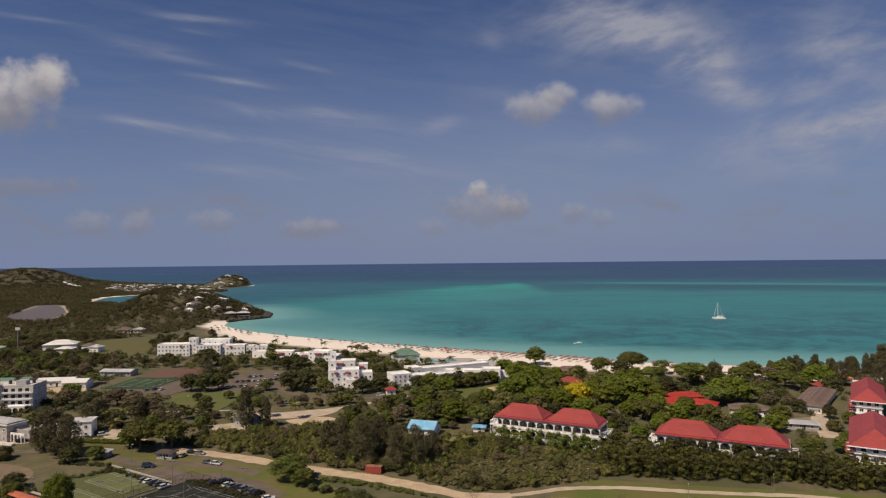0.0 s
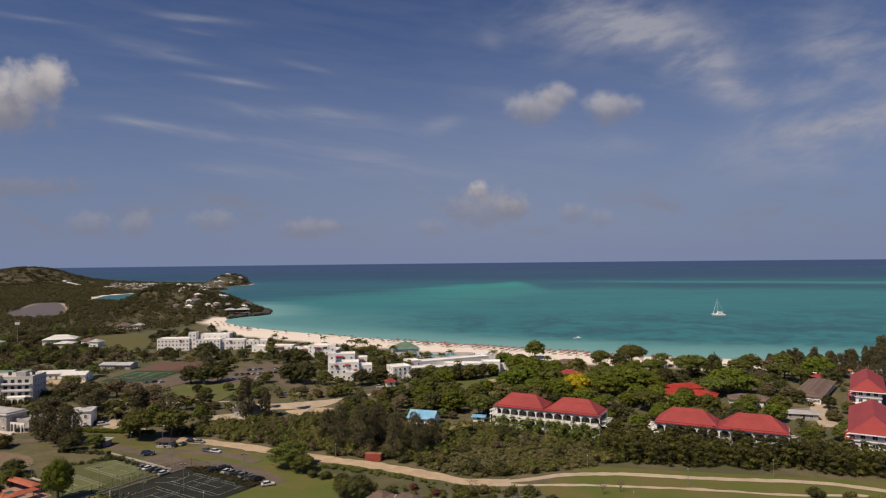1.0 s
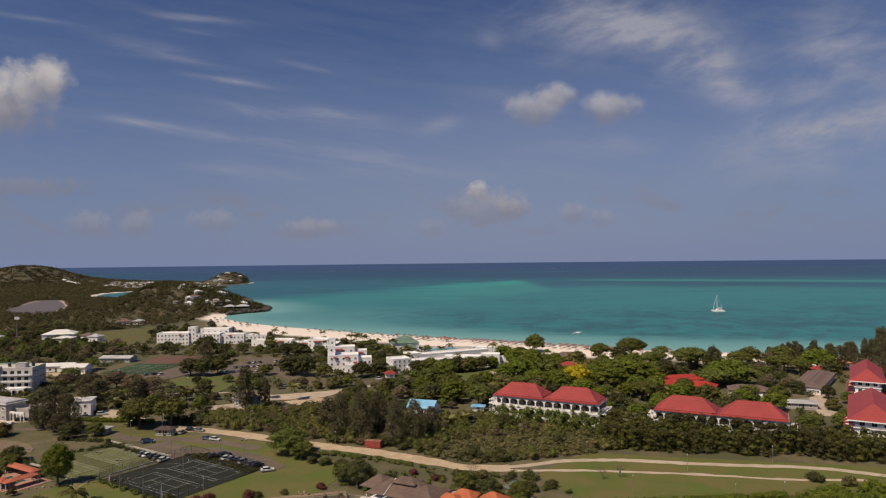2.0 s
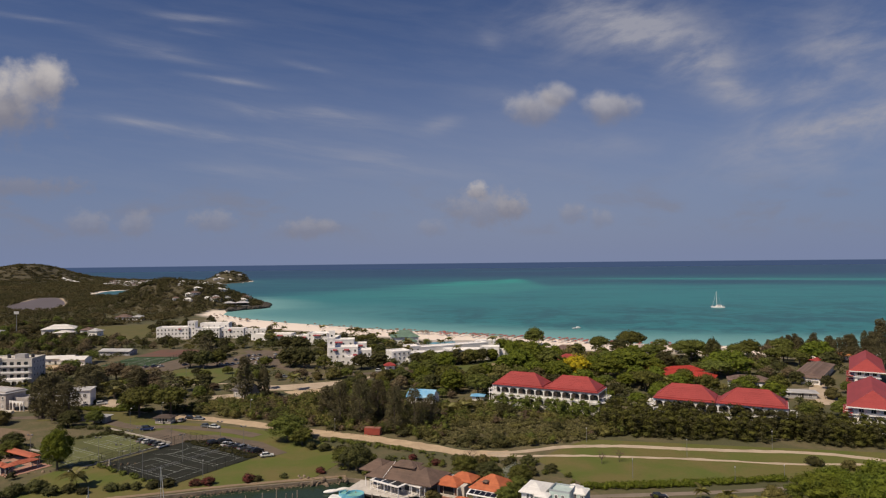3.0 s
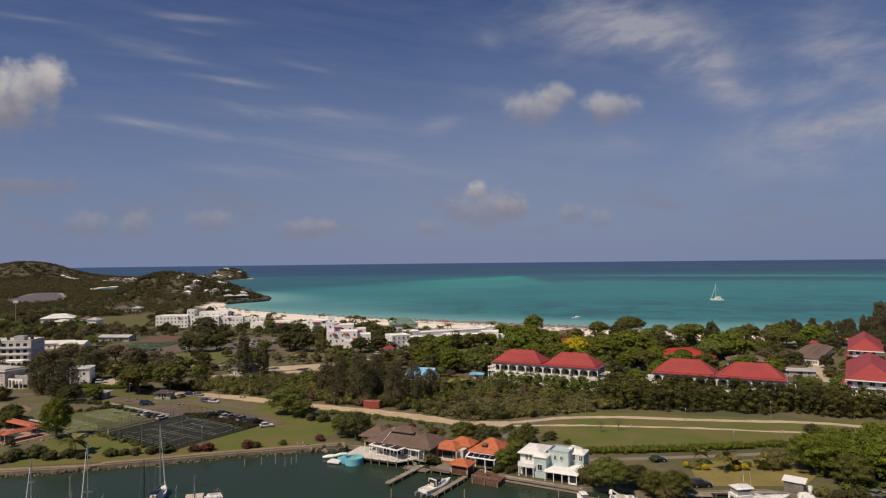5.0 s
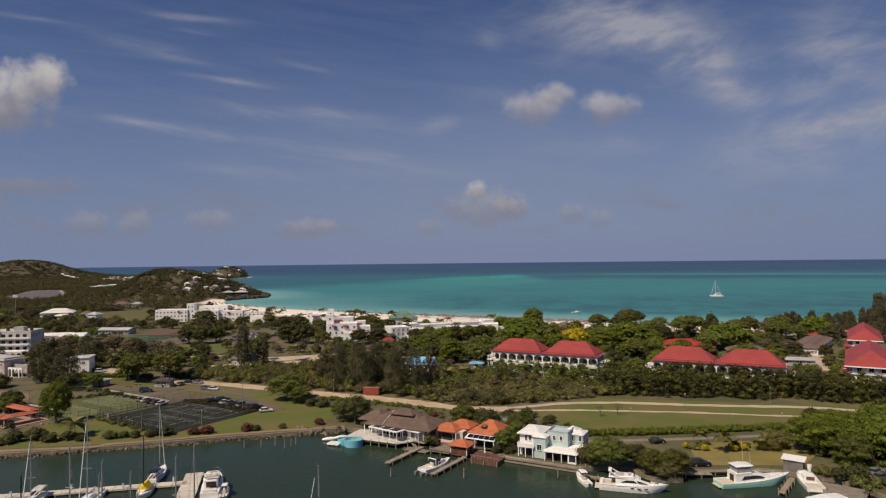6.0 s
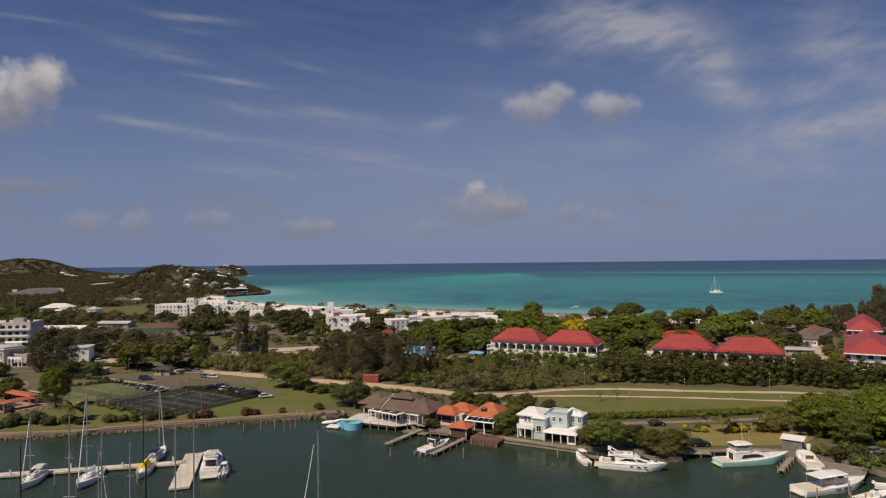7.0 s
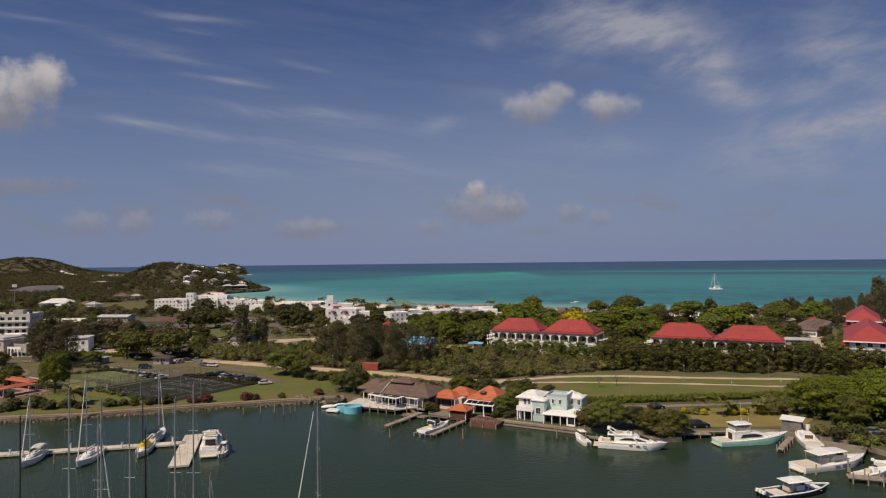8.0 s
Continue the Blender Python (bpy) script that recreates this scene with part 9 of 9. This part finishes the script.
for x, y, s_ in ((-1300, 2215, 2.0), (-1272, 2195, 1.8), (-1242, 2175, 1.6), (-1215, 2150, 1.5)):
    far_house(x, y, s_, 0, "village houses")
cl = thing("cliff_restaurant", -284, 889, 6.0, 14, "pale restaurant on stilts over the rocks of the headland", "restaurant")
footprint(-284, 889, 14, 36, 16)
part("floor", boxes((0, 0, -1.0, 34, 12, 0.6)), CONC, cl)
# solid near-black block stands for the shade of the open storey beneath
part("undercroft", boxes((0, 1, -7, 33, 9.6, 6.0)), SHADEIN, cl)
part("wall", boxes((0, 2, -1, 30, 7, 4.4)), GREYW, cl)
for u in range(-15, 17, 5):
    part("stilt", boxes((u, -5.4, -7, 0.5, 0.5, 10.4)), SHADEIN, cl)
for u, l_ in ((-9, 15), (8, 18)):
    bm = bmesh.new()
    hip(bm, u, 0, 3.3, l_, 14, 2.6, None, 0.25, 4)
    part("roof", bm, GREYR, cl)
# dark sheet before the wall paints the shade of the open front
part("opening", boxes((0, -1.6, 0, 28, 0.2, 2.6)), SHADEIN, cl)


# ---- planting ----
rng = np.random.default_rng(11)


def patch(lo, hi, s, seed):
    """Keeps what falls in the patches of a noise field between lo and hi."""
    def keep(X, Y):
        v = np.array([noise.noise(Vector((x * s, y * s, seed))) for x, y in zip(X, Y)])
        return (v > lo) & (v < hi)
    return keep


TAKEN = []


def put(kind, x, y, size, high=None, **kw):
    TAKEN.append((x, y, size * 0.36))
    return tree(kind, x, y, size, high, **kw)


# single trees that stand out
for row in (("green", 67.6, 476, 15, 13), ("umbrella", 126, 434, 18, 15), ("broad", 116, 424, 14, 11), ("umbrella", 103.5, 427, 12, 12.5), ("yellow", 69.7, 338, 14, 13.5), ("bright", 52.6, 382, 21, 15),
            ("bright", 43, 370, 18, 12), ("green", 60, 366, 15, 12), ("bright", 99, 348, 24, 15), ("bright", 87, 342, 17, 11.5), ("bright", 111, 350, 17, 11), ("umbrella", 150, 391, 20, 14),
            ("bright", 151, 344, 24, 14), ("umbrella", 142, 338, 15, 10), ("umbrella", 181, 396, 14, 10.8), ("bright", 223, 386, 19, 13), ("broad", 159, 381, 9, 16), ("umbrella", 200, 380, 14, 11), ("green", 196, 412, 13, 11), ("umbrella", 214, 408, 14, 12), ("olive", 170, 410, 8, 7),
            ("green", -55, 229, 17, 10), ("green", -49, 224, 10, 6.5), ("bright", -119, 199.5, 10.5, 14), ("umbrella", -126, 268, 17, 13.4), ("umbrella", -114, 270, 16, 13), ("green", -132, 272, 12, 10),
            ("broad", -26.5, 196, 11, 8.8), ("green", -31, 200, 9, 6.4), ("bright", 92, 160, 15, 11), ("bright", 102, 154, 17, 12.6), ("bright", 100, 166, 14, 10), ("green", 112, 150, 16, 12),
            ("bright", 111, 163, 17, 12.5), ("bright", 122, 156, 16, 12), ("green", 95, 150, 10, 8), ("olive", 84, 165, 8, 6), ("green", 38.6, 151.2, 11.5, 7.4), ("olive", 34.6, 154, 7, 5.6),
            ("green", 47.4, 146.8, 8.4, 5.8), ("green", 52.2, 146.4, 8.6, 5.8), ("olive", 49.8, 144.6, 7.5, 4.0), ("olive", 53.6, 149.4, 6, 4.4), ("broad", 45.2, 151.6, 7.5, 5.6), ("green", 15.6, 166.4, 6.5, 5.4), ("green", 19.4, 170.6, 7.5, 6.6), ("broad", 12.5, 181, 9, 7.5),
            ("green", 21, 181, 8, 6.5), ("green", 6, 189, 9, 7), ("broad", -140, 197, 11, 8), ("broad", 24, 309, 11, 9), ("green", 14, 318, 12, 10), ("green", 70, 268, 9, 7), ("olive", 136, 238, 9, 6.5),
            ("broad", -152, 388, 12, 11), ("green", -8, 396, 11, 8.4), ("broad", 2, 398, 11, 7.8), ("olive", 12, 393, 11, 8.2), ("green", 20, 399, 10, 7.6), ("broad", -16, 392, 10, 7.6), ("green", -130, 352, 7, 5), ("green", -122, 366, 6, 4.6), ("broad", -138, 362, 6, 4.5), ("broad", -143, 386, 12, 11.5), ("green", -137, 393, 11, 10), ("broad", -176, 480, 17, 14), ("dry", -178, 352, 12, 9.5), ("dry", -166, 346, 12, 9), ("dry", -146, 322, 13, 9), ("dry", -206, 352, 12, 9), ("broad", -190, 346, 13, 10), ("broad", -92, 388, 14, 12), ("broad", -82, 384, 13, 12), ("green", -70, 380, 9, 8), ("broad", -48, 378, 12, 9),
            ("broad", -38, 382, 12, 9.5), ("broad", -100, 452, 14, 11), ("broad", -112, 462, 13, 10), ("green", 155, 300, 13, 9), ("bright", 146, 286, 12, 9), ("bright", 134, 290, 13, 10), ("green", 122, 300, 13, 10), ("olive", 150, 262, 8, 6), ("green", 164, 262, 9, 7), ("olive", 172, 286, 8, 6), ("broad", -149, 224, 9, 6), ("green", -143, 214, 8, 6), ("olive", -152, 216, 7, 5), ("broad", -146, 252, 9, 7), ("green", -138, 256, 8, 6), ("green", -2, 386, 10, 8), ("broad", 7, 391, 11, 9), ("green", 16, 394, 11, 9), ("broad", 24, 400, 10, 8.5), ("green", -12, 391, 8, 7), ("bright", 30, 404, 9, 8), ("green", 156, 254, 9, 7), ("broad", 183, 308, 8, 7), ("green", 142, 252, 9, 7), ("broad", 176, 322, 9, 7), ("green", 186, 298, 7, 6)):
    k, x, y, s, h = row
    put(k, x, y, s * (1.18 if y > 330 else 1.0), h * (1.08 if y > 330 else 1.0))
for x, y, s, h in ((-158, 262, 13, 19), (-150, 259, 11, 16), (-166, 268, 12, 17), (-40, 251, 10, 17), (-32, 248, 11, 18), (-26, 257, 10, 16), (-47, 262, 9, 13), (-18, 238.5, 9, 17), (-11, 241, 8.5, 16), (-5, 248, 8, 12),
                   (-91.5, 298, 9, 20), (-84, 303, 7, 14), (244, 359, 12, 28), (256, 366, 12, 22), (236, 384, 9, 15), (268, 372, 12, 24), (-137, 512, 8, 13), (-181, 330, 12, 12), (-172, 322, 12, 11), (-150, 318, 12, 12)):
    put("casuarina", x, y, s, h)
for i in range(36):
    put("casuarina", 216 + 2.3 * i + rng.uniform(-2.5, 2.5), 424 - 0.8 * i + rng.uniform(-7, 7), rng.uniform(5.6, 8.4), rng.uniform(7.5, 13.5) + 0.16 * i)
for x, y, s, kind in ((-3.4, 172.6, 4.2, "olive"), (-1.6, 171.4, 3.0, "bush"), (20.8, 188, 7.5, "silver"), (25, 190, 5, "bush"), (-2.5, 200.5, 3.6, "flower"), (-10, 206, 3.4, "flower"), (-67.5, 185.0, 4.4, "flower"), (-71, 184.4, 3.6, "flower"),
                      (-56.6, 187.0, 4.4, "flower"), (-54.0, 187.6, 3.0, "bush"), (-47, 190, 2.6, "bush"), (-37, 194, 3.4, "flower"), (-82, 183, 4.2, "bush"), (-78.6, 184, 4.6, "bush"), (-86.5, 182, 3.6, "bush"),
                      (-92.8, 181, 4.2, "bush"), (-89.5, 181.8, 3.4, "bush"), (-99.6, 178.6, 3.6, "bush"), (-104, 180, 4.6, "bush"), (-108, 178, 5, "bush"), (-113.6, 181, 6.4, "bush"), (-118, 178, 6, "bush"), (-122, 174, 6, "bush"),
                      (66.6, 166.0, 3.0, "olive"), (63.6, 164.6, 3.2, "olive"), (74.6, 164.4, 3.0, "olive"), (77.4, 165.4, 2.6, "olive"), (88, 137, 4, "olive"), (86.4, 141.4, 4.6, "bush"), (84.4, 144.0, 4.2, "olive"), (90.4, 141.0, 5.4, "bush"), (93, 133, 4, "olive"), (95, 136, 5, "bush"), (100, 138, 6, "bush"),
                      (13.6, 163.6, 3.2, "bush"), (16.6, 163.0, 3.0, "bush"), (18.2, 164.6, 3.0, "bush"), (32, 155, 3, "bush"), (112, 196, 5.2, "bush"), (120, 192, 5.0, "olive"), (-17, 202, 4.4, "bush"), (4, 204, 4, "bush"), (12, 202, 4.6, "olive"),
                      (26, 200, 5.2, "bush"), (20, 198, 5, "bush"), (32, 193, 4.2, "bush"), (-24, 205, 4.4, "bush"), (-34, 214, 5, "bush"), (-40, 217, 4.6, "bush"), (-45, 219, 4.6, "bush"), (-29, 211, 4.4, "olive")):
    tree(kind, x, y, s)
for x, y, h, s in ((70.8, 163.4, 5.2, 0.95), (67.0, 168.4, 4.4, 0.75), (79.2, 163.0, 3.6, 0.75), (82.6, 164.2, 3.2, 0.7), (73.8, 163.8, 3.4, 0.7), (-103.6, 183, 5.6, 1.4), (-88, 322, 8, 1.0), (-74, 318, 8.5, 1.0), (-66, 366, 8, 0.9),
                   (-143, 283, 9.5, 1.05), (-160, 306, 8, 1.0), (-156, 312, 8, 1.0), (-128, 318, 8, 1.0), (-122, 312, 7.5, 1.0), (2.5, 262, 5.5, 0.9), (8, 268, 5, 0.9), (106, 304, 7, 1.1), (112, 312, 7, 1.1), (100, 312, 7.5, 1.1),
                   (32, 424, 13.5, 1.1), (-35, 447, 14, 1.15), (-44, 444, 11, 1.0), (-24, 442, 10, 1.0), (-36, 440, 9.5, 1.0), (-129, 340, 5, 0.8), (166, 345, 7, 1), (172, 388, 9, 1.0), (208, 404, 9, 1.0)):
    palm(x, y, h, spread=s)
for x, y, s in ((66.0, 163.2, 2.2), (73.0, 162.4, 2.6), (75.6, 162.8, 2.4), (80.6, 163.2, 2.8), (62.0, 165.6, 2.0)):
    tree("yellow", x, y, s, s * 0.8, label="low golden-leaved garden shrub beside the palms")
for x, y, h in ((48.5, 199.5, 4.2), (54.5, 201.5, 4.6), (8.6, 200.4, 6.0)):
    bare_tree(x, y, h)
rp = random.Random(77)
n = 0
while n < 34:
    x, y = rp.uniform(-170, 40), rp.uniform(400, 560)
    if 64 < float(shore(np.array([x]), np.array([y]))[0]) < 150 and bool(free_of(np.array([x]), np.array([y]), 1.5)[0]):
        palm(x, y, rp.uniform(7, 11), spread=rp.uniform(0.85, 1.1))
        n += 1


GROVE = {"dry": "dry brown trees among the houses", "broad": "dark green trees among the houses", "green": "mid-green trees among the houses", "olive": "dry olive trees among the houses", "umbrella": "spreading trees among the houses",
         "casuarina": "feathery casuarinas among the houses", "bright": "bright green trees among the houses"}


def scatter(poly, count, kinds, smin, smax, seed, gap=0.34, joined=False):
    """Trees of mixed kinds strewn over a plot, apart from each other and clear of houses and ways."""
    r = random.Random(seed)
    xs_, ys_ = [p[0] for p in poly], [p[1] for p in poly]
    made, far = 0, {}
    cand = [(r.uniform(min(xs_), max(xs_)), r.uniform(min(ys_), max(ys_))) for _ in range(count * 14)]
    X, Y = np.array([c[0] for c in cand]), np.array([c[1] for c in cand])
    ok = in_poly(X, Y, poly) & free_of(X, Y, 2.2) & (shore(X, Y) > 30)
    for spare in OPEN:
        ok &= ~in_poly(X, Y, spare)
    for (x, y), good in zip(cand, ok):
        if made >= count:
            break
        s = r.uniform(smin, smax)
        if not good or any((x - a) ** 2 + (y - b) ** 2 < (c + s * gap) ** 2 for a, b, c in TAKEN):
            continue
        kind, high = r.choice(kinds), s * r.uniform(0.66, 0.92)
        if joined:
            TAKEN.append((x, y, s * 0.36))
            far.setdefault(kind, []).append((kind, x, y, s, high * (1.5 if kind == "casuarina" else 1)))
        else:
            put(kind, x, y, s, high)
        made += 1
    for kind, rows_ in far.items():
        grove("grove", rows_, GROVE[kind], {"broad": LEAFD, "green": LEAFM, "olive": LEAFO, "umbrella": LEAFM, "casuarina": LEAFC, "bright": LEAFB, "dry": LEAFX}[kind])


scatter([(-14, 300), (30, 292), (70, 276), (100, 262), (118, 290), (130, 400), (110, 428), (30, 440), (-4, 420)], 95, ("broad", "green", "bright", "umbrella", "olive", "bright"), 8, 15, 1)
scatter([(-118, 300), (-20, 286), (16, 300), (6, 380), (-20, 382), (-60, 350), (-110, 350)], 58, ("broad", "green", "olive", "dry", "green"), 5, 10, 2)
scatter([(-118, 350), (-60, 356), (-10, 390), (-10, 470), (-60, 500), (-120, 520), (-150, 480)], 52, ("broad", "green", "broad", "umbrella"), 6, 11, 3, joined=True)
scatter([(-330, 300), (-120, 284), (-118, 350), (-150, 470), (-300, 520)], 105, ("broad", "green", "olive", "dry", "casuarina", "dry", "broad"), 7, 13, 4, joined=True)
scatter([(118, 275), (146, 272), (190, 345), (250, 380), (250, 420), (140, 440), (128, 400)], 46, ("broad", "green", "umbrella", "olive", "dry"), 7, 13, 5, joined=True)
scatter([(-330, 430), (-230, 480), (-170, 440), (-160, 520), (-230, 505), (-330, 580), (-400, 560)], 48, ("broad", "green", "olive", "dry"), 6, 11, 14, joined=True)
scatter([(-230, 490), (-170, 470), (-120, 520), (-170, 600), (-260, 690), (-300, 640)], 46, ("broad", "green", "olive"), 6, 11, 6, joined=True)
scatter([(-240, 220), (-150, 240), (-160, 285), (-260, 285)], 20, ("broad", "green", "olive"), 6, 10, 7)
scatter([(150, 160), (180, 150), (300, 220), (280, 330), (230, 320), (180, 240), (165, 200)], 40, ("broad", "green", "bright"), 8, 14, 8, joined=True)

# trees along the back of the beach
scatter([(-150, 520), (-60, 478), (40, 460), (110, 436), (116, 446), (44, 478), (-50, 505), (-150, 562), (-230, 640), (-240, 622)], 34, ("broad", "olive", "green"), 5, 9, 31, joined=True)

# the belt of scrub between the sandy track and the hotels
BELT = [(-130, 268), (-70, 254), (-38, 241), (-20, 235), (0, 222), (10, 217), (30, 217), (52, 229), (70, 232), (66, 246), (30, 262), (16, 284), (-10, 276), (-30, 292), (-60, 300), (-105, 292)]
FRONT = [(-4, 221), (52, 225), (58, 236), (52, 250), (24, 255), (4, 246)]


def behind_front(extra, stray=0.10):
    """Keeps only a few shrubs in the open front of the belt."""
    return lambda X, Y: extra(X, Y) & (~in_poly(X, Y, FRONT) | (rng.uniform(0, 1, len(X)) < stray))


thicket("scrub", rng, BELT, 3.2, 1.1, 2.3, (1.8, 4.0), 2.8, 0.28, LEAFO, "dense dry olive scrub", behind_front(patch(-2, 0.12, 0.05, 3.0), 0.25))
thicket("scrub", rng, BELT, 3.6, 1.2, 2.6, (2.0, 5.0), 2.8, 0.28, LEAFD, "dense dark green thicket", behind_front(patch(0.08, 2, 0.05, 3.0)))
thicket("scrub", rng, BELT, 4.4, 1.0, 2.0, (2.2, 4.6), 2.8, 0.28, LEAFM, "mid-green shrubs in the scrub", behind_front(patch(-0.2, 2, 0.05, 7.0), 0.05))
thicket("scrub", rng, BELT, 5.2, 1.0, 2.0, (2.2, 4.4), 2.8, 0.28, LEAFX, "dry brown shrubs in the scrub", behind_front(patch(-2, 0.05, 0.06, 12.0), 0.15))
thicket("scrub", rng, [(-10, 220), (10, 216), (52, 226), (58, 236), (52, 250), (24, 256), (0, 248)], 1.7, 0.7, 1.5, (0.7, 1.8), 2.6, 0.26, GRASSY, "tall dry grass and low scrub")
# the dark hedge of trees in front of the hotels
HEDGE = [(54, 232), (70, 228), (100, 222), (140, 212), (175, 204), (182, 226), (150, 226), (140, 234), (112, 236), (84, 252), (66, 258)]
thicket("hedge_trees", rng, HEDGE, 3.2, 1.2, 2.1, (5.6, 8.4), 2.6, 0.28, LEAFD, "tall dense dark green hedge of trees", category="hedge")
thicket("hedge_trees", rng, HEDGE, 3.2, 1.2, 2.2, (6.0, 9.2), 2.6, 0.28, LEAFM, "mid-green trees in the tall hedge", category="hedge")
# shrubs close up against the arcades
thicket("hotel_shrubs", rng, [(18, 273), (62, 250), (66, 257), (60, 262), (22, 282)], 2.6, 1.0, 2.0, (4.6, 7.0), 3.0, 0.28, LEAFM, "dense shrubs in front of the hotel arcade", clear=False, category="shrubs")
thicket("hotel_shrubs", rng, [(82, 243), (128, 220), (131, 226), (86, 250)], 2.6, 1.2, 2.2, (7.8, 10.2), 3.0, 0.28, LEAFD, "tall shrubs against the hotel arcade", clear=False, category="shrubs")
# low clipped hedges
for hp, nm in (([(38, 177.4), (60, 178.2), (96, 182), (96, 184), (60, 180.6), (38, 179.4)], "low green hedge along the lane"), ([(-128, 243), (-105, 228), (-104, 229.6), (-127, 245)], "low dark hedge behind the green courts"),
               ([(-150, 250), (-128, 246), (-128, 248.5), (-150, 254)], "low dark hedge beside the yard"), ([(-141, 228), (-118, 243.6), (-119.4, 245.4), (-142.6, 230)], "dark hedge at the back of the green courts"), ([(-146, 226), (-122, 208.6), (-123.4, 206.6), (-147.6, 224)], "dark hedge before the green courts"), ([(-168, 281.5), (-124, 275.2), (-124, 277), (-168, 284)], "clipped hedge along the sandy lane"),
               ([(-92, 229.5), (-84, 231), (-62, 214), (-60, 211), (-64, 209.6), (-88, 226)], "dark hedge between the courts and the car park"), ([(-44, 232), (-20, 221.6), (4, 207), (18, 204.6), (16, 202.6), (-22, 218.6), (-46, 229)], "rough hedge along the sandy track"),
               ([(-112, 206), (-79, 184.6), (-80, 183.4), (-113, 204.4)], "low hedge at the court fence")):
    thicket("hedge", rng, hp, 0.7 if "lane" in nm else 1.15, 0.5 if "lane" not in nm else 0.7, 0.8 if "lane" not in nm else 1.0, (0.5, 0.8) if "car park" in nm else (1.2, 1.9) if "lane" in nm else (0.8, 1.4), 4.0, 0.2, LEAFD if "dark" in nm else LEAFB if "lane" in nm else LEAFM, nm, category="hedge", clear=False)
# undergrowth through the quarter, thin and patchy
QUARTER = [(-330, 290), (-120, 284), (-30, 292), (16, 296), (70, 280), (110, 262), (150, 262), (190, 330), (250, 370), (240, 415), (110, 440), (20, 470), (-60, 520), (-180, 610), (-290, 690), (-330, 600)]
thicket("undergrowth", rng, QUARTER, 8.5, 1.1, 2.4, (1.0, 3.2), 0.8, 0.55, LEAFO, "patchy dry undergrowth", patch(-2, 0.05, 0.03, 9.0))
thicket("undergrowth", rng, QUARTER, 8.5, 1.2, 2.7, (1.2, 3.6), 0.8, 0.55, LEAFD, "patchy dark green undergrowth", patch(-0.05, 2, 0.03, 9.0))
thicket("undergrowth", rng, [(-45, 186), (0, 186), (36, 158), (60, 172), (40, 200), (20, 206), (-30, 212)], 4.4, 0.6, 1.3, (0.7, 1.8), 3.0, 0.26, LEAFM, "garden shrubs behind the waterfront houses")
thicket("undergrowth", rng, [(84, 132), (101, 126), (150, 120), (160, 190), (130, 196), (86, 170), (92, 150)], 3.0, 0.8, 1.8, (0.8, 2.6), 2.6, 0.30, LEAFM, "dense shrubs beside the boat slips")
thicket("undergrowth", rng, [(-330, 155), (-125, 170), (-128, 196), (-150, 222), (-330, 230)], 4.0, 1.0, 2.4, (1.0, 3.0), 1.8, 0.36, LEAFD, "garden shrubs beside the harbour")


# woods on the far flat and the hills
def wood(name, poly, spacing, r0, r1, h, per, size, material, label, keep):
    return thicket(name, rng, poly, spacing, r0, r1, h, per, size, material, label, keep, "woodland", jitter=0.34)


def on_land(extra, least=9):
    return lambda X, Y: (shore(X, Y) > least) & extra(X, Y)


scatter([(-430, 480), (-300, 455), (-255, 500), (-262, 533), (-302, 543), (-348, 645), (-330, 690), (-300, 700), (-430, 690)], 120, ("broad", "green", "olive", "green"), 6, 11, 21, joined=True)
thicket("undergrowth", rng, [(-430, 480), (-300, 455), (-255, 500), (-262, 533), (-302, 543), (-348, 645), (-330, 690), (-430, 690)], 6.5, 1.6, 3.2, (2.0, 4.6), 0.4, 0.8, LEAFF, "dry scrub round the sports field")
NEARW = [(-820, 640), (-430, 560), (-385, 620), (-310, 690), (-292, 740), (-305, 790), (-300, 850), (-262, 890), (-262, 955), (-330, 1070), (-480, 1240), (-620, 1250), (-760, 1380), (-1150, 1400), (-1150, 800)]
wood("woodland", NEARW, 10.0, 3.0, 5.0, (4.0, 6.6), 0.19, 0.80, LEAFW, "dark green low woodland", on_land(patch(-0.12, 2, 0.012, 5.0)))
wood("woodland", NEARW, 11.0, 2.8, 4.8, (3.4, 6.0), 0.19, 0.80, LEAFF, "dry olive low woodland", on_land(patch(-2, 0.25, 0.012, 5.0)))
HEADW = [(-475, 870), (-400, 845), (-330, 850), (-290, 872), (-255, 893), (-250, 950), (-320, 1040), (-420, 1090), (-500, 1060)]
wood("woodland", HEADW, 7.0, 2.2, 4.2, (4.0, 7.0), 0.34, 0.66, LEAFW, "dense dark green woodland on the headland", on_land(patch(-2, 2, 0.012, 5.0), 5))
FARW = [(-760, 1390), (-1150, 1390), (-1500, 1450), (-1800, 1900), (-1800, 2700), (-1500, 2700), (-1250, 2590), (-1000, 2380), (-640, 2260), (-640, 2050), (-590, 1720), (-700, 1650), (-790, 1560)]


def outside_village(extra):
    return lambda X, Y: ~in_poly(X, Y, VILLAGE) & (shore(X, Y) > 12) & extra(X, Y)


wood("woodland", FARW, 15, 6, 10, (2.0, 4.4), 0.034, 1.7, LEAFF, "dry olive woodland on the far hills", outside_village(patch(-2, 0.3, 0.005, 6.0)))
wood("woodland", FARW, 15, 6, 10, (2.0, 4.4), 0.034, 1.7, LEAFW, "dark green woodland on the far hills", outside_village(patch(-0.08, 2, 0.005, 6.0)))
wood("woodland", VILLAGE, 24, 3, 6, (2, 3.6), 0.09, 1.1, LEAFW, "dark trees between the village houses", on_land(patch(-0.1, 2, 0.02, 3.0)))
